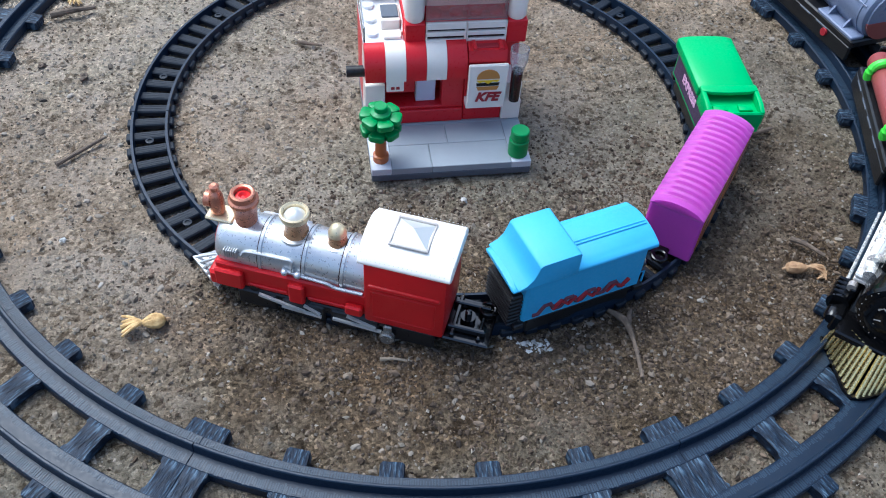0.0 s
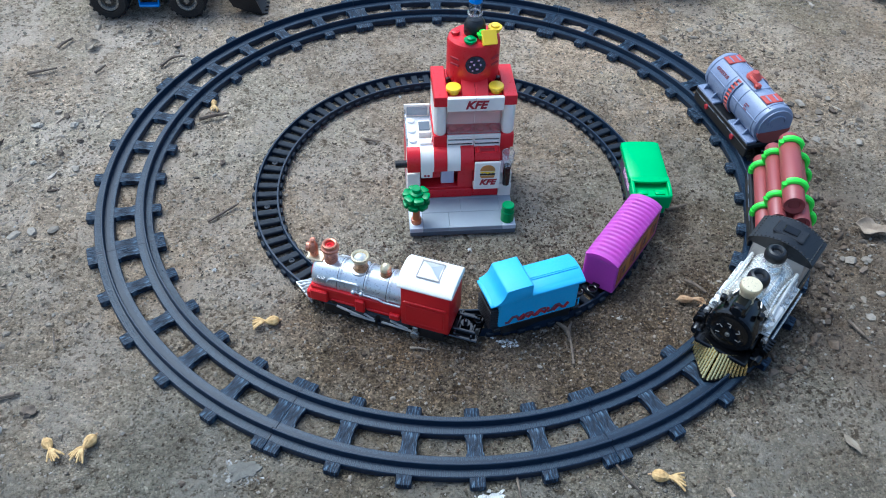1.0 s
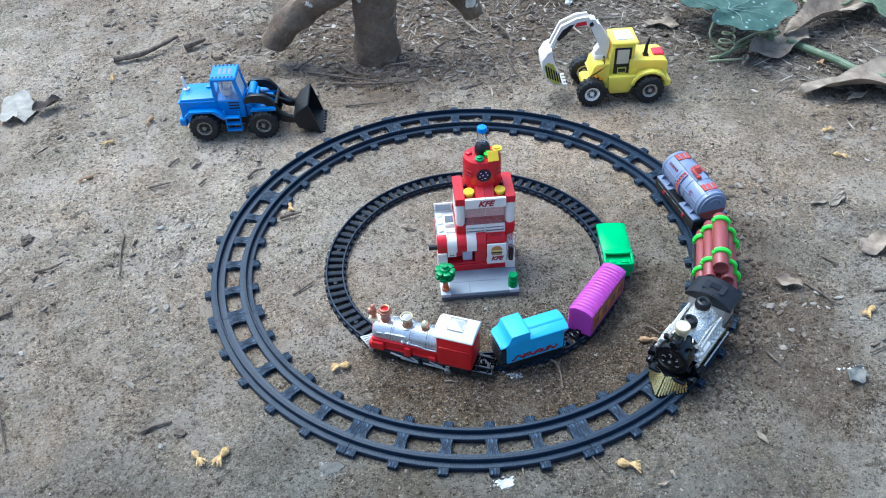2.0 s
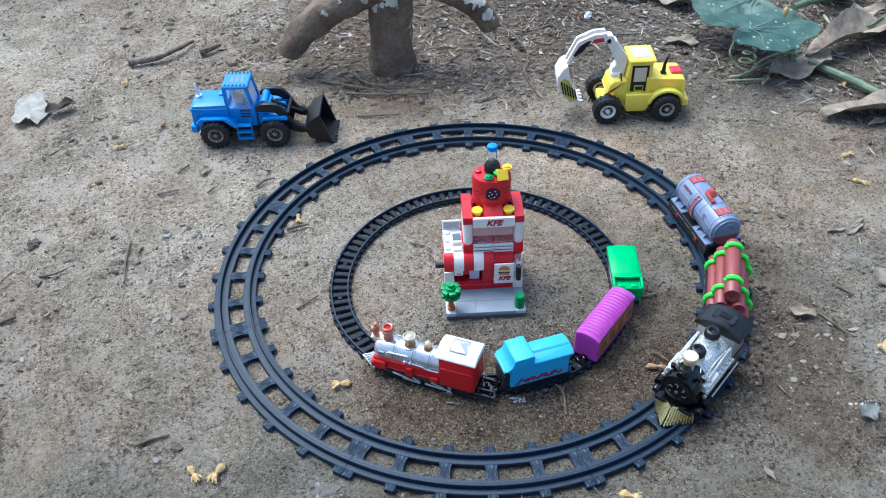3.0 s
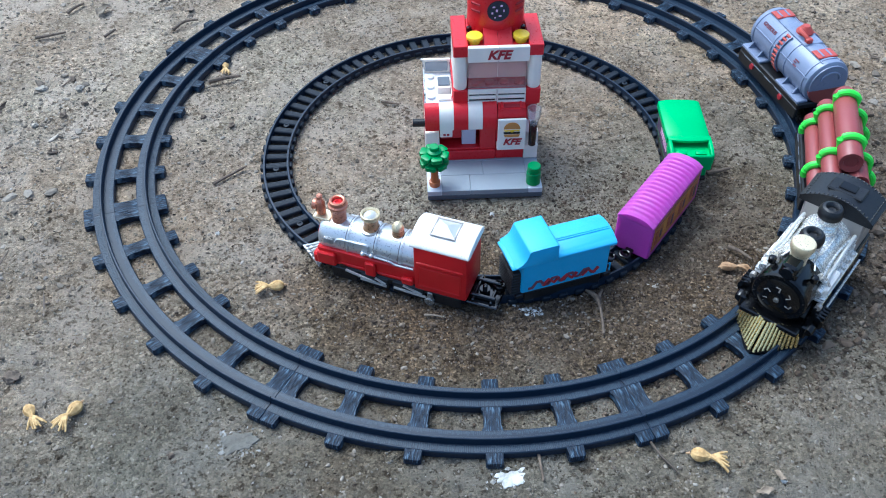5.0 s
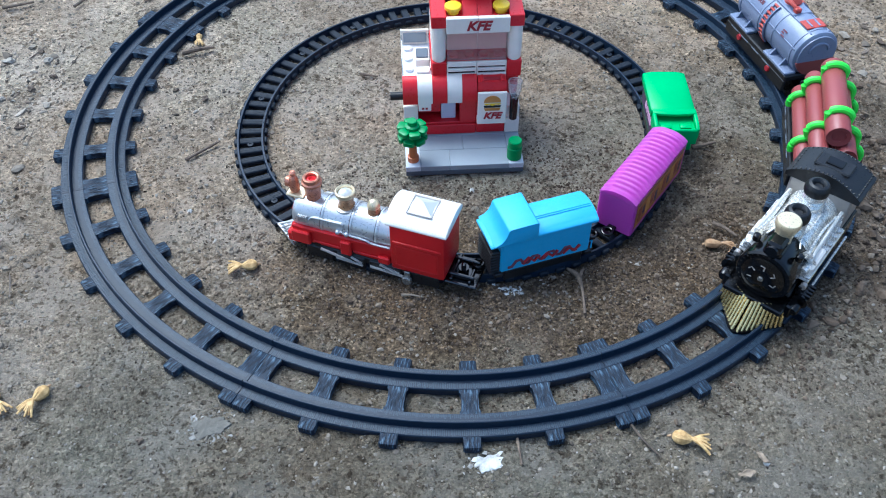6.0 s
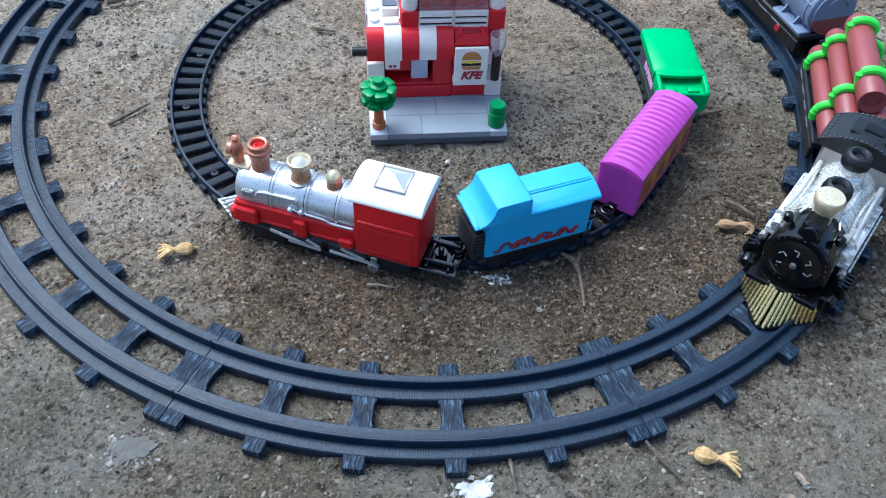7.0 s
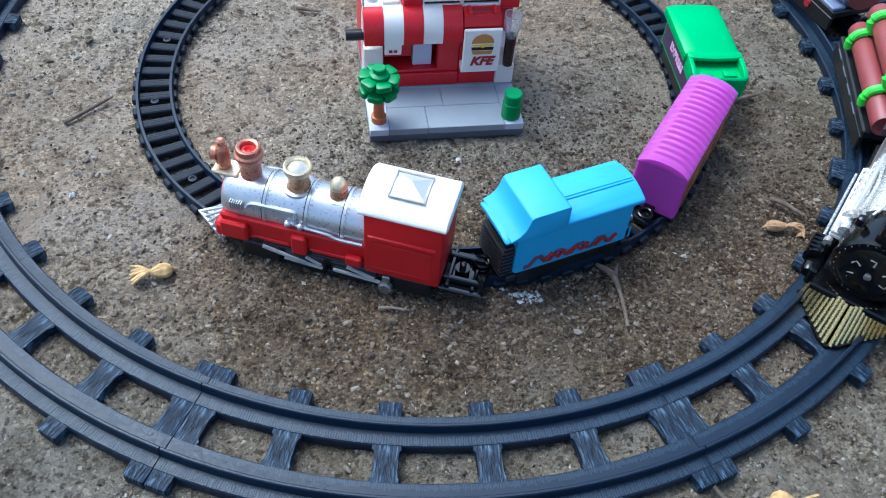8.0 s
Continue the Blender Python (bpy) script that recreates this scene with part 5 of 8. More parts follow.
    for sy in (-1, 1):
        part("running_board", box(B(), -0.0690, -0.0280, sy * 0.0146 - 0.0022, sy * 0.0146 + 0.0022, 0.0262, 0.0280, 0.0004), ROOFW, boiler, "silvery white running board")
        part("board_step", box(B(), -0.0330, -0.0280, sy * 0.0146 - 0.0024, sy * 0.0146 + 0.0024, 0.0278, 0.0296, 0.0005), CHROME, boiler)
        part("air_tank", tube(B(), smooth_line([(-0.0300, sy * 0.0110, 0.0395), (-0.0320, sy * 0.0128, 0.0368), (-0.0330, sy * 0.0148, 0.0330)], 4), 0.0017, 10), CHROME, boiler)
        part("gauge", cyl(B(), (-0.0268, sy * 0.0160, 0.0262), (-0.0244, sy * 0.0160, 0.0262), 0.0015, n=14), STEEL, boiler)
        tank = part("side_tank", box(B(), -0.0450, -0.0290, sy * 0.0135 - 0.0024, sy * 0.0135 + 0.0030, 0.0280, 0.0346, 0.0012), ROOFW, boiler)
        part("tank_cap", cyl(B(), (-0.0310, sy * 0.0130, 0.0325), (-0.0262, sy * 0.0130, 0.0325), 0.0024, 0.0022, 16), CHROME, tank)
        part("pipe", tube(B(), smooth_line([(-0.0300, sy * 0.0120, 0.0400), (-0.0400, sy * 0.0110, 0.0390), (-0.0520, sy * 0.0110, 0.0392), (-0.0630, sy * 0.0118, 0.0380)], 5), 0.0006, 8), CHROME, boiler)
        part("pipe", tube(B(), smooth_line([(-0.0300, sy * 0.0078, 0.0410), (-0.0350, sy * 0.0060, 0.0424), (-0.0420, sy * 0.0066, 0.0420), (-0.0560, sy * 0.0066, 0.0420)], 5), 0.0005, 8), CHROME, boiler)
        for k in range(5):
            part("pump_block", box(B(), -0.0670 + 0.0055 * k, -0.0640 + 0.0055 * k, sy * 0.0146 - 0.0016, sy * 0.0146 + 0.0018, 0.0280, 0.0302 + 0.0008 * (k % 2), 0.0005), CHROME, boiler)
        plate = part("side_plate", prism(B(), [(-0.0690, 0.0280), (-0.0690, 0.0345), (-0.0600, 0.0362), (-0.0500, 0.0350), (-0.0460, 0.0335), (-0.0460, 0.0280)], sy * 0.0128 - 0.0012, sy * 0.0128 + 0.0012, "xz"), CHROME, boiler)
        for k in range(4):
            part("plate_rib", box(B(), -0.0676 + 0.0050 * k, -0.0656 + 0.0050 * k, sy * 0.0142 - 0.0003, sy * 0.0142 + 0.0004, 0.0290, 0.0335, 0.0003), ROOFW, plate)
        part("side_pipe", tube(B(), smooth_line([(-0.0300, sy * 0.0138, 0.0368), (-0.0360, sy * 0.0134, 0.0372), (-0.0450, sy * 0.0130, 0.0364), (-0.0560, sy * 0.0128, 0.0376), (-0.0680, sy * 0.0126, 0.0372)], 5), 0.0009, 8), PALESILVER, boiler)
        side = part("side_frame", box(B(), -0.0880, -0.0240, sy * 0.0150 - 0.0012, sy * 0.0150 + 0.0012, 0.0130, 0.0264, 0.0006), SHINY, t)
        for k in range(3):
            part("gold_line", box(B(), -0.0740 + 0.0160 * k, -0.0610 + 0.0160 * k, sy * 0.0162 - 0.0002, sy * 0.0162 + 0.0003, 0.0225, 0.0233, 0.0001), GOLD, side)
        cyl_part = part("cylinder", cyl(B(), (-0.0330, sy * 0.0172, 0.0180), (-0.0235, sy * 0.0172, 0.0180), 0.0038, n=20), SHINY, t, "black finned cylinder")
        for k in range(4):
            part("fin", box(B(), -0.0325 + 0.0022 * k, -0.0314 + 0.0022 * k, sy * 0.0172 - 0.0032, sy * 0.0172 + 0.0036, 0.0178, 0.0222, 0.0003), SHINY, cyl_part)
        part("drive_rod", box(B(), -0.0780, -0.0330, sy * 0.0176 - 0.0005, sy * 0.0176 + 0.0006, 0.0152, 0.0172, 0.0003), CHROME, t)
        for x in (-0.0310, -0.0520, -0.0730):
            outer_wheel(t, x, sy * 0.0118, 0.0082)
    for x, z in ((-0.0378, 0.0432), (-0.0590, 0.0436)):
        d = part("dome", revolve(B(), [(0.0062, z - 0.004), (0.0052, z - 0.001), (0.0056, z), (0.0050, z + 0.0010), (0.0056, z + 0.002), (0.0050, z + 0.003), (0.0056, z + 0.004), (0.0050, z + 0.006)], 28, Matrix.Translation((x, 0, 0))), CHROME, t, "chrome fluted dome with a black cap")
        part("dome_cap", revolve(B(), [(0.0050, z + 0.0056), (0.0056, z + 0.0062), (0.0058, z + 0.0080), (0.0055, z + 0.0098), (0.0045, z + 0.0112), (0.0033, z + 0.0116), (0.0024, z + 0.0108), (0.0020, z + 0.0096)], 28, Matrix.Translation((x, 0, 0))), BLACK, d)
    part("cab", box(B(), -0.0880, -0.0690, -0.0150, 0.0150, 0.0130, 0.0470, 0.0010), STEEL, t, "grey cab")
    arch = [(-0.0178 + 0.0356 * k / 18, 0.0462 + 0.0066 * (1 - ((k - 9) / 9) ** 2)) for k in range(19)]
    roof = part("cab_roof", prism(B(), arch + [(0.0178, 0.0438), (-0.0178, 0.0438)], -0.0893, -0.0688, "yz"), BLACK, t, "black arched riveted cab roof")
    part("roof_hatch", box(B(), -0.0842, -0.0742, -0.0085, 0.0085, 0.0514, 0.0530, 0.0006), BLACK, roof)
    part("hatch_lid", box(B(), -0.0822, -0.0767, -0.0040, 0.0040, 0.0528, 0.0538, 0.0004), SHINY, roof)
    bm = B()
    for k in range(1, 18):
        for x in (-0.0885, -0.0696):
            y, z = arch[k]
            ball(bm, (x, y, z), 0.00055, 1)
    for k in range(1, 8):
        for y, z in (arch[1], arch[17]):
            ball(bm, (-0.0885 + 0.0024 * k, y, z), 0.00055, 1)
    part("rivet_rows", bm, SHINY, roof)
    part("chassis", box(B(), -0.0890, -0.0200, -0.0100, 0.0100, 0.0100, 0.0180, 0.0008), BLACK, t)
    return t


black_engine(Matrix.Translation((0.1214, -0.1702, 0)) @ pose(0, 0, 0, 0, 0, 229.2))


def flat_car(t, half, top=0.0190, caps=True):
    deck = part("flat_deck", box(B(), -half, half, -0.0165, 0.0165, 0.0150, top, 0.0007), BLACK, t)
    for sy in (-1, 1):
        side = part("side_sill", box(B(), -half, half, sy * 0.0158 - 0.0010, sy * 0.0158 + 0.0010, 0.0085, 0.0160, 0.0005), BLACK, deck)
        for k in range(4):
            part("sill_bar", box(B(), -half + 0.006 + 0.0125 * k, -half + 0.014 + 0.0125 * k, sy * 0.0169 - 0.0002, sy * 0.0169 + 0.0003, 0.0150, 0.0157, 0.0001), DGREY, side)
        for sx in (-1, 1):
            outer_wheel(t, sx * (half - 0.017), sy * 0.0118, 0.0062)
            if not caps:
                continue
            part("axle_box", cyl(B(), (sx * (half - 0.017), sy * 0.0160, 0.0135), (sx * (half - 0.017), sy * 0.0178, 0.0135), 0.0021, 0.0018, 14), REDINK, side, "red axle cap")
    part("drawbar", box(B(), -half - 0.007, -half + 0.002, -0.0025, 0.0025, 0.0110, 0.0135, 0.0005), BLACK, deck)
    part("drawbar", box(B(), half - 0.002, half + 0.007, -0.0025, 0.0025, 0.0110, 0.0135, 0.0005), BLACK, deck)
    return deck


PIPES = ((-0.0110, 0.0243), (-0.0066, 0.0345), (0.0, 0.0442), (0.0066, 0.0345), (0.0110, 0.0243), (0.0, 0.0290))


def pipe_wagon(m):
    t = thing("toy_wagon", "toy flat wagon stacked with red pipes held by green bands", "toy wagon", "wagons of the outer train", m)
    flat_car(t, 0.0330, caps=False)
    for y, z in PIPES:
        r = 0.0061 if z > 0.04 else 0.0049
        e = 0.0 if z > 0.04 else 0.0050
        at = Matrix.Translation((0.0 if z < 0.04 else 0.0020, y, z)) @ pose(0, 0, 0, 0, 90)
        p = part("pipe", revolve(B(), [(r * 0.55, 0.0288 + e), (r * 0.6, 0.0298 + e), (r * 0.94, 0.0303 + e), (r, 0.0297 + e), (r, -0.0297), (r * 0.94, -0.0303), (r * 0.6, -0.0298), (r * 0.55, -0.0288)], 24, at), TUBE, t, "dull red pipe")
        part("pipe_plug", revolve(B(), [(r * 0.54, 0.0270 + e), (r * 0.54, 0.0287 + e), (r * 0.2, 0.0285 + e)], 16, at), REDINK, p)
    for x in (-0.0200, 0.0190):
        line = []
        for (y, z), a0, a1 in zip(PIPES[:5], (205, 165, 142, 105, 75), (80, 52, 38, 15, -25)):
            r = 0.0072 if z > 0.04 else 0.0060
            for k in range(9):
                a = radians(a0 + (a1 - a0) * k / 8)
                line.append((x, y + r * math.cos(a), z + r * math.sin(a)))
        part("band", tube(B(), line, 0.0020, 10), NEON, t, "bright green scalloped band")
    part("end_plate", box(B(), -0.0335, -0.0318, -0.0120, 0.0120, 0.0185, 0.0300, 0.0005), BLACK, t)
    return t


pipe_wagon(Matrix.Translation((0.1955, -0.0505, 0)) @ pose(0, 0, 0, 0, 0, 254.5))


def tank_wagon(m):
    t = thing("toy_wagon", "toy tank wagon with a grey-lilac tank and red-orange fittings", "toy wagon", "wagons of the outer train", m)
    flat_car(t, 0.0340)
    cz = 0.0305
    ax = Matrix.Translation((0, 0, cz)) @ pose(0, 0, 0, 0, 90)
    tank = part("tank", revolve(B(), [(0.0060, -0.0338), (0.0120, -0.0332), (0.0138, -0.0318), (0.0140, -0.0310), (0.0140, 0.0310), (0.0138, 0.0318), (0.0120, 0.0332), (0.0060, 0.0338)], 40, ax), LILAC, t, "grey-lilac tank barrel")
    for x in (-0.0290, -0.0080, 0.0080, 0.0280):
        part("hoop", revolve(B(), [(0.0139, x - 0.0005), (0.0144, x - 0.0005), (0.0144, x + 0.0005), (0.0139, x + 0.0005)], 40, ax, cap=False), LILAC, tank)
    for z, y in ((0.0128, 0.0056), (0.0128, -0.0056), (0.004, 0.0134), (0.004, -0.0134)):
        part("seam", box(B(), -0.0305, 0.0305, y - 0.0004, y + 0.0004, cz + z - 0.0004, cz + z + 0.0005, 0.0001), LILAC, tank)
    part("end_ring", tube(B(), [(0.0340, 0.0060 * math.cos(radians(a)), cz + 0.003 + 0.0050 * math.sin(radians(a))) for a in range(0, 181, 15)], 0.0007, 8), LILAC, tank)
    part("end_stripe", prism(B(), [(0.0128 * math.cos(radians(a)), cz + 0.0128 * math.sin(radians(a))) for a in range(-165, -14, 10)], 0.0330, 0.0341, "yz"), TUBE, tank, "dark red lower part of the tank end")
    part("end_plate", revolve(B(), [(0.0122, 0.0330), (0.0120, 0.0337), (0.0040, 0.0340)], 32, ax), LILAC, tank, "grey tank end")
    hatch = part("hatch", revolve(B(), [(0.0050, cz + 0.0132), (0.0050, cz + 0.0152), (0.0034, cz + 0.0172), (0.0022, cz + 0.0188)], 20, Matrix.Translation((-0.0010, 0.0010, 0))), LORANGE, t, "red-orange filler hatch")
    part("hatch_base", box(B(), -0.0120, 0.0120, -0.0062, 0.0062, cz + 0.0122, cz + 0.0142, 0.0006), LILAC, hatch)
    part("hatch_lever", tube(B(), smooth_line([(0.0000, -0.0035, cz + 0.0172), (0.0040, -0.0045, cz + 0.0176), (0.0085, -0.0035, cz + 0.0164), (0.0100, -0.0020, cz + 0.0150)], 5), 0.0013, 8), LORANGE, hatch)
    part("hatch_block", box(B(), 0.0075, 0.0115, -0.0048, -0.0008, cz + 0.0138, cz + 0.0170, 0.0007), LORANGE, hatch)
    for x in (-0.0235, 0.0225):
        pl = part("walk_plate", box(B(), x - 0.0042, x + 0.0042, -0.0062, 0.0062, cz + 0.0134, cz + 0.0144, 0.0003), LORANGE, t, "red-orange ribbed plate")
        for k in (-1, 1):
            part("plate_bar", box(B(), x - 0.0032, x + 0.0032, k * 0.0025 - 0.0006, k * 0.0025 + 0.0006, cz + 0.0143, cz + 0.0147, 0.0001), LILAC, pl)
    for sy in (-1, 1):
        lad = []
        for dx in (-0.0022, 0.0022):
            line = [(dx - 0.002, sy * 0.0148 * math.sin(radians(a)), cz + 0.0148 * math.cos(radians(a))) for a in range(30, 136, 7)]
            lad.append(part("ladder_rail", tube(B(), line, 0.0006, 6), LILAC, t, "curved ladder with red-orange rungs"))
        for a in range(34, 136, 11):
            y, z = sy * 0.0147 * math.sin(radians(a)), cz + 0.0147 * math.cos(radians(a))
            part("rung", cyl(B(), (-0.0042, y, z), (0.0002, y, z), 0.0008, n=6), LORANGE, lad[0])
        for x0, x1 in ((-0.0330, -0.0110), (0.0080, 0.0330)):
            f = part("foot_plate", box(B(), x0, x1, sy * 0.0128 - 0.0040, sy * 0.0128 + 0.0034, 0.0188, 0.0206, 0.0004), LILAC, t)
            for k in range(2):
                xx = x0 + 0.0055 + 0.011 * k
                part("gusset", prism(B(), [(sy * 0.0095, 0.0204), (sy * 0.0158, 0.0204), (sy * 0.0118, 0.0262)], xx - 0.0005, xx + 0.0005, "yz"), LILAC, f)
        tilt = Matrix.Translation((-0.0180, sy * 0.01095, cz + 0.0090)) @ pose(0, 0, 0, 52, 0, 0 if sy < 0 else 180)
        lettering("tank_letters", "GASEOUS", 0.0032, SQUIG, tank, tilt, "dark red letters on the tank")
        bm = B()
        for x, y, w, h in ((0, 0.0012, 0.0040, 0.0008), (-0.001, -0.0002, 0.0024, 0.0008), (0.0004, -0.0018, 0.0034, 0.0008)):
            box(bm, x - w / 2, x + w / 2, y - h / 2, y + h / 2, 0, 0.0002, 0)
        part("emblem_bars", bm, SQUIG, tank, "small dark red emblem", Matrix.Translation((0.0165, sy * 0.0128, cz + 0.0064)) @ pose(0, 0, 0, 62, 0, 0 if sy < 0 else 180))
    return t


tank_wagon(Matrix.Translation((0.2000, 0.0395, 0)) @ pose(0, 0, 0, 0, 0, 284.0))


# ---- toy machines behind the railway ----
def lug_tyre(parent, x, y, r, w, rim_mat, rim_label):
    """A tyre with lugs, on a round rim; the axle lies along y."""
    at = Matrix.Translation((x, y, r)) @ pose(0, 0, 0, 90)
    bm = revolve(B(), [(r * 0.55, -w / 2), (r * 0.86, -w / 2), (r * 0.95, -w * 0.38), (r * 0.95, w * 0.38), (r * 0.86, w / 2), (r * 0.55, w / 2), (r * 0.55, w * 0.3)], 32)
    wheel = part("wheel", finish_in(bm, at), RUBBER, parent, "black lugged tyre")
    lug = finish(box(B(), r * 0.9, r, -0.0011, 0.0011, -w * 0.46, w * 0.02, 0.0003), "lug", RUBBER)
    for k in range(36):
        ob = new("lug", lug)
        ob.parent, ob.matrix_basis = wheel, at @ pose(0, 0, 0, 0, 0, 10 * k) @ (pose(0, 0, 0, 180) if k % 2 else Matrix())
    for s in (-1, 1):
        prof = [(r * 0.56, s * w * 0.30), (r * 0.52, s * w * 0.44), (r * 0.40, s * w * 0.40), (r * 0.34, s * w * 0.26), (r * 0.16, s * w * 0.26), (r * 0.14, s * w * 0.44), (r * 0.08, s * w * 0.46)]
        part("rim", finish_in(revolve(B(), prof, 24), at), rim_mat, wheel, rim_label)
    bm = B()
    for k in range(8):
        a = 2 * math.pi * k / 8
        for s in (-1, 1):
            revolve(bm, [(r * 0.045, 0), (r * 0.045, 0.0008)], 8, at @ Matrix.Translation((r * 0.25 * math.cos(a), r * 0.25 * math.sin(a), s * w * 0.27 - 0.0004)))
    part("rim_holes", bm, BLACK, wheel)
    return wheel


def finish_in(bm, m):
    bmesh.ops.transform(bm, matrix=m, verts=bm.verts)
    return bm


def wheel_loader(m):
    """Front (bucket) towards +x; x = 0 between the axles, near tyres at y < 0."""
    t = thing("toy_wheel_loader", "royal blue toy wheel loader with a black bucket on the earth", "toy loader", m=m)
    for x in (-0.0300, 0.0300):
        for y in (-0.0200, 0.0200):
            lug_tyre(t, x, y, 0.0152, 0.0125, DULLSTEEL, "dark grey plastic rim")
    part("underframe", box(B(), -0.0400, 0.0380, -0.0120, 0.0120, 0.0100, 0.0200, 0.0010), BLACK, t)
    hood = part("rear_body", soften(prism(B(), [(-0.0515, 0.0200), (-0.0525, 0.0230), (-0.0520, 0.0410), (-0.0495, 0.0440), (-0.0150, 0.0450), (-0.0150, 0.0180), (-0.0400, 0.0180), (-0.0430, 0.0160), (-0.0535, 0.0160)], -0.0155, 0.0155, "xz"), 0.0012, 2, 25), BLUE, t)
    part("counterweight", box(B(), -0.0555, -0.0480, -0.0175, 0.0175, 0.0140, 0.0225, 0.0012), BLUE, hood)
    part("hood_edge", box(B(), -0.0528, -0.0160, -0.0165, 0.0165, 0.0395, 0.0415, 0.0006), BLUE, hood)
    for sy in (-1, 1):
        for k in range(4):
            part("vent", box(B(), -0.0500 + 0.005 * k, -0.0470 + 0.005 * k, sy * 0.0156 - 0.0002, sy * 0.0156 + 0.0003, 0.0240, 0.0360, 0.0001), BLUE, hood)
        part("rear_fender", prism(B(), [(-0.0450, 0.0270), (-0.0400, 0.0315), (-0.0200, 0.0315), (-0.0100, 0.0230), (-0.0060, 0.0230), (-0.0110, 0.0290), (-0.0180, 0.0335), (-0.0420, 0.0335), (-0.0480, 0.0280)], sy * 0.0190 - 0.0040, sy * 0.0190 + 0.0040, "xz"), BLUE, t)
        part("front_fender", prism(B(), [(0.0180, 0.0300), (0.0200, 0.0325), (0.0420, 0.0330), (0.0440, 0.0310), (0.0440, 0.0300)], sy * 0.0175 - 0.0045, sy * 0.0175 + 0.0045, "xz"), BLUE, t)
        steps = part("ladder", box(B(), -0.0080, -0.0068, sy * 0.0215 - 0.0012, sy * 0.0215 + 0.0012, 0.0090, 0.0330, 0.0003), BLUE, t, "blue cab steps")
        part("ladder_post", box(B(), 0.0068, 0.0080, sy * 0.0215 - 0.0012, sy * 0.0215 + 0.0012, 0.0090, 0.0330, 0.0003), BLUE, steps)
        for z in (0.0092, 0.0165, 0.0240):
            part("rung", box(B(), -0.0076, 0.0076, sy * 0.0210 - 0.0030, sy * 0.0210 + 0.0020, z, z + 0.0020, 0.0004), BLUE, steps)
    cab = part("cab", box(B(), -0.0165, 0.0125, -0.0140, 0.0140, 0.0190, 0.0400, 0.0010), BLUE, t)
    for x, dx in ((-0.0152, 0.0), (0.0108, -0.0044)):
        for y in (-0.0132, 0.0132):
            part("cab_post", prism(B(), [(x - 0.0016, 0.0390), (x + 0.0016, 0.0390), (x + dx + 0.0016, 0.0618), (x + dx - 0.0016, 0.0618)], y - 0.0016, y + 0.0016, "xz"), BLUE, cab)
    for y in (-0.0130, 0.0130):
        w = part("side_glass", box(B(), -0.0140, 0.0070, y - 0.0003, y + 0.0003, 0.0400, 0.0614, 0), FROST, cab, "cloudy clear cab window")
        w.visible_shadow = False
    for y in (-0.0142, 0.0142):
        for k in range(3):
            part("door_slot", box(B(), -0.0035, 0.0070, y - 0.0003, y + 0.0003, 0.0300 + 0.0032 * k, 0.0315 + 0.0032 * k, 0.0002), BLACK, cab)
    part("seat", box(B(), -0.0100, 0.0000, -0.0060, 0.0060, 0.0400, 0.0480, 0.0015), WHITE, cab, "pale driver's seat")
    part("seat_back", box(B(), -0.0110, -0.0080, -0.0060, 0.0060, 0.0440, 0.0570, 0.0012), WHITE, cab)
    part("windscreen", prism(B(), [(0.0100, 0.0400), (0.0106, 0.0400), (0.0070, 0.0614), (0.0064, 0.0614)], -0.0125, 0.0125, "xz"), WHITE, cab, "white windscreen")
    roof = part("cab_roof", box(B(), -0.0172, 0.0090, -0.0146, 0.0146, 0.0612, 0.0652, 0.0012), BLUE, t, "blue slotted cab roof")
    for y in (-0.0116, 0.0116):
        for k in range(6):
            part("roof_slot", box(B(), -0.0148 + 0.0038 * k, -0.0128 + 0.0038 * k, y - 0.0016, y + 0.0016, 0.0647, 0.0655, 0.0002), BLACK, roof)
    for k in range(3):
        part("roof_print", box(B(), -0.0100 + 0.0050 * k, -0.0068 + 0.0050 * k, -0.0060, 0.0060, 0.0650, 0.0655, 0.0002), LILAC, roof)
    part("front_body", box(B(), 0.0120, 0.0400, -0.0110, 0.0110, 0.0160, 0.0330, 0.0015), BLUE, t)
    part("pivot_drum", cyl(B(), (0.0205, -0.0110, 0.0420), (0.0205, 0.0110, 0.0420), 0.0042, n=20), BLUE, t)
    part("pivot_block", box(B(), 0.0150, 0.0270, -0.0090, 0.0090, 0.0320, 0.0420, 0.0012), BLUE, t)
    for sy in (-1, 1):
        line = [(0.0130, 0.0400), (0.0160, 0.0445), (0.0230, 0.0462), (0.0340, 0.0448), (0.0410, 0.0385), (0.0455, 0.0300), (0.0510, 0.0225), (0.0610, 0.0180), (0.0625, 0.0125), (0.0520, 0.0130), (0.0440, 0.0180), (0.0395, 0.0260), (0.0350, 0.0335), (0.0300, 0.0365), (0.0200, 0.0375), (0.0140, 0.0370)]
        part("lift_arm", soften(prism(B(), [(p.x, p.z) for p in smooth_line([(x, 0, z) for x, z in line], 3)], sy * 0.0155 - 0.0024, sy * 0.0155 + 0.0024, "xz"), 0.0004, 2, 50), BLACK, t, "black lift arm")
    part("cross_bar", cyl(B(), (0.0440, -0.0150, 0.0330), (0.0440, 0.0150, 0.0330), 0.0018, n=10), BLACK, t)
    part("ram", tube(B(), [(0.0260, 0, 0.0400), (0.0570, 0, 0.0260)], 0.0017, 8), BLACK, t)
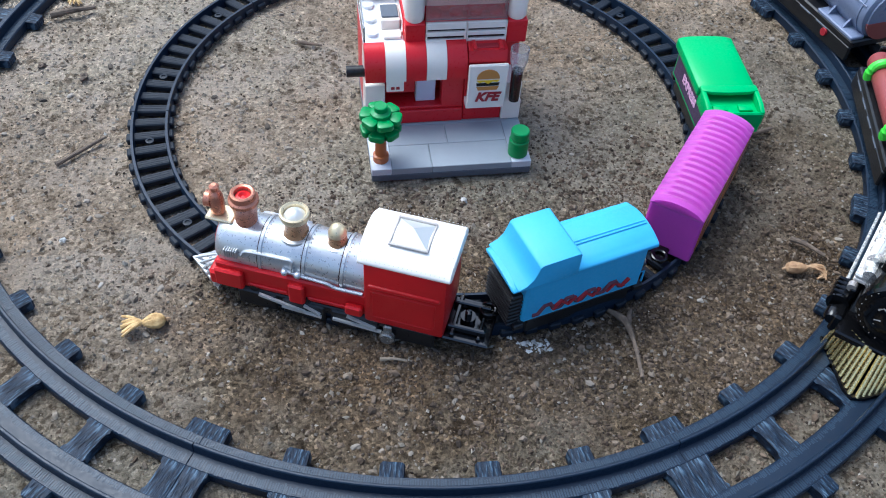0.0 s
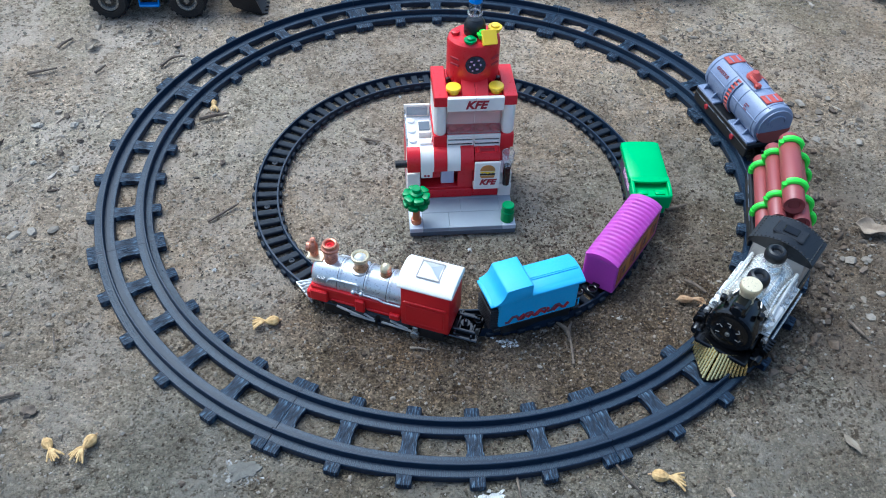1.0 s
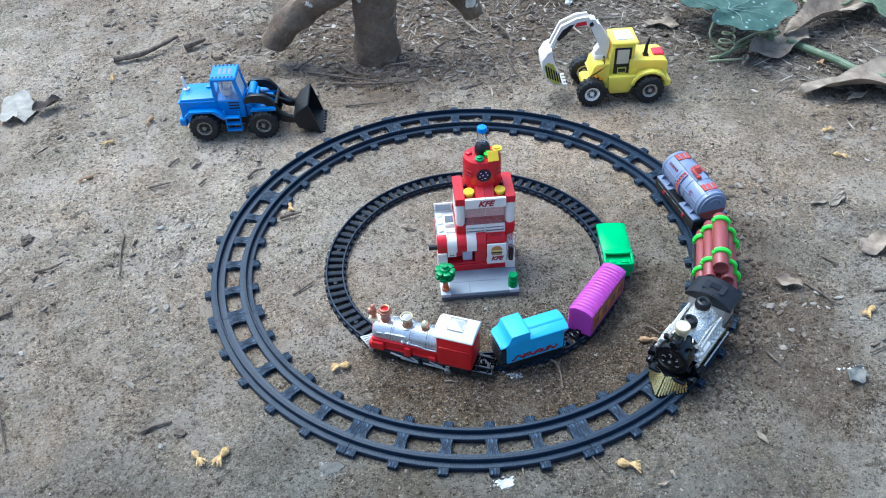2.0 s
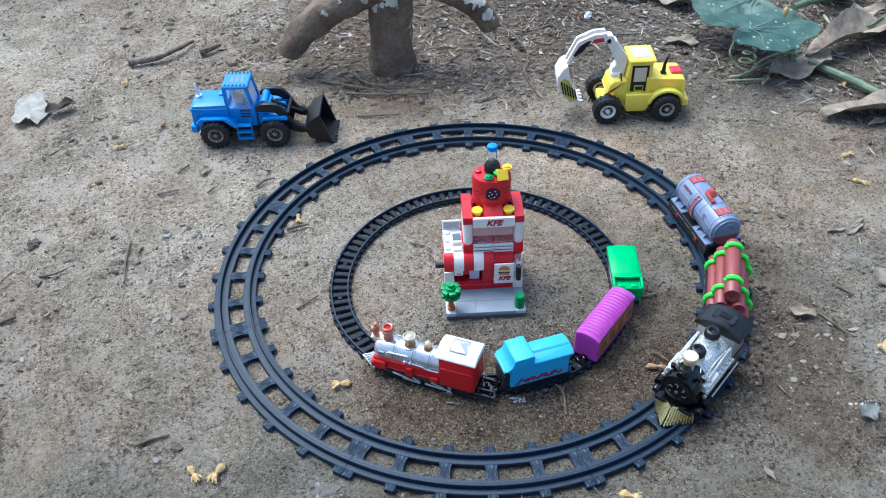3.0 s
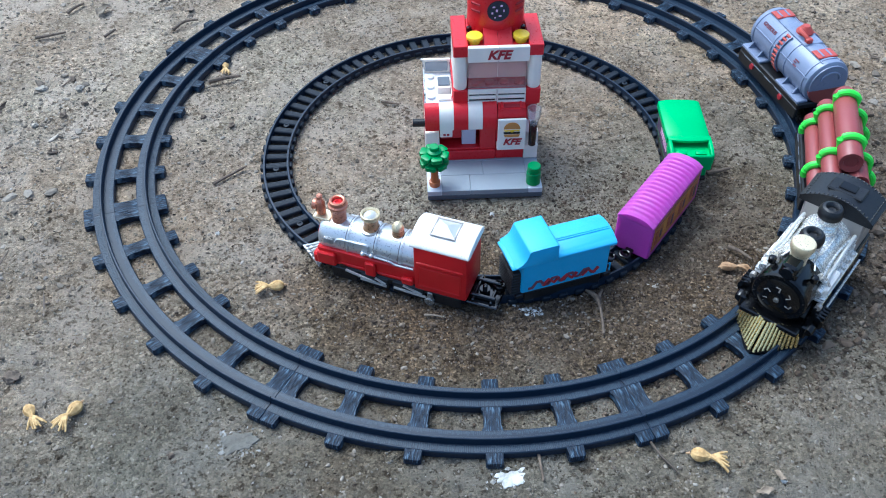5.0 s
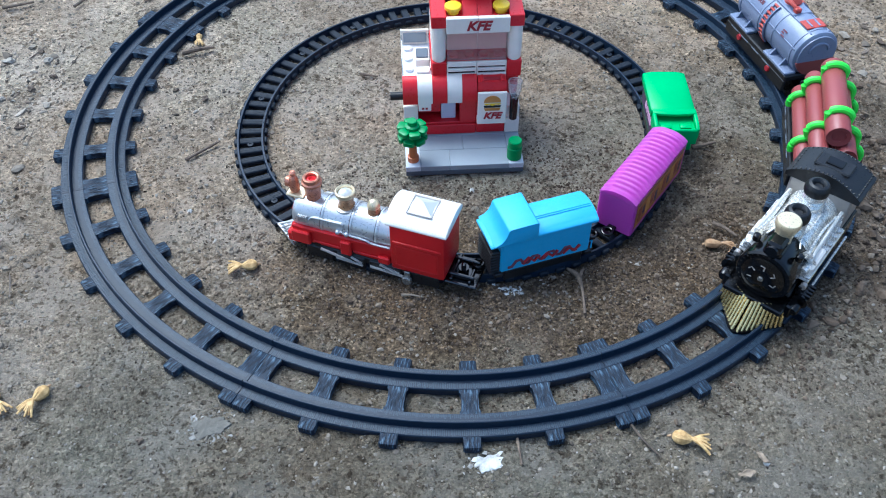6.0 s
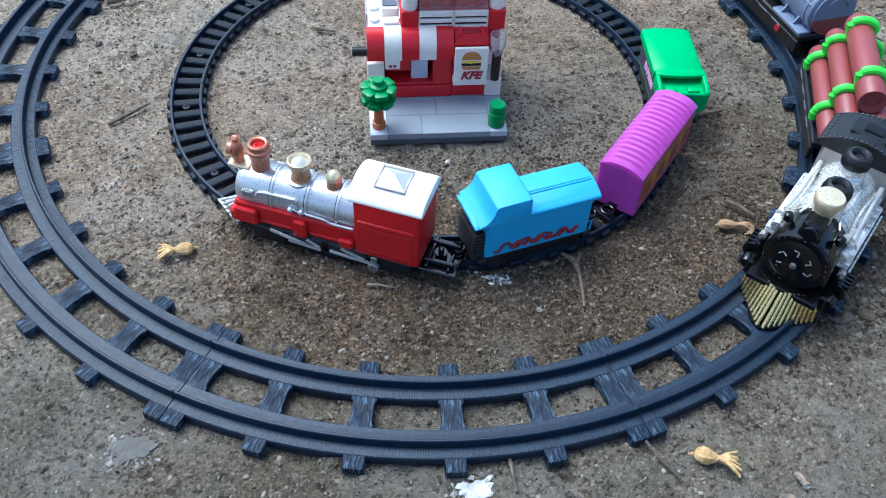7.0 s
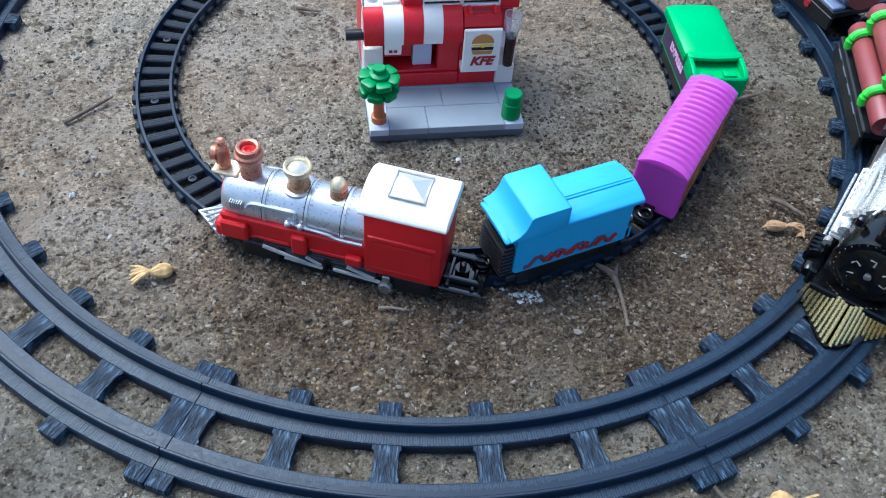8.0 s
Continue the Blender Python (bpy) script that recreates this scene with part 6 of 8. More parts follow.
    out = [(0.0560, 0.0120), (0.0620, 0.0020), (0.0740, 0.0004), (0.0900, 0.0002), (0.0900, 0.0016), (0.0745, 0.0020), (0.0640, 0.0040), (0.0596, 0.0130), (0.0650, 0.0220), (0.0770, 0.0320), (0.0758, 0.0330), (0.0632, 0.0226)]

    def tip(pts):
        """Tilts the bucket forward on to its teeth."""
        return [(0.0595 + (x - 0.0560) * 0.84, z * 0.94 + (0.0900 - x) * 0.20) for x, z in pts]
    bk = part("bucket", prism(B(), tip(out), -0.0205, 0.0205, "xz"), BLACK, t, "black toothed bucket")
    for y in (-0.0205, 0.0205):
        part("bucket_side", prism(B(), tip([(0.0570, 0.0125), (0.0630, 0.0025), (0.0750, 0.0006), (0.0885, 0.0006), (0.0764, 0.0326), (0.0636, 0.0226)]), y - 0.0008, y + 0.0008, "xz"), BLACK, bk)
    for k in range(8):
        y = -0.0188 + 0.0054 * k
        part("tooth", box(B(), 0.0872, 0.0906, y - 0.0013, y + 0.0013, 0.0002, 0.0016, 0.0003), BLACK, bk)
    part("exhaust", revolve(B(), [(0.0030, 0.0445), (0.0030, 0.0460), (0.0014, 0.0465), (0.0013, 0.0590), (0.0007, 0.0600)], 14, Matrix.Translation((-0.0400, 0.0040, 0)) @ pose(0, 0, 0, 0, -8)), WHITE, t, "white exhaust stub")
    part("hood_cap", revolve(B(), [(0.0030, 0.0448), (0.0030, 0.0465), (0.0020, 0.0470)], 14, Matrix.Translation((-0.0240, 0.0060, 0))), BLUE, t)
    return t


wheel_loader(Matrix.Translation((-0.2248, 0.2205, -0.0006)) @ pose(0, 0, 0, 0, 0, -0.5))


def excavator(m):
    """Front (arm) towards -x; near tyres at y < 0."""
    t = thing("toy_excavator", "yellow toy wheeled excavator with a white arm and striped bucket", "toy excavator", m=m)
    for x in (-0.0312, 0.0295):
        for y in (-0.0225, 0.0235):
            lug_tyre(t, x, y, 0.0150, 0.0125, ROOFW if x < 0 else STEEL, "pale grey plastic rim" if x < 0 else "grey plastic rim")
    part("underframe", box(B(), -0.0380, 0.0420, -0.0120, 0.0120, 0.0110, 0.0200, 0.0010), YELLOW, t)
    body = part("rear_body", soften(prism(B(), [(0.0080, 0.0180), (0.0080, 0.0460), (0.0440, 0.0440), (0.0475, 0.0420), (0.0490, 0.0220), (0.0525, 0.0200), (0.0525, 0.0130), (0.0450, 0.0130), (0.0440, 0.0290), (0.0330, 0.0320), (0.0200, 0.0310), (0.0120, 0.0240)], -0.0165, 0.0165, "xz"), 0.0012, 2, 25), YELLOW, t)
    part("bumper", box(B(), 0.0460, 0.0535, -0.0185, 0.0185, 0.0130, 0.0210, 0.0012), YELLOW, body)
    part("front_body", soften(prism(B(), [(-0.0325, 0.0290), (-0.0295, 0.0400), (-0.0260, 0.0440), (-0.0130, 0.0440), (-0.0130, 0.0130), (-0.0160, 0.0200), (-0.0215, 0.0285), (-0.0280, 0.0318), (-0.0330, 0.0305)], -0.0175, 0.0110, "xz"), 0.0008, 2, 25), YELLOW, t)
    for sy in (-1, 1):
        for cx, a0, a1 in ((0.0295, 25, 165),):
            hoop = [(cx + 0.0205 * math.cos(radians(a)), 0.0150 + 0.0205 * math.sin(radians(a))) for a in range(a0, a1 + 1, 10)]
            hoop += [(cx + 0.0172 * math.cos(radians(a)), 0.0150 + 0.0172 * math.sin(radians(a))) for a in range(a1, a0 - 1, -10)]
            part("fender", soften(prism(B(), hoop, sy * 0.0185 - 0.0055, sy * 0.0185 + 0.0055, "xz"), 0.0007, 2, 40), YELLOW, t)
        step = [(-0.0130, 0.0150), (-0.0105, 0.0105), (0.0085, 0.0105), (0.0112, 0.0150), (0.0140, 0.0250), (0.0140, 0.0300), (-0.0130, 0.0300)]
        part("sill", soften(prism(B(), step, sy * 0.0175 - 0.0040, sy * 0.0175 + 0.0040, "xz"), 0.0008, 2, 25), YELLOW, t)
    cab = part("cab", soften(prism(B(), [(-0.0140, 0.0220), (-0.0130, 0.0460), (-0.0098, 0.0632), (0.0130, 0.0632), (0.0130, 0.0220)], -0.0135, 0.0135, "xz"), 0.0009, 2, 25), YELLOW, t)
    roof = part("cab_roof", box(B(), -0.0120, 0.0155, -0.0160, 0.0160, 0.0625, 0.0664, 0.0014), YELLOW, t, "yellow cab roof with a clear hatch")
    part("roof_hatch", box(B(), -0.0070, 0.0110, -0.0100, 0.0100, 0.0660, 0.0670, 0.0008), PALEGREY, roof, "pale grey roof hatch")
    for sy in (-1, 1):
        y = sy * 0.0137
        dr = part("door_sticker", box(B(), -0.0080, 0.0095, y - 0.0003, y + 0.0003, 0.0280, 0.0592, 0.0003), BLACK, cab, "black door print with a pale window")
        part("door_window", box(B(), -0.0055, 0.0070, y + sy * 0.0003 - 0.0002, y + sy * 0.0003 + 0.0002, 0.0410, 0.0570, 0.0002), SAND, dr)
        part("door_badge", box(B(), -0.0040, 0.0055, y + sy * 0.0003 - 0.0002, y + sy * 0.0003 + 0.0002, 0.0300, 0.0370, 0.0002), YELLOW, dr)
        part("door_badge_bar", box(B(), -0.0030, 0.0045, y + sy * 0.0005 - 0.0002, y + sy * 0.0005 + 0.0002, 0.0315, 0.0355, 0.0002), BLACK, dr)
    part("rear_light", box(B(), 0.0345, 0.0462, -0.0070, 0.0070, 0.0430, 0.0464, 0.0012), CRIMSON, t, "red engine cover")
    part("exhaust", tube(B(), [(0.0260, -0.0060, 0.0450), (0.0265, -0.0060, 0.0560), (0.0285, -0.0060, 0.0640)], [0.0022, 0.0017, 0.0010], 10), BLACK, t, "black exhaust")
    part("exhaust_base", box(B(), 0.0235, 0.0290, -0.0085, -0.0035, 0.0445, 0.0475, 0.0006), BLACK, t)
    part("slew_wheel", tube(B(), [(-0.0190, -0.0145 + 0.004 * math.cos(radians(a)), 0.0470 + 0.004 * math.sin(radians(a))) for a in range(0, 360, 30)], 0.0006, 6, True), BLACK, t)
    # arm: boom up from the turret, stick down to the bucket
    part("arm_seat", box(B(), -0.0272, -0.0160, -0.0080, 0.0080, 0.0390, 0.0480, 0.0012), WHITE, t)
    boom = part("boom", prism(B(), [(-0.0262, 0.0430), (-0.0268, 0.0515), (-0.0226, 0.0570), (-0.0330, 0.0790), (-0.0363, 0.0860), (-0.0332, 0.0890), (-0.0292, 0.0880), (-0.0262, 0.0828), (-0.0250, 0.0832), (-0.0128, 0.0650), (-0.0126, 0.0570), (-0.0142, 0.0430)], -0.0050, 0.0050, "xz"), WHITE, t, "white boom")
    for x, z in ((-0.0225, 0.0440), (-0.0332, 0.0838)):
        part("pin", cyl(B(), (x, -0.0072, z), (x, 0.0072, z), 0.0022, n=14), BLACK, boom)
    def arm(pts):
        """Leans the stick outline so that it spans from the boom's tip to the bucket."""
        return [(1.079 * x + 0.0102, 1.2 * z - 0.0224) for x, z in pts]

    def dip(pts):
        return [(-0.0580 + (x + 0.0580) * 0.84, 0.0175 + (z - 0.0175) * 0.84) for x, z in pts]
    for y in (-0.0048, 0.0048):
        st = part("stick", prism(B(), arm([(-0.0400, 0.0910), (-0.0436, 0.0954), (-0.0544, 0.0945), (-0.0688, 0.0883), (-0.0769, 0.0724), (-0.0787, 0.0680), (-0.0754, 0.0676), (-0.0708, 0.0782), (-0.0596, 0.0868), (-0.0427, 0.0874)]), y - 0.0016, y + 0.0016, "xz"), WHITE, t, "white stick with black and red stripes")
        part("stick_print", prism(B(), arm([(-0.0670, 0.0848), (-0.0607, 0.0888), (-0.0562, 0.0897), (-0.0634, 0.0804), (-0.0706, 0.0751), (-0.0724, 0.0768)]), y * 1.36 - 0.0002, y * 1.36 + 0.0002, "xz"), BLACK, st)
        part("stick_flash", prism(B(), arm([(-0.0544, 0.0906), (-0.0454, 0.0919), (-0.0445, 0.0883), (-0.0562, 0.0870)]), y * 1.36 - 0.0002, y * 1.36 + 0.0002, "xz"), CRIMSON, st)
    out = [(-0.0760, 0.0689), (-0.0814, 0.0653), (-0.0877, 0.0547), (-0.0868, 0.0423), (-0.0805, 0.0290), (-0.0715, 0.0211), (-0.0616, 0.0184), (-0.0580, 0.0175), (-0.0585, 0.0193), (-0.0625, 0.0202), (-0.0711, 0.0229), (-0.0791, 0.0304), (-0.0850, 0.0423), (-0.0854, 0.0529), (-0.0805, 0.0618), (-0.0751, 0.0653)]
    bk = part("bucket", prism(B(), dip(out), -0.0120, 0.0120, "xz"), WHITE, t, "white bucket with yellow and black hazard stripes")
    side = [(-0.0756, 0.0680), (-0.0814, 0.0649), (-0.0872, 0.0547), (-0.0863, 0.0423), (-0.0801, 0.0295), (-0.0715, 0.0220), (-0.0598, 0.0189), (-0.0652, 0.0335), (-0.0724, 0.0494)]
    for y in (-0.0120, 0.0120):
        part("bucket_cheek", prism(B(), dip(side), y - 0.0009, y + 0.0009, "xz"), WHITE, bk)
        pt = part("hazard_patch", prism(B(), dip([(-0.0848, 0.0450), (-0.0800, 0.0312), (-0.0710, 0.0228), (-0.0625, 0.0205), (-0.0670, 0.0344), (-0.0733, 0.0500), (-0.0806, 0.0530)]), y * 1.088 - 0.0002, y * 1.088 + 0.0002, "xz"), YELLOW, bk)
        for k in range(6):
            x0 = -0.0838 + 0.0033 * k
            part("hazard_stripe", prism(B(), dip([(x0, 0.0490 - 0.0022 * k), (x0 + 0.0017, 0.0490 - 0.0022 * k), (x0 + 0.0052, 0.0318 - 0.0016 * k), (x0 + 0.0034, 0.0318 - 0.0016 * k)]), y * 1.106 - 0.0002, y * 1.106 + 0.0002, "xz"), BLACK, pt)
    for k in range(4):
        y = -0.0100 + 0.0066 * k
        part("tooth", box(B(), -0.0605, -0.0550, y - 0.0018, y + 0.0018, 0.0176, 0.0196, 0.0004), WHITE, bk)
    return t


excavator(Matrix.Translation((0.1748, 0.2470, -0.0006)) @ pose(0, 0, 0, 0, 0, 1.0))


# ---- stump with drooping limbs ----
def stump():
    t = thing("tree_stump", "brown weathered stump with two drooping limbs and white flaked patches", "tree stump")

    def wobble(bm, amp, f):
        for v in bm.verts:
            v.co += Vector((noise.noise(v.co * f + Vector((7, 0, 0))), noise.noise(v.co * f + Vector((0, 9, 0))), noise.noise(v.co * f + Vector((0, 0, 5))))) * amp
        return bm

    def patch(limb, cx, cy, cz, rad, seed):
        """A flake of old lime wash that clings to the bark, with a ragged rim."""
        bm = B()
        done = {}
        for f in limb.data.polygons:
            c = f.center
            d = (Vector((cx, cy, cz)) - c).length / rad
            if d + 1.1 * noise.noise(c * 130 + Vector((seed, 0, 0))) + 0.5 * noise.noise(c * 320 + Vector((0, seed, 0))) < 0.95:
                vs = []
                for k in f.vertices:
                    if k not in done:
                        v = limb.data.vertices[k]
                        done[k] = bm.verts.new(v.co + v.normal * 0.0004)
                    vs.append(done[k])
                bm.faces.new(vs)
        if not bm.faces:
            return
        bmesh.ops.recalc_face_normals(bm, faces=bm.faces)
        bmesh.ops.solidify(bm, geom=list(bm.faces), thickness=-0.0007)
        part("lime_flake", bm, WASH, limb, "flaking patch of white lime wash")
    stem = smooth_line([(-0.081, 0.352, -0.01), (-0.081, 0.352, 0.03), (-0.079, 0.352, 0.07), (-0.077, 0.354, 0.115), (-0.076, 0.357, 0.135)], 40)
    rr = [0.0285 - 0.0040 * min(1, k / 40) for k in range(len(stem))]
    rr[-1], rr[-2] = 0.012, 0.020
    trunk = part("trunk", wobble(tube(B(), stem, rr, 110), 0.0024, 45), BARK, t)
    patch(trunk, -0.098, 0.334, 0.088, 0.008, 2.0), patch(trunk, -0.078, 0.329, 0.090, 0.009, 5.0)
    for pts, r0, r1, spots in (([(-0.078, 0.352, 0.092), (-0.105, 0.350, 0.092), (-0.140, 0.348, 0.077), (-0.170, 0.346, 0.055), (-0.190, 0.344, 0.036), (-0.199, 0.343, 0.024)], 0.021, 0.0145, ((-0.126, 0.336, 0.100, 0.011, 1.0), (-0.150, 0.333, 0.078, 0.004, 3.0), (-0.104, 0.331, 0.094, 0.005, 9.0))),
                               ([(-0.078, 0.352, 0.096), (-0.045, 0.350, 0.098), (-0.012, 0.348, 0.090), (0.012, 0.346, 0.074), (0.027, 0.344, 0.055), (0.031, 0.343, 0.046)], 0.0165, 0.0115, ((0.013, 0.337, 0.088, 0.009, 4.0), (0.026, 0.337, 0.068, 0.007, 7.0), (-0.055, 0.336, 0.100, 0.006, 6.0)))):
        line = smooth_line(pts, 32)
        n = len(line)
        rad = [r0 + (r1 - r0) * k / (n - 1) for k in range(n)]
        for k, q in ((1, 0.4), (2, 0.6), (3, 0.72), (4, 0.8), (5, 0.87), (6, 0.92), (7, 0.96)):
            rad[-k] = r1 * q
        limb = part("limb", wobble(tube(B(), line, rad, 100), 0.0026, 50), BARK, t, "drooping limb with flaked white patches")
        for s in spots:
            patch(limb, *s)
    return t


stump()


# ---- squash vine and dry leaves ----
def blade(w, lgt, lobes, curl, seed, n=26, rings=9):
    """A leaf sheet with a lobed outline, raised veins and a curl; it has thickness."""
    rnd = random.Random(seed)
    ph = rnd.random() * 6
    bm = B()
    grid = []
    c = bm.verts.new((0, 0, 0))
    for j in range(1, rings + 1):
        f = j / rings
        row = []
        for k in range(n * 2):
            a = 2 * math.pi * k / (n * 2)
            edge = 1 + 0.085 * math.cos(lobes * a + ph) + 0.022 * math.sin(13 * a + ph * 2) + 0.012 * math.sin(29 * a + ph) - 0.45 * max(0, math.cos(a - math.pi) - 0.86) / 0.14
            x, y = lgt * f * edge * math.cos(a), w * f * edge * math.sin(a)
            vein = -0.10 * abs(math.sin(lobes * a / 2 + ph / 2)) * f * w + 0.03 * w * f * f * math.sin(9 * a + ph)
            z = vein + curl * (f ** 2) * (0.4 + 0.6 * math.sin(2 * a + ph)) * w + 0.12 * w * f * noise.noise(Vector((x * 60, y * 60, seed)))
            row.append(bm.verts.new((x, y, z)))
        grid.append(row)
    m = n * 2
    for k in range(m):
        bm.faces.new((c, grid[0][k], grid[0][(k + 1) % m]))
    for a, b in zip(grid, grid[1:]):
        for k in range(m):
            bm.faces.new((a[k], b[k], b[(k + 1) % m], a[(k + 1) % m]))
    bmesh.ops.recalc_face_normals(bm, faces=bm.faces)
    bmesh.ops.solidify(bm, geom=list(bm.faces), thickness=0.0006)
    return bm


def vine():
    t = thing("squash_vine", "creeping squash vine with large white-flecked green leaves and pale stems", "vine plant")
    for x, y, z, w, lg, rx, ry, rz, sd in ((0.316, 0.390, 0.050, 0.047, 0.056, -14, 6, 170, 3), (0.327, 0.318, 0.050, 0.035, 0.059, 10, 6, 14, 8)):
        leaf = part("leaf", blade(w, lg, 5, 0.16, sd), LEAFM, t, "broad green leaf flecked with white", pose(x, y, z, rx, ry, rz))
        for a in (-110, -50, 0, 52, 112):
            c, s_ = math.cos(radians(a)), math.sin(radians(a))
            part("vein", tube(B(), smooth_line([(-0.35 * lg, 0, 0.0016), (lg * 0.35 * c - 0.1 * lg, w * 0.35 * s_, 0.0018), (lg * 0.8 * c, w * 0.8 * s_, -0.0004)], 4), [0.0007 - 0.00007 * q for q in range(9)], 6), VEIN, leaf)
    for pts, r in (([(0.370, 0.322, 0.0), (0.364, 0.330, 0.022), (0.350, 0.330, 0.045)], 0.0040), ([(0.372, 0.330, 0.004), (0.352, 0.362, 0.03), (0.335, 0.378, 0.05)], 0.0030),
                   ([(0.386, 0.320, 0.006), (0.420, 0.276, 0.007), (0.454, 0.236, 0.006), (0.560, 0.180, 0.005)], 0.0043), ([(0.400, 0.430, 0.018), (0.450, 0.452, 0.02), (0.515, 0.470, 0.018), (0.620, 0.500, 0.02)], 0.0042),
                   ([(0.300, 0.298, 0.003), (0.345, 0.318, 0.010), (0.384, 0.344, 0.006)], 0.0017), ([(0.515, 0.470, 0.018), (0.520, 0.420, 0.02), (0.545, 0.400, 0.012)], 0.0040),
                   ([(0.455, 0.395, 0.012), (0.475, 0.388, 0.012), (0.500, 0.405, 0.015), (0.530, 0.420, 0.015)], 0.0016)):
        part("stem", tube(B(), smooth_line(pts, 8), r, 10), STEM, t, "pale green stem")
    coil = [(0.317 + 0.010 * math.cos(k * 0.5) * (1 - k / 60), 0.322 + 0.010 * math.sin(k * 0.5) * (1 - k / 60), 0.004 + 0.0008 * k) for k in range(36)]
    part("tendril", tube(B(), coil, 0.0012, 6), TENDRIL, t, "pale coiled tendril")
    for pts, r in (([(0.292, 0.300, 0.002), (0.312, 0.303, 0.004), (0.330, 0.318, 0.010), (0.352, 0.328, 0.014)], 0.0017), ([(0.288, 0.293, 0.002), (0.310, 0.292, 0.003), (0.332, 0.294, 0.002)], 0.0012),
                   ([(0.300, 0.330, 0.030), (0.296, 0.324, 0.018), (0.304, 0.318, 0.006), (0.316, 0.310, 0.003)], 0.0014), ([(0.355, 0.332, 0.012), (0.363, 0.318, 0.020), (0.372, 0.322, 0.014)], 0.0018),
                   ([(0.430, 0.410, 0.016), (0.436, 0.392, 0.012), (0.456, 0.388, 0.012), (0.480, 0.400, 0.016)], 0.0017)):
        part("tendril", tube(B(), smooth_line(pts, 8), r, 8), TENDRIL, t, "pale curling tendril")
    part("flower_bud", ball(B(), (0.352, 0.336, 0.060), 0.0042, 2, (0.7, 0.7, 1.5)), PETAL, t, "small orange flower bud")
    for x, y, sd in ((0.502, 0.368, 21), (0.585, 0.470, 22)):
        part("young_leaf", blade(0.020, 0.026, 7, 0.4, sd), STEM, t, "", pose(x, y, 0.02, 25, 10, 40))
    return t


vine()


def crisp(w, lg, fold, seed, n=22, m=12):
    """A dried leaf: pointed, folded along its midrib, with a wavy curled rim."""
    rnd = random.Random(seed)
    ph, bend = rnd.random() * 6, rnd.uniform(-0.25, 0.25)
    bm, rows = B(), []
    for i in range(n + 1):
        u = -1 + 2 * i / n
        half = w * max(0.03, (1 - abs(u) ** 2.2)) ** 0.8 * (1 + 0.12 * math.sin(5 * u + ph) + 0.05 * math.sin(17 * u + ph))
        row = []
        for k in range(m + 1):
            v = -1 + 2 * k / m
            x, y = u * lg, v * half + bend * lg * u * u * 0.5
            curl = 0.35 * w * abs(v) ** 3 * math.sin(4 * u + ph + (1 if v > 0 else 3))
            rib = -0.035 * w * abs(math.sin(9 * (u - 0.6 * abs(v)) * 3.14)) * min(1, 3 * abs(v))
            z = fold * half * abs(v) + curl + rib + 0.18 * w * u * u + 0.10 * w * noise.noise(Vector((x * 70, y * 70, seed)))
            row.append(bm.verts.new((x, y, z)))
        rows.append(row)
    for a, b in zip(rows, rows[1:]):
        for k in range(m):
            bm.faces.new((a[k], b[k], b[k + 1], a[k + 1]))
    bmesh.ops.recalc_face_normals(bm, faces=bm.faces)
    bmesh.ops.solidify(bm, geom=list(bm.faces), thickness=0.0006)
    return bm


def dry_leaf(x, y, z, w, lg, rz, fold, sd, mat, label, rx=0, ry=0):
    solo("dry_leaf", crisp(w, lg, fold, sd), mat, label, "dry leaf", "fallen dry leaves", pose(x, y, z, rx, ry, rz))


dry_leaf(0.450, 0.222, 0.006, 0.026, 0.088, -2, 0.35, 31, DRY, "large curled brown dry leaf on the earth", -8)
dry_leaf(0.452, 0.372, 0.008, 0.020, 0.080, 29, 0.8, 32, DRY, "long folded brown dry leaf beside the vine")
dry_leaf(0.374, 0.312, 0.005, 0.019, 0.044, 24, 0.3, 33, DRY, "curled brown dry leaf beside the vine")
dry_leaf(0.486, 0.420, 0.012, 0.014, 0.024, 12, 0.4, 34, DRY, "small curled brown dry leaf beside the vine")
dry_leaf(0.460, 0.480, 0.010, 0.018, 0.040, 160, 0.5, 44, DRY, "curled brown dry leaf beside the vine")
dry_leaf(0.268, 0.484, 0.006, 0.020, 0.034, 150, 0.4, 35, DRY, "brown dry leaf lying in litter")
dry_leaf(0.226, 0.512, 0.006, 0.020, 0.036, 20, 0.4, 45, DRY, "brown dry leaf lying in litter")
dry_leaf(0.257, 0.382, 0.003, 0.009, 0.020, -15, 0.3, 46, DRY, "small brown dry leaf on the earth")
dry_leaf(0.540, 0.330, 0.006, 0.020, 0.040, 60, 0.4, 47, DRY, "curled brown dry leaf beside the vine")
dry_leaf(0.345, -0.020, 0.002, 0.011, 0.019, 20, 0.2, 37, DRY, "pale tan dry leaf on the earth")
dry_leaf(0.335, 0.040, 0.001, 0.004, 0.012, 35, 0.5, 38, PALE, "small narrow pale dry leaf")
dry_leaf(0.420, 0.205, 0.002, 0.004, 0.014, 25, 0.5, 39, PALE, "small narrow pale dry leaf")
dry_leaf(-0.266, -0.125, 0.001, 0.0018, 0.007, 130, 0.5, 40, PALE, "small narrow pale dry leaf")
dry_leaf(0.187, -0.208, 0.001, 0.002, 0.006, 115, 0.5, 41, PALE, "small narrow pale dry leaf")
dry_leaf(-0.262, 0.155, 0.001, 0.0035, 0.007, 60, 0.6, 42, PALE, "small narrow pale dry leaf")
dry_leaf(0.338, 0.048, 0.001, 0.004, 0.012, 40, 0.5, 48, PALE, "small narrow pale dry leaf")
dry_leaf(0.319, 0.040, 0.001, 0.003, 0.009, 10, 0.5, 49, PALE, "small narrow pale dry leaf")
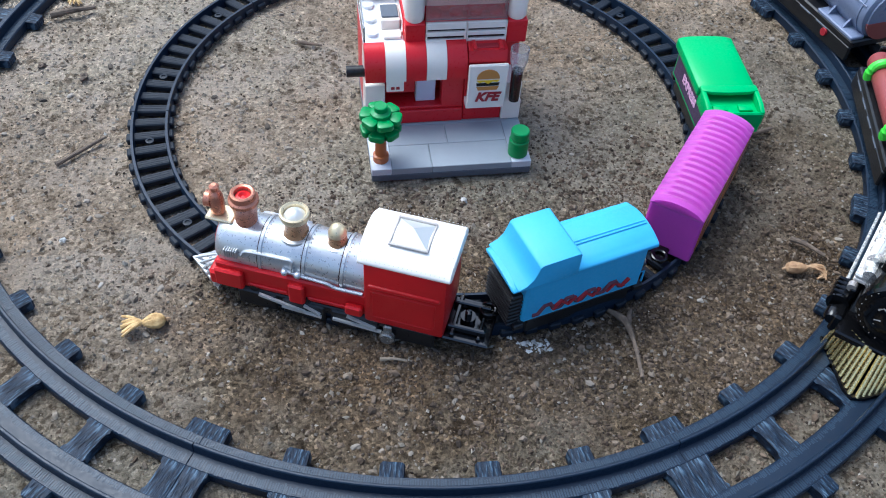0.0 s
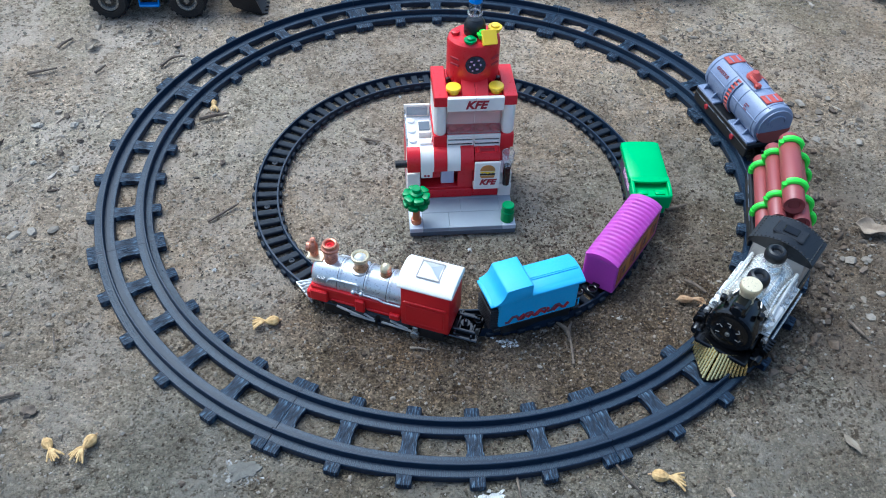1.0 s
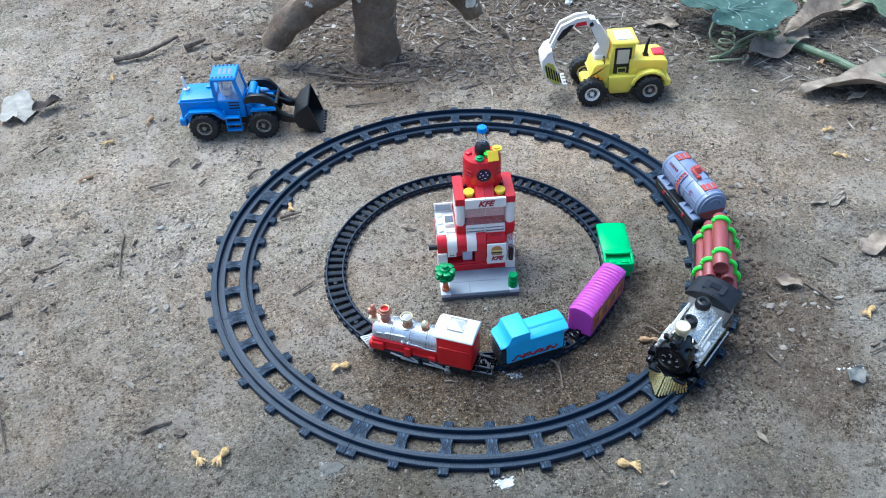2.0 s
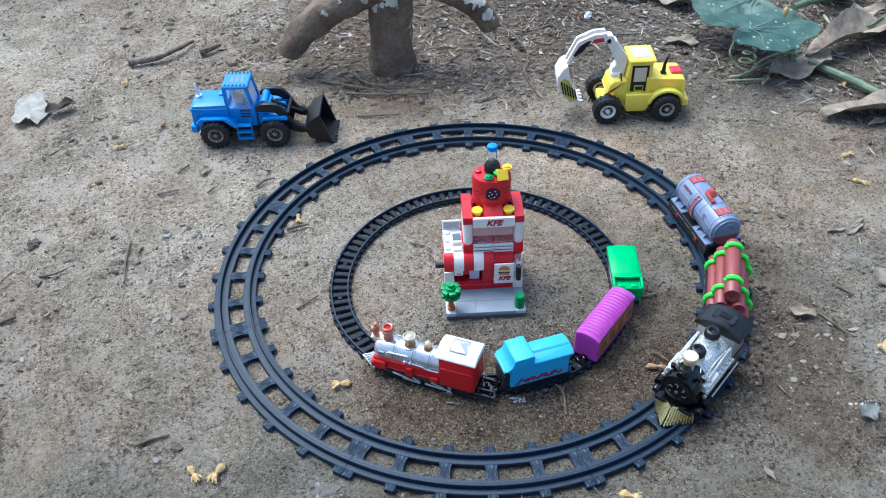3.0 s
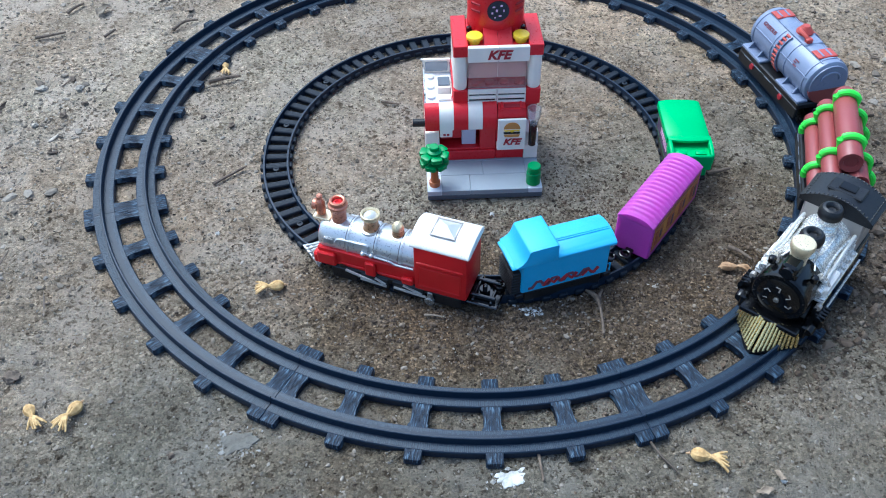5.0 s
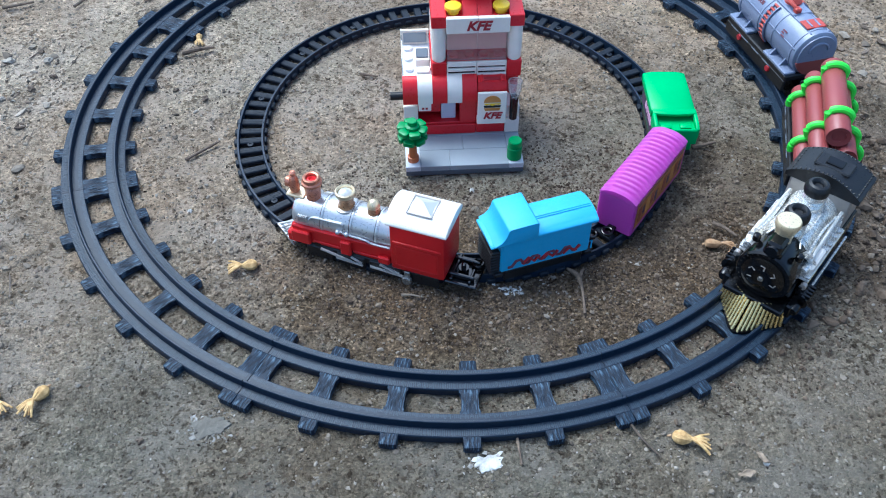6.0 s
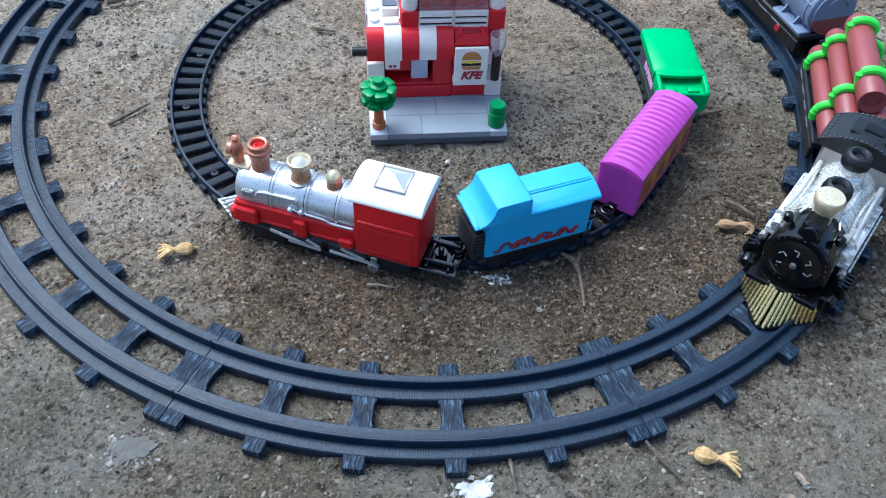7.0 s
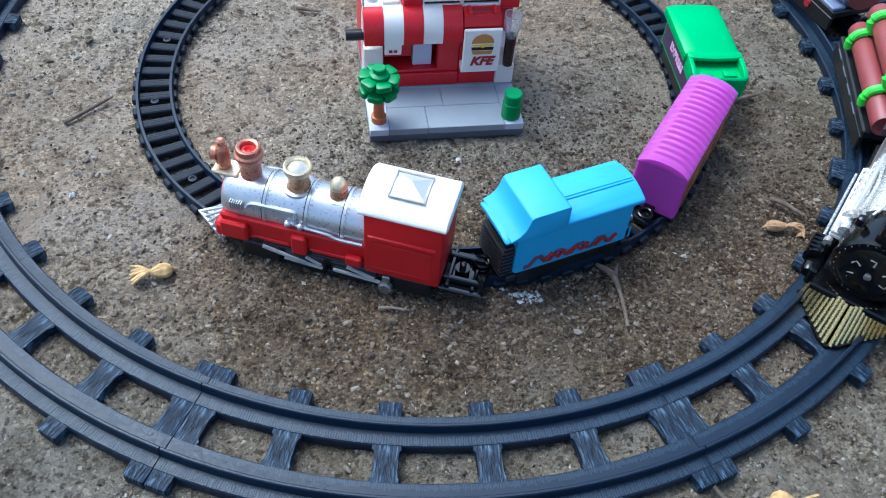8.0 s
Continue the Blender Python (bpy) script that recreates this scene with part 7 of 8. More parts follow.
dry_leaf(0.256, -0.060, 0.002, 0.006, 0.011, -25, 0.5, 50, DRY, "small brown dry leaf on the earth")
dry_leaf(0.111, -0.239, 0.001, 0.0015, 0.0038, 12, 0.4, 51, DRY, "small narrow brown dry leaf")
dry_leaf(0.119, -0.232, 0.001, 0.0013, 0.0028, 120, 0.4, 52, DRY, "small narrow brown dry leaf")
dry_leaf(0.330, 0.292, 0.002, 0.003, 0.012, 60, 0.6, 43, PALE, "small narrow pale dry leaf")


dry_leaf(-0.438, 0.272, 0.004, 0.008, 0.016, 40, 0.8, 53, LITTERED, "small dark curled dry leaf beside a grey leaf")
solo("dry_leaf", blade(0.018, 0.029, 5, 0.22, 36, 30, 9), WEATHERED, "grey weathered dry leaf lying flat on the earth", "dry leaf", "fallen dry leaves", pose(-0.469, 0.268, 0.006, 4, -6, 100))


# ---- fallen blossoms ----
def blossom(x, y, rz, size, mat, label, seed):
    rnd = random.Random(seed)
    t = thing("fallen_blossom", label, "dried blossom", "fallen dried blossoms", Matrix.Translation((x, y, 0)) @ pose(0, 0, 0, 0, 0, rz) @ Matrix.Scale(size, 4))
    long = mat is RUST
    pod = [(0.0008, -0.0046), (0.0020, -0.0040), (0.0026, -0.0022), (0.0026, -0.0002), (0.0021, 0.0020), (0.0014, 0.0038)] if long else [(0.0008, -0.0042), (0.0020, -0.0034), (0.0029, -0.0016), (0.0028, 0.0002), (0.0020, 0.0020), (0.0012, 0.0034)]
    bud = revolve(B(), pod, 24, Matrix.Translation((0.0036, 0, 0.0024)) @ pose(0, 0, 0, 0, -90) @ Matrix.Diagonal((0.9, 1, 1, 1)))
    for v in bud.verts:
        v.co.z += 0.0003 * math.sin(v.co.y * 5200 + v.co.x * 900)
        v.co.y *= 1 + 0.12 * noise.noise(v.co * 500)
    part("bud", bud, mat, t)
    part("stalk", tube(B(), smooth_line([(0.0080, 0, 0.0022), (0.0088, 0.0003, 0.0019), (0.0096, 0.0003, 0.0015)], 3), [0.0007, 0.0006, 0.0006, 0.0005, 0.0005, 0.0004, 0.0003], 6), RUST, t)
    for k in range(8):
        a = (k - 3.5) * (0.07 if long else 0.17) + rnd.uniform(-0.06, 0.06)
        lg = rnd.uniform(0.0055, 0.0090)
        curl = rnd.choice((-1, 1)) * rnd.uniform(0.0012, 0.0030)
        px, py = -lg * math.cos(a), -lg * math.sin(a)
        pts = [(0.0012, 0.0003 * (k - 3.5), 0.0026), (px * 0.45, py * 0.45, 0.0036), (px, py, rnd.uniform(0.0012, 0.0032)), (px - 0.0006, py + curl, 0.0014), (px + 0.0016, py + curl * 1.5, 0.0008)]
        line = smooth_line((pts if k % 2 else pts[:4]) if long else pts[:3], 4)
        part("petal", tube(B(), line, [0.0008 - 0.0004 * q / len(line) for q in range(len(line))], 6), mat, t)
    return t


for a in ((-0.108, -0.1205, 10, 0.95, PETAL, "pale yellow dried blossom lying on the earth", 1), (0.0915, -0.2235, 162, 1.05, PETAL, "pale yellow dried blossom lying on the earth", 2),
          (0.130, -0.1125, 172, 0.9, RUST, "rusty brown dried blossom lying on the earth", 3), (-0.188, -0.196, 60, 1.0, PETAL, "pale yellow dried blossom lying on the earth", 4),
          (-0.204, -0.196, 125, 0.9, PETAL, "pale yellow dried blossom lying on the earth", 5), (0.415, 0.282, 40, 1.1, RUST, "rusty brown dried blossom lying on the earth", 6),
          (-0.322, 0.236, 70, 0.9, RUST, "rusty brown dried blossom lying on the earth", 7), (-0.365, 0.140, 30, 0.8, RUST, "rusty brown dried blossom lying on the earth", 8),
          (-0.161, 0.077, 100, 0.75, PETAL, "pale yellow dried blossom lying on the earth", 10), (-0.357, 0.200, 20, 0.75, PETAL, "pale yellow dried blossom lying on the earth", 11),
          (0.369, 0.150, 200, 0.9, PETAL, "pale yellow dried blossom lying on the earth", 12), (0.365, 0.107, 150, 0.85, PETAL, "pale yellow dried blossom lying on the earth", 13), (0.308, -0.097, 40, 0.9, PETAL, "pale yellow dried blossom lying on the earth", 14),
          (-0.382, 0.330, 100, 0.8, PETAL, "pale yellow dried blossom lying on the earth", 9)):
    blossom(*a)


# ---- sticks and twigs ----
def stick(pts, r, label, mat=None, name="twig"):
    line = smooth_line(pts, 6)
    n = len(line)
    rnd = random.Random(int(abs(pts[0][0]) * 9999))
    bm = tube(B(), line, [r * (1 - 0.45 * k / n) * rnd.uniform(0.85, 1.15) for k in range(n)], 8)
    return solo(name, bm, mat or TWIG, label, "twig", "fallen twigs")


for pts, r in (([(-0.388, 0.367, 0.004), (-0.358, 0.375, 0.005), (-0.338, 0.392, 0.006), (-0.322, 0.414, 0.005)], 0.0036), ([(-0.309, 0.386, 0.005), (-0.298, 0.392, 0.006), (-0.288, 0.403, 0.005)], 0.0045)):
    stick(pts, r, "dark bent stick lying on the earth", name="stick")
TWIG_LABEL = "thin grey-brown twig lying on the earth"
stick([(0.13, -0.0975, 0.002), (0.1345, -0.101, 0.0025), (0.14, -0.107, 0.002)], 0.0012, TWIG_LABEL)
stick([(-0.372, -0.127, 0.001), (-0.356, -0.15, 0.002), (-0.342, -0.181, 0.001)], 0.0011, TWIG_LABEL)
stick([(-0.25, -0.17, 0.001), (-0.238, -0.165, 0.002), (-0.228, -0.162, 0.001)], 0.0012, TWIG_LABEL)
stick([(0.019, -0.219, 0.001), (0.02, -0.232, 0.001)], 0.0007, TWIG_LABEL)
stick([(-0.16, 0.318, 0.002), (-0.12, 0.3, 0.004), (-0.08, 0.288, 0.003)], 0.0016, TWIG_LABEL)
stick([(-0.125, 0.33, 0.003), (-0.105, 0.305, 0.004), (-0.06, 0.3, 0.003)], 0.0014, TWIG_LABEL)
stick([(-0.13, 0.29, 0.002), (-0.09, 0.284, 0.003), (-0.04, 0.286, 0.002)], 0.0015, TWIG_LABEL)
stick([(0.06, 0.4, 0.01), (0.075, 0.36, 0.006), (0.068, 0.32, 0.003), (0.08, 0.27, 0.002)], 0.0012, TWIG_LABEL)
stick([(-0.17, 0.33, 0.002), (-0.15, 0.352, 0.004)], 0.0014, TWIG_LABEL)
stick([(-0.3, 0.12, 0.001), (-0.28, 0.125, 0.002)], 0.0013, TWIG_LABEL)
stick([(-0.115, 0.245, 0.001), (-0.07, 0.246, 0.002)], 0.0011, TWIG_LABEL)
stick([(-0.15, -0.039, 0.001), (-0.133, -0.024, 0.0015)], 0.001, TWIG_LABEL)
stick([(-0.056, 0.038, 0.001), (-0.045, 0.035, 0.001)], 0.0009, TWIG_LABEL)
stick([(0.27, -0.06, 0.001), (0.285, -0.085, 0.002)], 0.0013, TWIG_LABEL)
stick([(-0.287, 0.153, 0.001), (-0.283, 0.159, 0.002), (-0.279, 0.166, 0.001)], 0.0013, TWIG_LABEL)
stick([(-0.206, 0.128, 0.001), (-0.199, 0.135, 0.003), (-0.19, 0.139, 0.002)], 0.0014, TWIG_LABEL)
stick([(-0.252, 0.12, 0.001), (-0.246, 0.128, 0.002)], 0.0011, TWIG_LABEL)
stick([(-0.248, -0.167, 0.001), (-0.23, -0.163, 0.002)], 0.0016, TWIG_LABEL)
stick([(-0.309, 0.052, 0.001), (-0.306, 0.025, 0.002), (-0.301, -0.002, 0.001)], 0.0011, TWIG_LABEL)
stick([(-0.377, 0.009, 0.001), (-0.364, 0.011, 0.002), (-0.355, 0.019, 0.001)], 0.0012, TWIG_LABEL)
stick([(-0.394, -0.046, 0.001), (-0.38, -0.04, 0.002)], 0.0018, TWIG_LABEL)
stick([(0.295, -0.03, 0.001), (0.305, -0.042, 0.002)], 0.0013, TWIG_LABEL)
stick([(0.322, -0.073, 0.001), (0.345, -0.074, 0.002)], 0.0014, TWIG_LABEL)
stick([(0.133, -0.037, 0.001), (0.14, -0.036, 0.002), (0.147, -0.033, 0.001)], 0.0013, TWIG_LABEL)
stick([(0.292, -0.138, 0.001), (0.315, -0.13, 0.002)], 0.001, TWIG_LABEL)
stick([(-0.169, 0.062, 0.002), (-0.16, 0.064, 0.003), (-0.15, 0.068, 0.002)], 0.0017, TWIG_LABEL)
stick([(0.215, -0.13, 0.001), (0.222, -0.145, 0.001)], 0.001, TWIG_LABEL)

bm = tube(B(), smooth_line([(0.0515, -0.1260, 0.0015), (0.0545, -0.1295, 0.0022), (0.0563, -0.1335, 0.0026), (0.0570, -0.1420, 0.0018), (0.0566, -0.1540, 0.0008)], 5), [0.0007 + 0.0006 * math.sin(math.pi * min(1, k / 14)) for k in range(21)], 8)
tube(bm, smooth_line([(0.0597, -0.1262, 0.0012), (0.0580, -0.1295, 0.0022), (0.0564, -0.1345, 0.0024)], 5), [0.0006 + 0.00005 * k for k in range(11)], 8)
solo("twig", bm, TWIG, "forked grey-brown twig lying on the earth", "twig", "fallen twigs")

# thin dark bar stands in for a crack at the track joint
stick([(0.0675, -0.2155, 0.0025), (0.0715, -0.2220, 0.0012), (0.0765, -0.2290, 0.001)], 0.0007, "thin dark crack running out from the railway", LITTERED)
stick([(-0.0298, -0.1402, 0.001), (-0.0250, -0.1407, 0.0015), (-0.0208, -0.1415, 0.001)], 0.0007, "short bleached straw lying on the earth", PALE)

# ---- plaster crumbs and crumpled film ----
def crumb(x, y, r, seed, mat=LIME, squash=0.45, name="plaster_lump", label="lump of white plaster lying on the earth", cat="plaster lump"):
    bm = ball(B(), (0, 0, 0), r, 3, (1, 0.75, squash))
    for v in bm.verts:
        v.co *= 1 + 0.55 * noise.noise(v.co / r * 1.9 + Vector((seed, 0, 0))) + 0.32 * noise.noise(v.co / r * 5 + Vector((0, seed, 0)))
    solo(name, bm, mat, label, cat, m=pose(x, y, r * squash * 0.25, 0, 0, seed * 47))


for x, y, r, sd in ((0.0078, -0.0676, 0.0015, 6), (0.0150, -0.1340, 0.0009, 7), (0.0280, -0.1400, 0.0008, 8), (-0.1410, -0.0790, 0.0014, 9), (-0.0310, 0.0860, 0.0012, 10), (0.1205, -0.2340, 0.0012, 11), (0.284, 0.425, 0.005, 12), (0.158, 0.455, 0.007, 13)):
    crumb(x, y, r, sd, squash=0.7)
solo("plastic_scrap", crisp(0.0068, 0.0085, 0.3, 61), FILM, "crumpled scrap of cloudy plastic film on the earth", "plastic scrap", m=pose(0.2720, -0.1600, 0.002, 0, 0, 40))


def crust(x, y, rx, ry, rz, seed, mat, label):
    """A thin flaking skin with a ragged rim and a few holes."""
    n, bm = 34, B()
    ring = []
    for k in range(n * 2):
        a = math.pi * k / n
        q = 1 + 0.55 * noise.noise(Vector((1.7 * math.cos(a), 1.7 * math.sin(a), seed))) + 0.3 * noise.noise(Vector((6 * math.cos(a), 6 * math.sin(a), seed + 3)))
        ring.append((rx * q * math.cos(a), ry * q * math.sin(a)))
    mid = bm.verts.new((0, 0, 0.0011))
    rows = []
    for f, z in ((0.35, 0.0007), (0.7, 0.0005), (0.94, 0.0003), (1.0, -0.0010)):
        rows.append([bm.verts.new((px * f, py * f, z + 0.0005 * noise.noise(Vector((px * f * 400, py * f * 400, seed))))) for px, py in ring])
    for k in range(n * 2):
        bm.faces.new((mid, rows[0][k], rows[0][(k + 1) % (n * 2)]))
        for p, q in zip(rows, rows[1:]):
            bm.faces.new((p[k], q[k], q[(k + 1) % (n * 2)], p[(k + 1) % (n * 2)]))
    solo("plaster_patch", bm, mat, label, "plaster patch", m=pose(x, y, ground_height(x, y), 0, 0, rz))


crust(0.0066, -0.2285, 0.0070, 0.0046, 20, 3.1, LIME, "flaking patch of white plaster on the earth")
crust(-0.1120, -0.2100, 0.0085, 0.0048, 10, 8.4, ASHEN, "thin grey smear of plaster on the earth")
for x, y, r, sd, mat in ((-0.4550, 0.2800, 0.0070, 17, TWIG), (-0.2550, 0.0300, 0.0036, 18, TWIG), (-0.2450, 0.0420, 0.0028, 19, TWIG), (-0.1670, 0.0260, 0.0024, 20, TWIG), (-0.1480, 0.0170, 0.0030, 21, TWIG), (-0.2600, 0.0690, 0.0034, 22, TWIG),
                         (-0.2210, -0.1730, 0.0055, 23, TWIG), (-0.3960, 0.0520, 0.0080, 24, TWIG), (-0.3820, -0.0920, 0.0070, 25, TWIG), (-0.3130, 0.0130, 0.0045, 26, TWIG), (-0.1390, -0.2160, 0.0022, 27, TWIG), (0.2320, -0.0270, 0.0045, 28, TWIG), (0.2180, -0.0930, 0.0040, 29, TWIG)):
    crumb(x, y, r * 0.72, sd, mat, 0.6, "soil_clod", "dark clod of earth lying on the ground", "clod")
for x, y, r, sd in ((-0.2770, 0.0590, 0.0042, 31), (-0.2530, 0.0590, 0.0040, 32), (-0.2330, -0.1830, 0.0030, 33), (0.0830, -0.2350, 0.0013, 34), (-0.2700, 0.0200, 0.0030, 35)):
    crumb(x, y, r * 0.75, sd, STONE, 0.55, "pebble", "pale grey-brown pebble on the earth", "pebble")


# ---- grit, crumbs of earth and leaf litter ----
def scatter(name, count, region, sizes, flat, mat, label, seed, keep=None, flake=False, lumpy=False, power=3.0, slim=(0.8, 2.6)):
    """Thousands of small uneven stones, or thin curled flakes, in one mesh."""
    rnd = np.random.default_rng(seed)
    x0, x1, y0, y1 = region
    if flake:
        ang = np.arange(6) * np.pi / 3
        shape = np.concatenate([np.stack([np.cos(ang), np.sin(ang), np.full(6, h)], 1) for h in (-0.5, 0.5)])
        tri = np.array([(0, 2, 1), (0, 3, 2), (0, 4, 3), (0, 5, 4), (6, 7, 8), (6, 8, 9), (6, 9, 10), (6, 10, 11)] + [q for k in range(6) for q in ((k, (k + 1) % 6, 6 + (k + 1) % 6), (k, 6 + (k + 1) % 6, 6 + k))])
    else:
        shape = np.array([(1, 0, 0), (-1, 0, 0), (0, 1, 0), (0, -1, 0), (0, 0, 1), (0, 0, -1)], float)
        tri = np.array([(0, 2, 4), (2, 1, 4), (1, 3, 4), (3, 0, 4), (2, 0, 5), (1, 2, 5), (3, 1, 5), (0, 3, 5)])
    if lumpy:
        g = (1 + 5 ** 0.5) / 2
        shape = np.array([(-1, g, 0), (1, g, 0), (-1, -g, 0), (1, -g, 0), (0, -1, g), (0, 1, g), (0, -1, -g), (0, 1, -g), (g, 0, -1), (g, 0, 1), (-g, 0, -1), (-g, 0, 1)], float) / 1.9
        tri = np.array([(0, 11, 5), (0, 5, 1), (0, 1, 7), (0, 7, 10), (0, 10, 11), (1, 5, 9), (5, 11, 4), (11, 10, 2), (10, 7, 6), (7, 1, 8), (3, 9, 4), (3, 4, 2), (3, 2, 6), (3, 6, 8), (3, 8, 9), (4, 9, 5), (2, 4, 11), (6, 2, 10), (8, 6, 7), (9, 8, 1)])
    px, py = rnd.uniform(x0, x1, count * 2), rnd.uniform(y0, y1, count * 2)
    ok = np.ones(count * 2, bool) if keep is None else keep(px, py, rnd)
    px, py = px[ok][:count], py[ok][:count]
    n = len(px)
    r = sizes[0] * (sizes[1] / sizes[0]) ** (rnd.random(n) ** power)
    if flake:
        v = np.repeat(shape[None], n, 0)
        rad = 1 + 0.75 * (rnd.random((n, 6)) - 0.5)
        v[..., :2] *= np.concatenate([rad, rad], 1)[..., None]
        v[..., 2] += 2.2 * (rnd.random((n, 1)) * v[..., 0] ** 2 + 0.8 * (rnd.random((n, 1)) - 0.5) * v[..., 1]) + 0.5
        long = rnd.uniform(*slim, n)
        v *= (r[:, None] * np.stack([long ** 0.7, 0.9 / long ** 0.5, np.full(n, flat)], 1))[:, None, :]
    else:
        v = shape[None] * (1 + 0.7 * (rnd.random((n, len(shape), 1)) - 0.5))
        v = v * (r[:, None] * np.stack([rnd.uniform(0.8, 1.5, n), rnd.uniform(0.6, 1.1, n), rnd.uniform(flat * 0.6, flat * 1.4, n)], 1))[:, None, :]
    a = rnd.uniform(0, 2 * np.pi, n)
    c, s = np.cos(a)[:, None], np.sin(a)[:, None]
    x = v[..., 0] * c - v[..., 1] * s + px[:, None]
    y = v[..., 0] * s + v[..., 1] * c + py[:, None]
    base = np.array([ground_height(p, q) for p, q in zip(px, py)])
    z = v[..., 2] + (base + r * flat * 0.35)[:, None]
    verts = np.stack([x, y, z], -1).reshape(-1, 3)
    faces = (tri[None] + len(shape) * np.arange(n)[:, None, None]).reshape(-1, 3)
    me = bpy.data.meshes.new(name)
    me.from_pydata(verts.tolist(), [], faces.tolist())
    me.materials.append(mat)
    tagged(new(name, me), label, "grit" if "litter" not in name else "leaf litter", kind="stuff")


GRIT = grains("mixed_grit", [(0.0, (0.08, 0.066, 0.05)), (0.2, (0.17, 0.148, 0.118)), (0.7, (0.25, 0.222, 0.18)), (0.97, (0.32, 0.29, 0.243)), (1.0, (0.46, 0.435, 0.39))])
CLOD = grains("earth_crumbs", [(0.0, (0.06, 0.048, 0.036)), (0.25, (0.14, 0.115, 0.088)), (0.7, (0.225, 0.193, 0.153)), (0.985, (0.275, 0.243, 0.2)), (1.0, (0.36, 0.33, 0.285))])
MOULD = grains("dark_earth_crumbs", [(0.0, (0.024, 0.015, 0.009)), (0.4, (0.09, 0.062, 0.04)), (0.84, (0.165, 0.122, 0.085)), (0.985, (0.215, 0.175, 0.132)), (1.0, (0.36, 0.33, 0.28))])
LITTER = grains("leaf_litter", [(0.0, (0.045, 0.03, 0.02)), (0.5, (0.12, 0.088, 0.062)), (0.85, (0.24, 0.19, 0.145)), (1.0, (0.44, 0.39, 0.32))], 0.8)


def off_things(px, py, rnd):
    """Not under the restaurant or on the track beds."""
    r = np.hypot(px, py)
    q = np.hypot(px - RING.x, py - RING.y) + np.array([ring_pull(math.degrees(math.atan2(y - RING.y, x - RING.x))) for x, y in zip(px, py)])
    return ~((px > -0.03) & (px < 0.039) & (py > -0.058) & (py < 0.012)) & ~((r > 0.1862) & (r < 0.1975)) & ~((r > 0.2087) & (r < 0.221)) & ~((q > 0.1085) & (q < 0.1255) & (rnd.random(len(px)) < 0.8))


def in_ring(px, py, rnd):
    q = ((px - 0.06) / 0.16) ** 2 + ((py + 0.115) / 0.085) ** 2
    return off_things(px, py, rnd) & (rnd.random(len(px)) < np.clip(1.3 - q, 0.06, 1))


def by_stump(px, py, rnd):
    q = ((px - 0.05) / 0.34) ** 2 + ((py - 0.42) / 0.15) ** 2
    v = ((px - 0.46) / 0.2) ** 2 + ((py - 0.40) / 0.2) ** 2
    return (rnd.random(len(px)) < np.clip(np.maximum(1.35 - q, 1.1 - v), 0.025, 1)) & (py > 0.21)


def in_yard(px, py, rnd):
    """Dense near the railway, thinner farther off."""
    r = np.hypot(px, py + 0.05)
    loose = ((px - 0.06) / 0.16) ** 2 + ((py + 0.115) / 0.08) ** 2 < 1
    return off_things(px, py, rnd) & (rnd.random(len(px)) < np.clip(1.25 - r / 0.5, 0.18, 1) * np.where(loose, 0.4, 1))


def in_patches(px, py, rnd):
    """Crumbs gather in patches."""
    p = np.array([noise.noise(Vector((x * 16, y * 16, 2.2))) + 0.6 * noise.noise(Vector((x * 55, y * 55, 7.1))) for x, y in zip(px, py)])
    return off_things(px, py, rnd) & (rnd.random(len(px)) < np.clip(0.3 + 1.3 * p, 0.05, 1))


scatter("grit", 62000, (-0.6, 0.62, -0.36, 0.7), (0.0003, 0.0010), 0.75, GRIT, "loose grit and tiny stones on the earth", 11, in_yard, power=2.2)
scatter("earth_crumbs", 58000, (-0.18, 0.34, -0.24, 0.14), (0.0003, 0.00085), 0.85, MOULD, "loose dark brown crumbs of earth", 12, in_ring, power=1.7)
scatter("earth_crumbs", 27000, (-0.6, 0.62, -0.32, 0.6), (0.0004, 0.0014), 0.6, CLOD, "loose brown crumbs of earth", 13, in_patches, lumpy=True, power=2.6)
scatter("earth_crumbs", 2200, (-0.14, 0.30, -0.22, 0.0), (0.0006, 0.0013), 0.9, MOULD, "loose dark brown clods of earth", 17, in_ring, lumpy=True, power=2.0)


def outer_yard(px, py, rnd):
    p = np.array([noise.noise(Vector((x * 11, y * 11, 5.2))) for x, y in zip(px, py)])
    return (np.hypot(px, py) > 0.238) & (py > -0.13) & (rnd.random(len(px)) < np.clip(0.4 + 1.2 * p, 0.05, 1))


scatter("earth_crumbs", 5200, (-0.6, 0.62, -0.3, 0.7), (0.0009, 0.0036), 0.5, CLOD, "dark crumbs of earth and bark", 15, outer_yard, lumpy=True, power=2.0)


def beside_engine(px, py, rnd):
    """Dark crumbs strewn along the outer side of the ring."""
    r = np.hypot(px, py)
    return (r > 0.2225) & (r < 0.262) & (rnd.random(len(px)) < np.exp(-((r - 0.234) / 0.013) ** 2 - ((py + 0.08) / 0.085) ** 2))


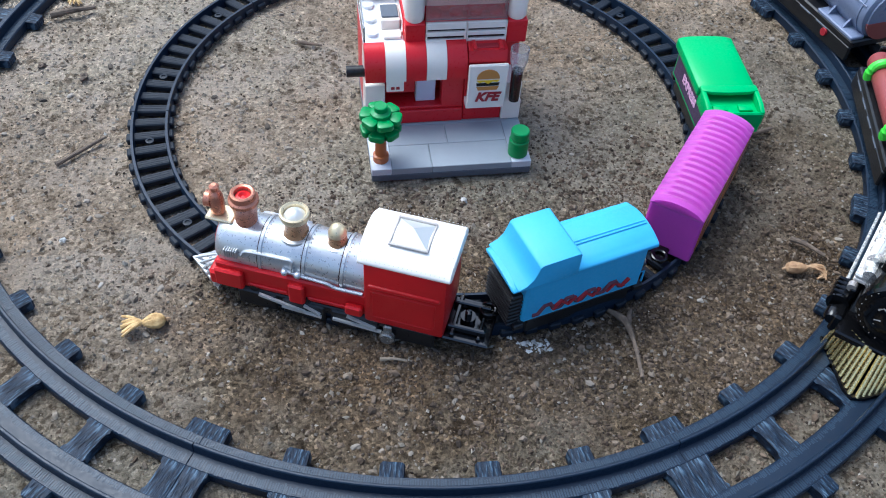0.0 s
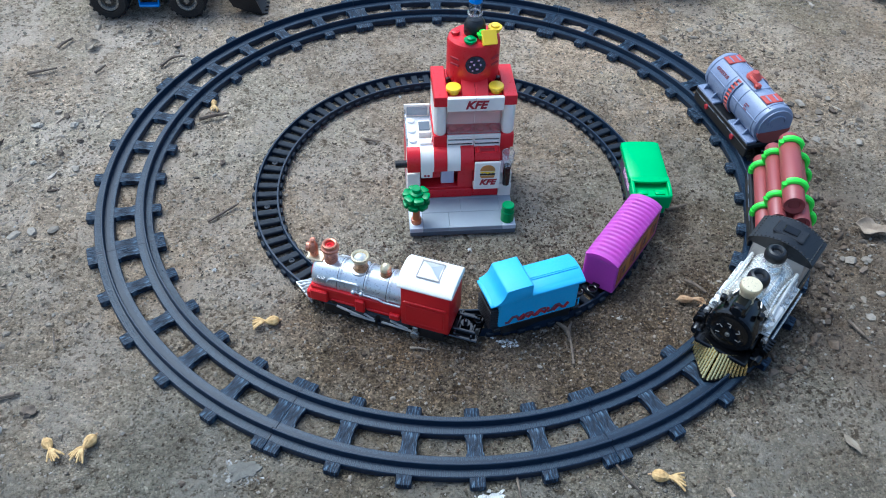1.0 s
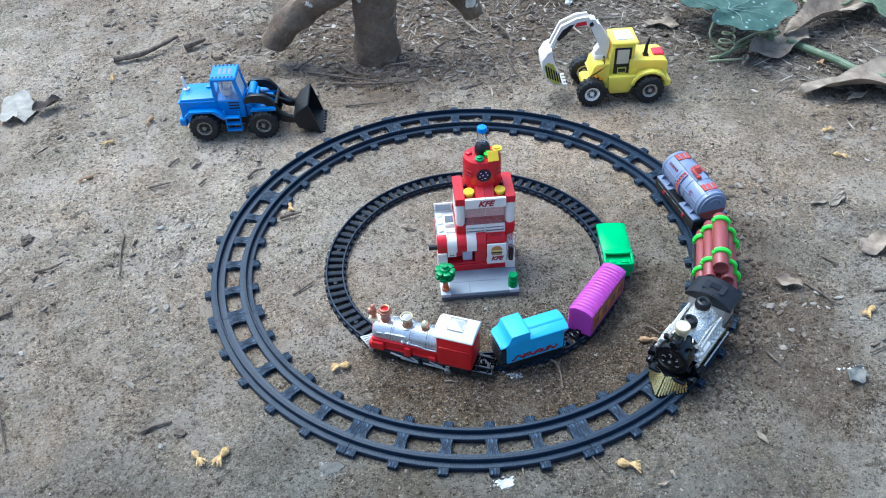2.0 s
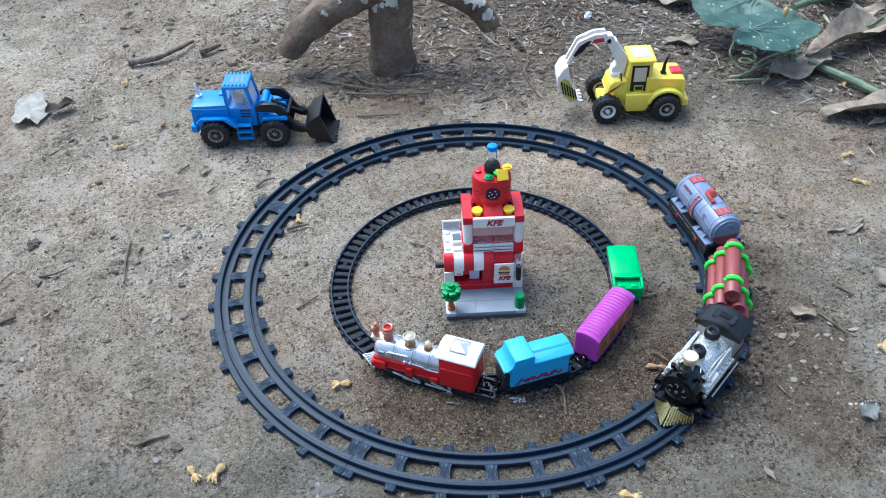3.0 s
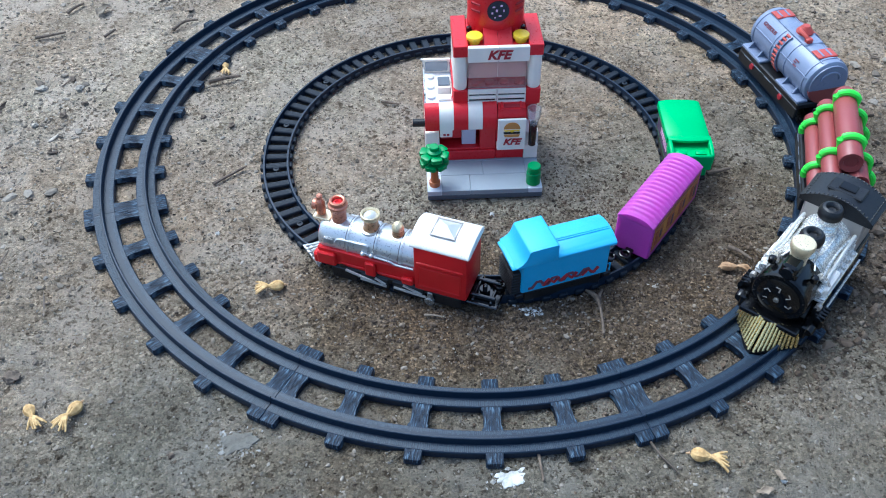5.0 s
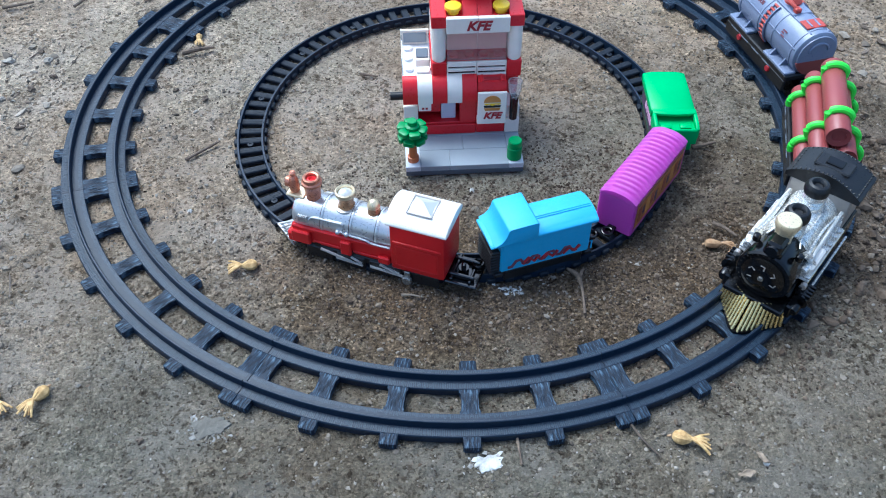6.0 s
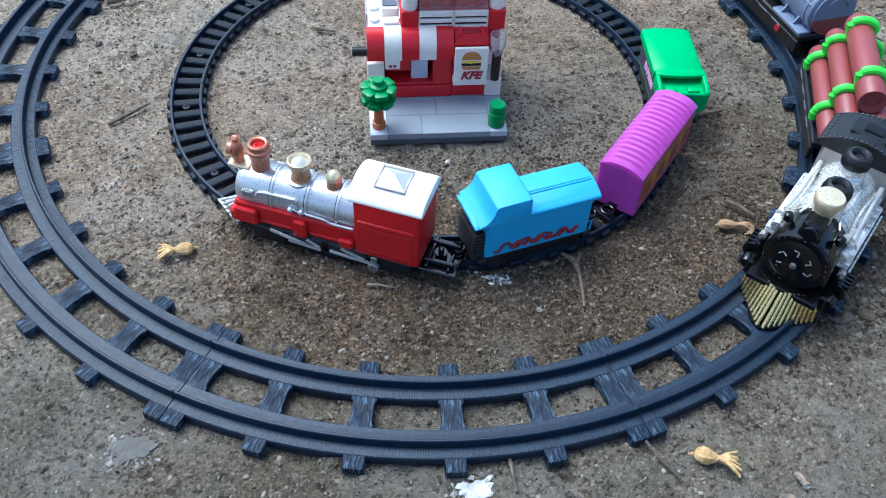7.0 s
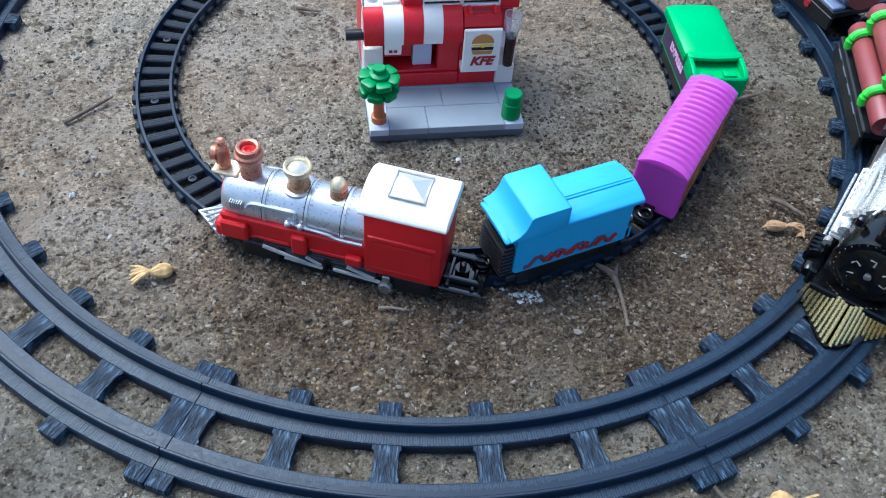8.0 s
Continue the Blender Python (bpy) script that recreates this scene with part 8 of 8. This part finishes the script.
scatter("earth_crumbs", 1500, (0.14, 0.27, -0.22, 0.06), (0.0007, 0.0030), 0.7, MOULD, "dark crumbs of earth beside the railway", 25, beside_engine, lumpy=True, power=2.0)


scatter("leaf_litter", 2600, (-0.6, 0.62, -0.3, 0.5), (0.0008, 0.0027), 0.3, LITTER, "scattered scraps of dry leaf and twig", 16, outer_yard, True)
scatter("leaf_litter", 17000, (-0.45, 0.65, 0.2, 0.8), (0.0007, 0.0034), 0.28, LITTER, "brown leaf litter and bark chips", 14, by_stump, True)
STRAW = grains("dry_straw", [(0.0, (0.1, 0.075, 0.055)), (0.5, (0.24, 0.19, 0.145)), (1.0, (0.46, 0.4, 0.32))], 0.8)
scatter("leaf_litter", 3600, (-0.45, 0.65, 0.2, 0.8), (0.0012, 0.0030), 0.22, STRAW, "thin dry stalks and needles lying in litter", 18, by_stump, True, slim=(5.0, 16.0))
scatter("leaf_litter", 700, (-0.6, 0.62, -0.2, 0.5), (0.0009, 0.0020), 0.22, STRAW, "scattered dry stalks on the earth", 19, outer_yard, True, slim=(5.0, 14.0))
GREYED = grains("greyed_plaster", [(0.0, (0.16, 0.15, 0.13)), (0.7, (0.24, 0.23, 0.21)), (1.0, (0.36, 0.35, 0.33))])
CHALK = grains("plaster_crumbs", [(0.0, (0.26, 0.25, 0.225)), (0.5, (0.48, 0.47, 0.435)), (1.0, (0.74, 0.73, 0.69))])
for x, y, rx, ry, n, sd in ((0.0062, -0.2290, 0.010, 0.0065, 70, 21), (0.0235, -0.1380, 0.0075, 0.0032, 90, 22), (0.2720, -0.150, 0.02, 0.01, 60, 23), (-0.1120, -0.2100, 0.0125, 0.0085, 260, 24)):
    def heap(px, py, rnd, cx=x, cy=y, a=rx, b=ry):
        return rnd.random(len(px)) < np.exp(-2.6 * (((px - cx) / a) ** 2 + ((py - cy) / b) ** 2))
    thin = sd == 24
    scatter("plaster_crumbs", n, (x - rx, x + rx, y - ry, y + ry), (0.0004, 0.0013) if thin or sd == 22 else (0.0005, 0.0019), 0.2 if thin else 0.6, GREYED if thin else CHALK, "spilt crumbs of white plaster", sd, heap)
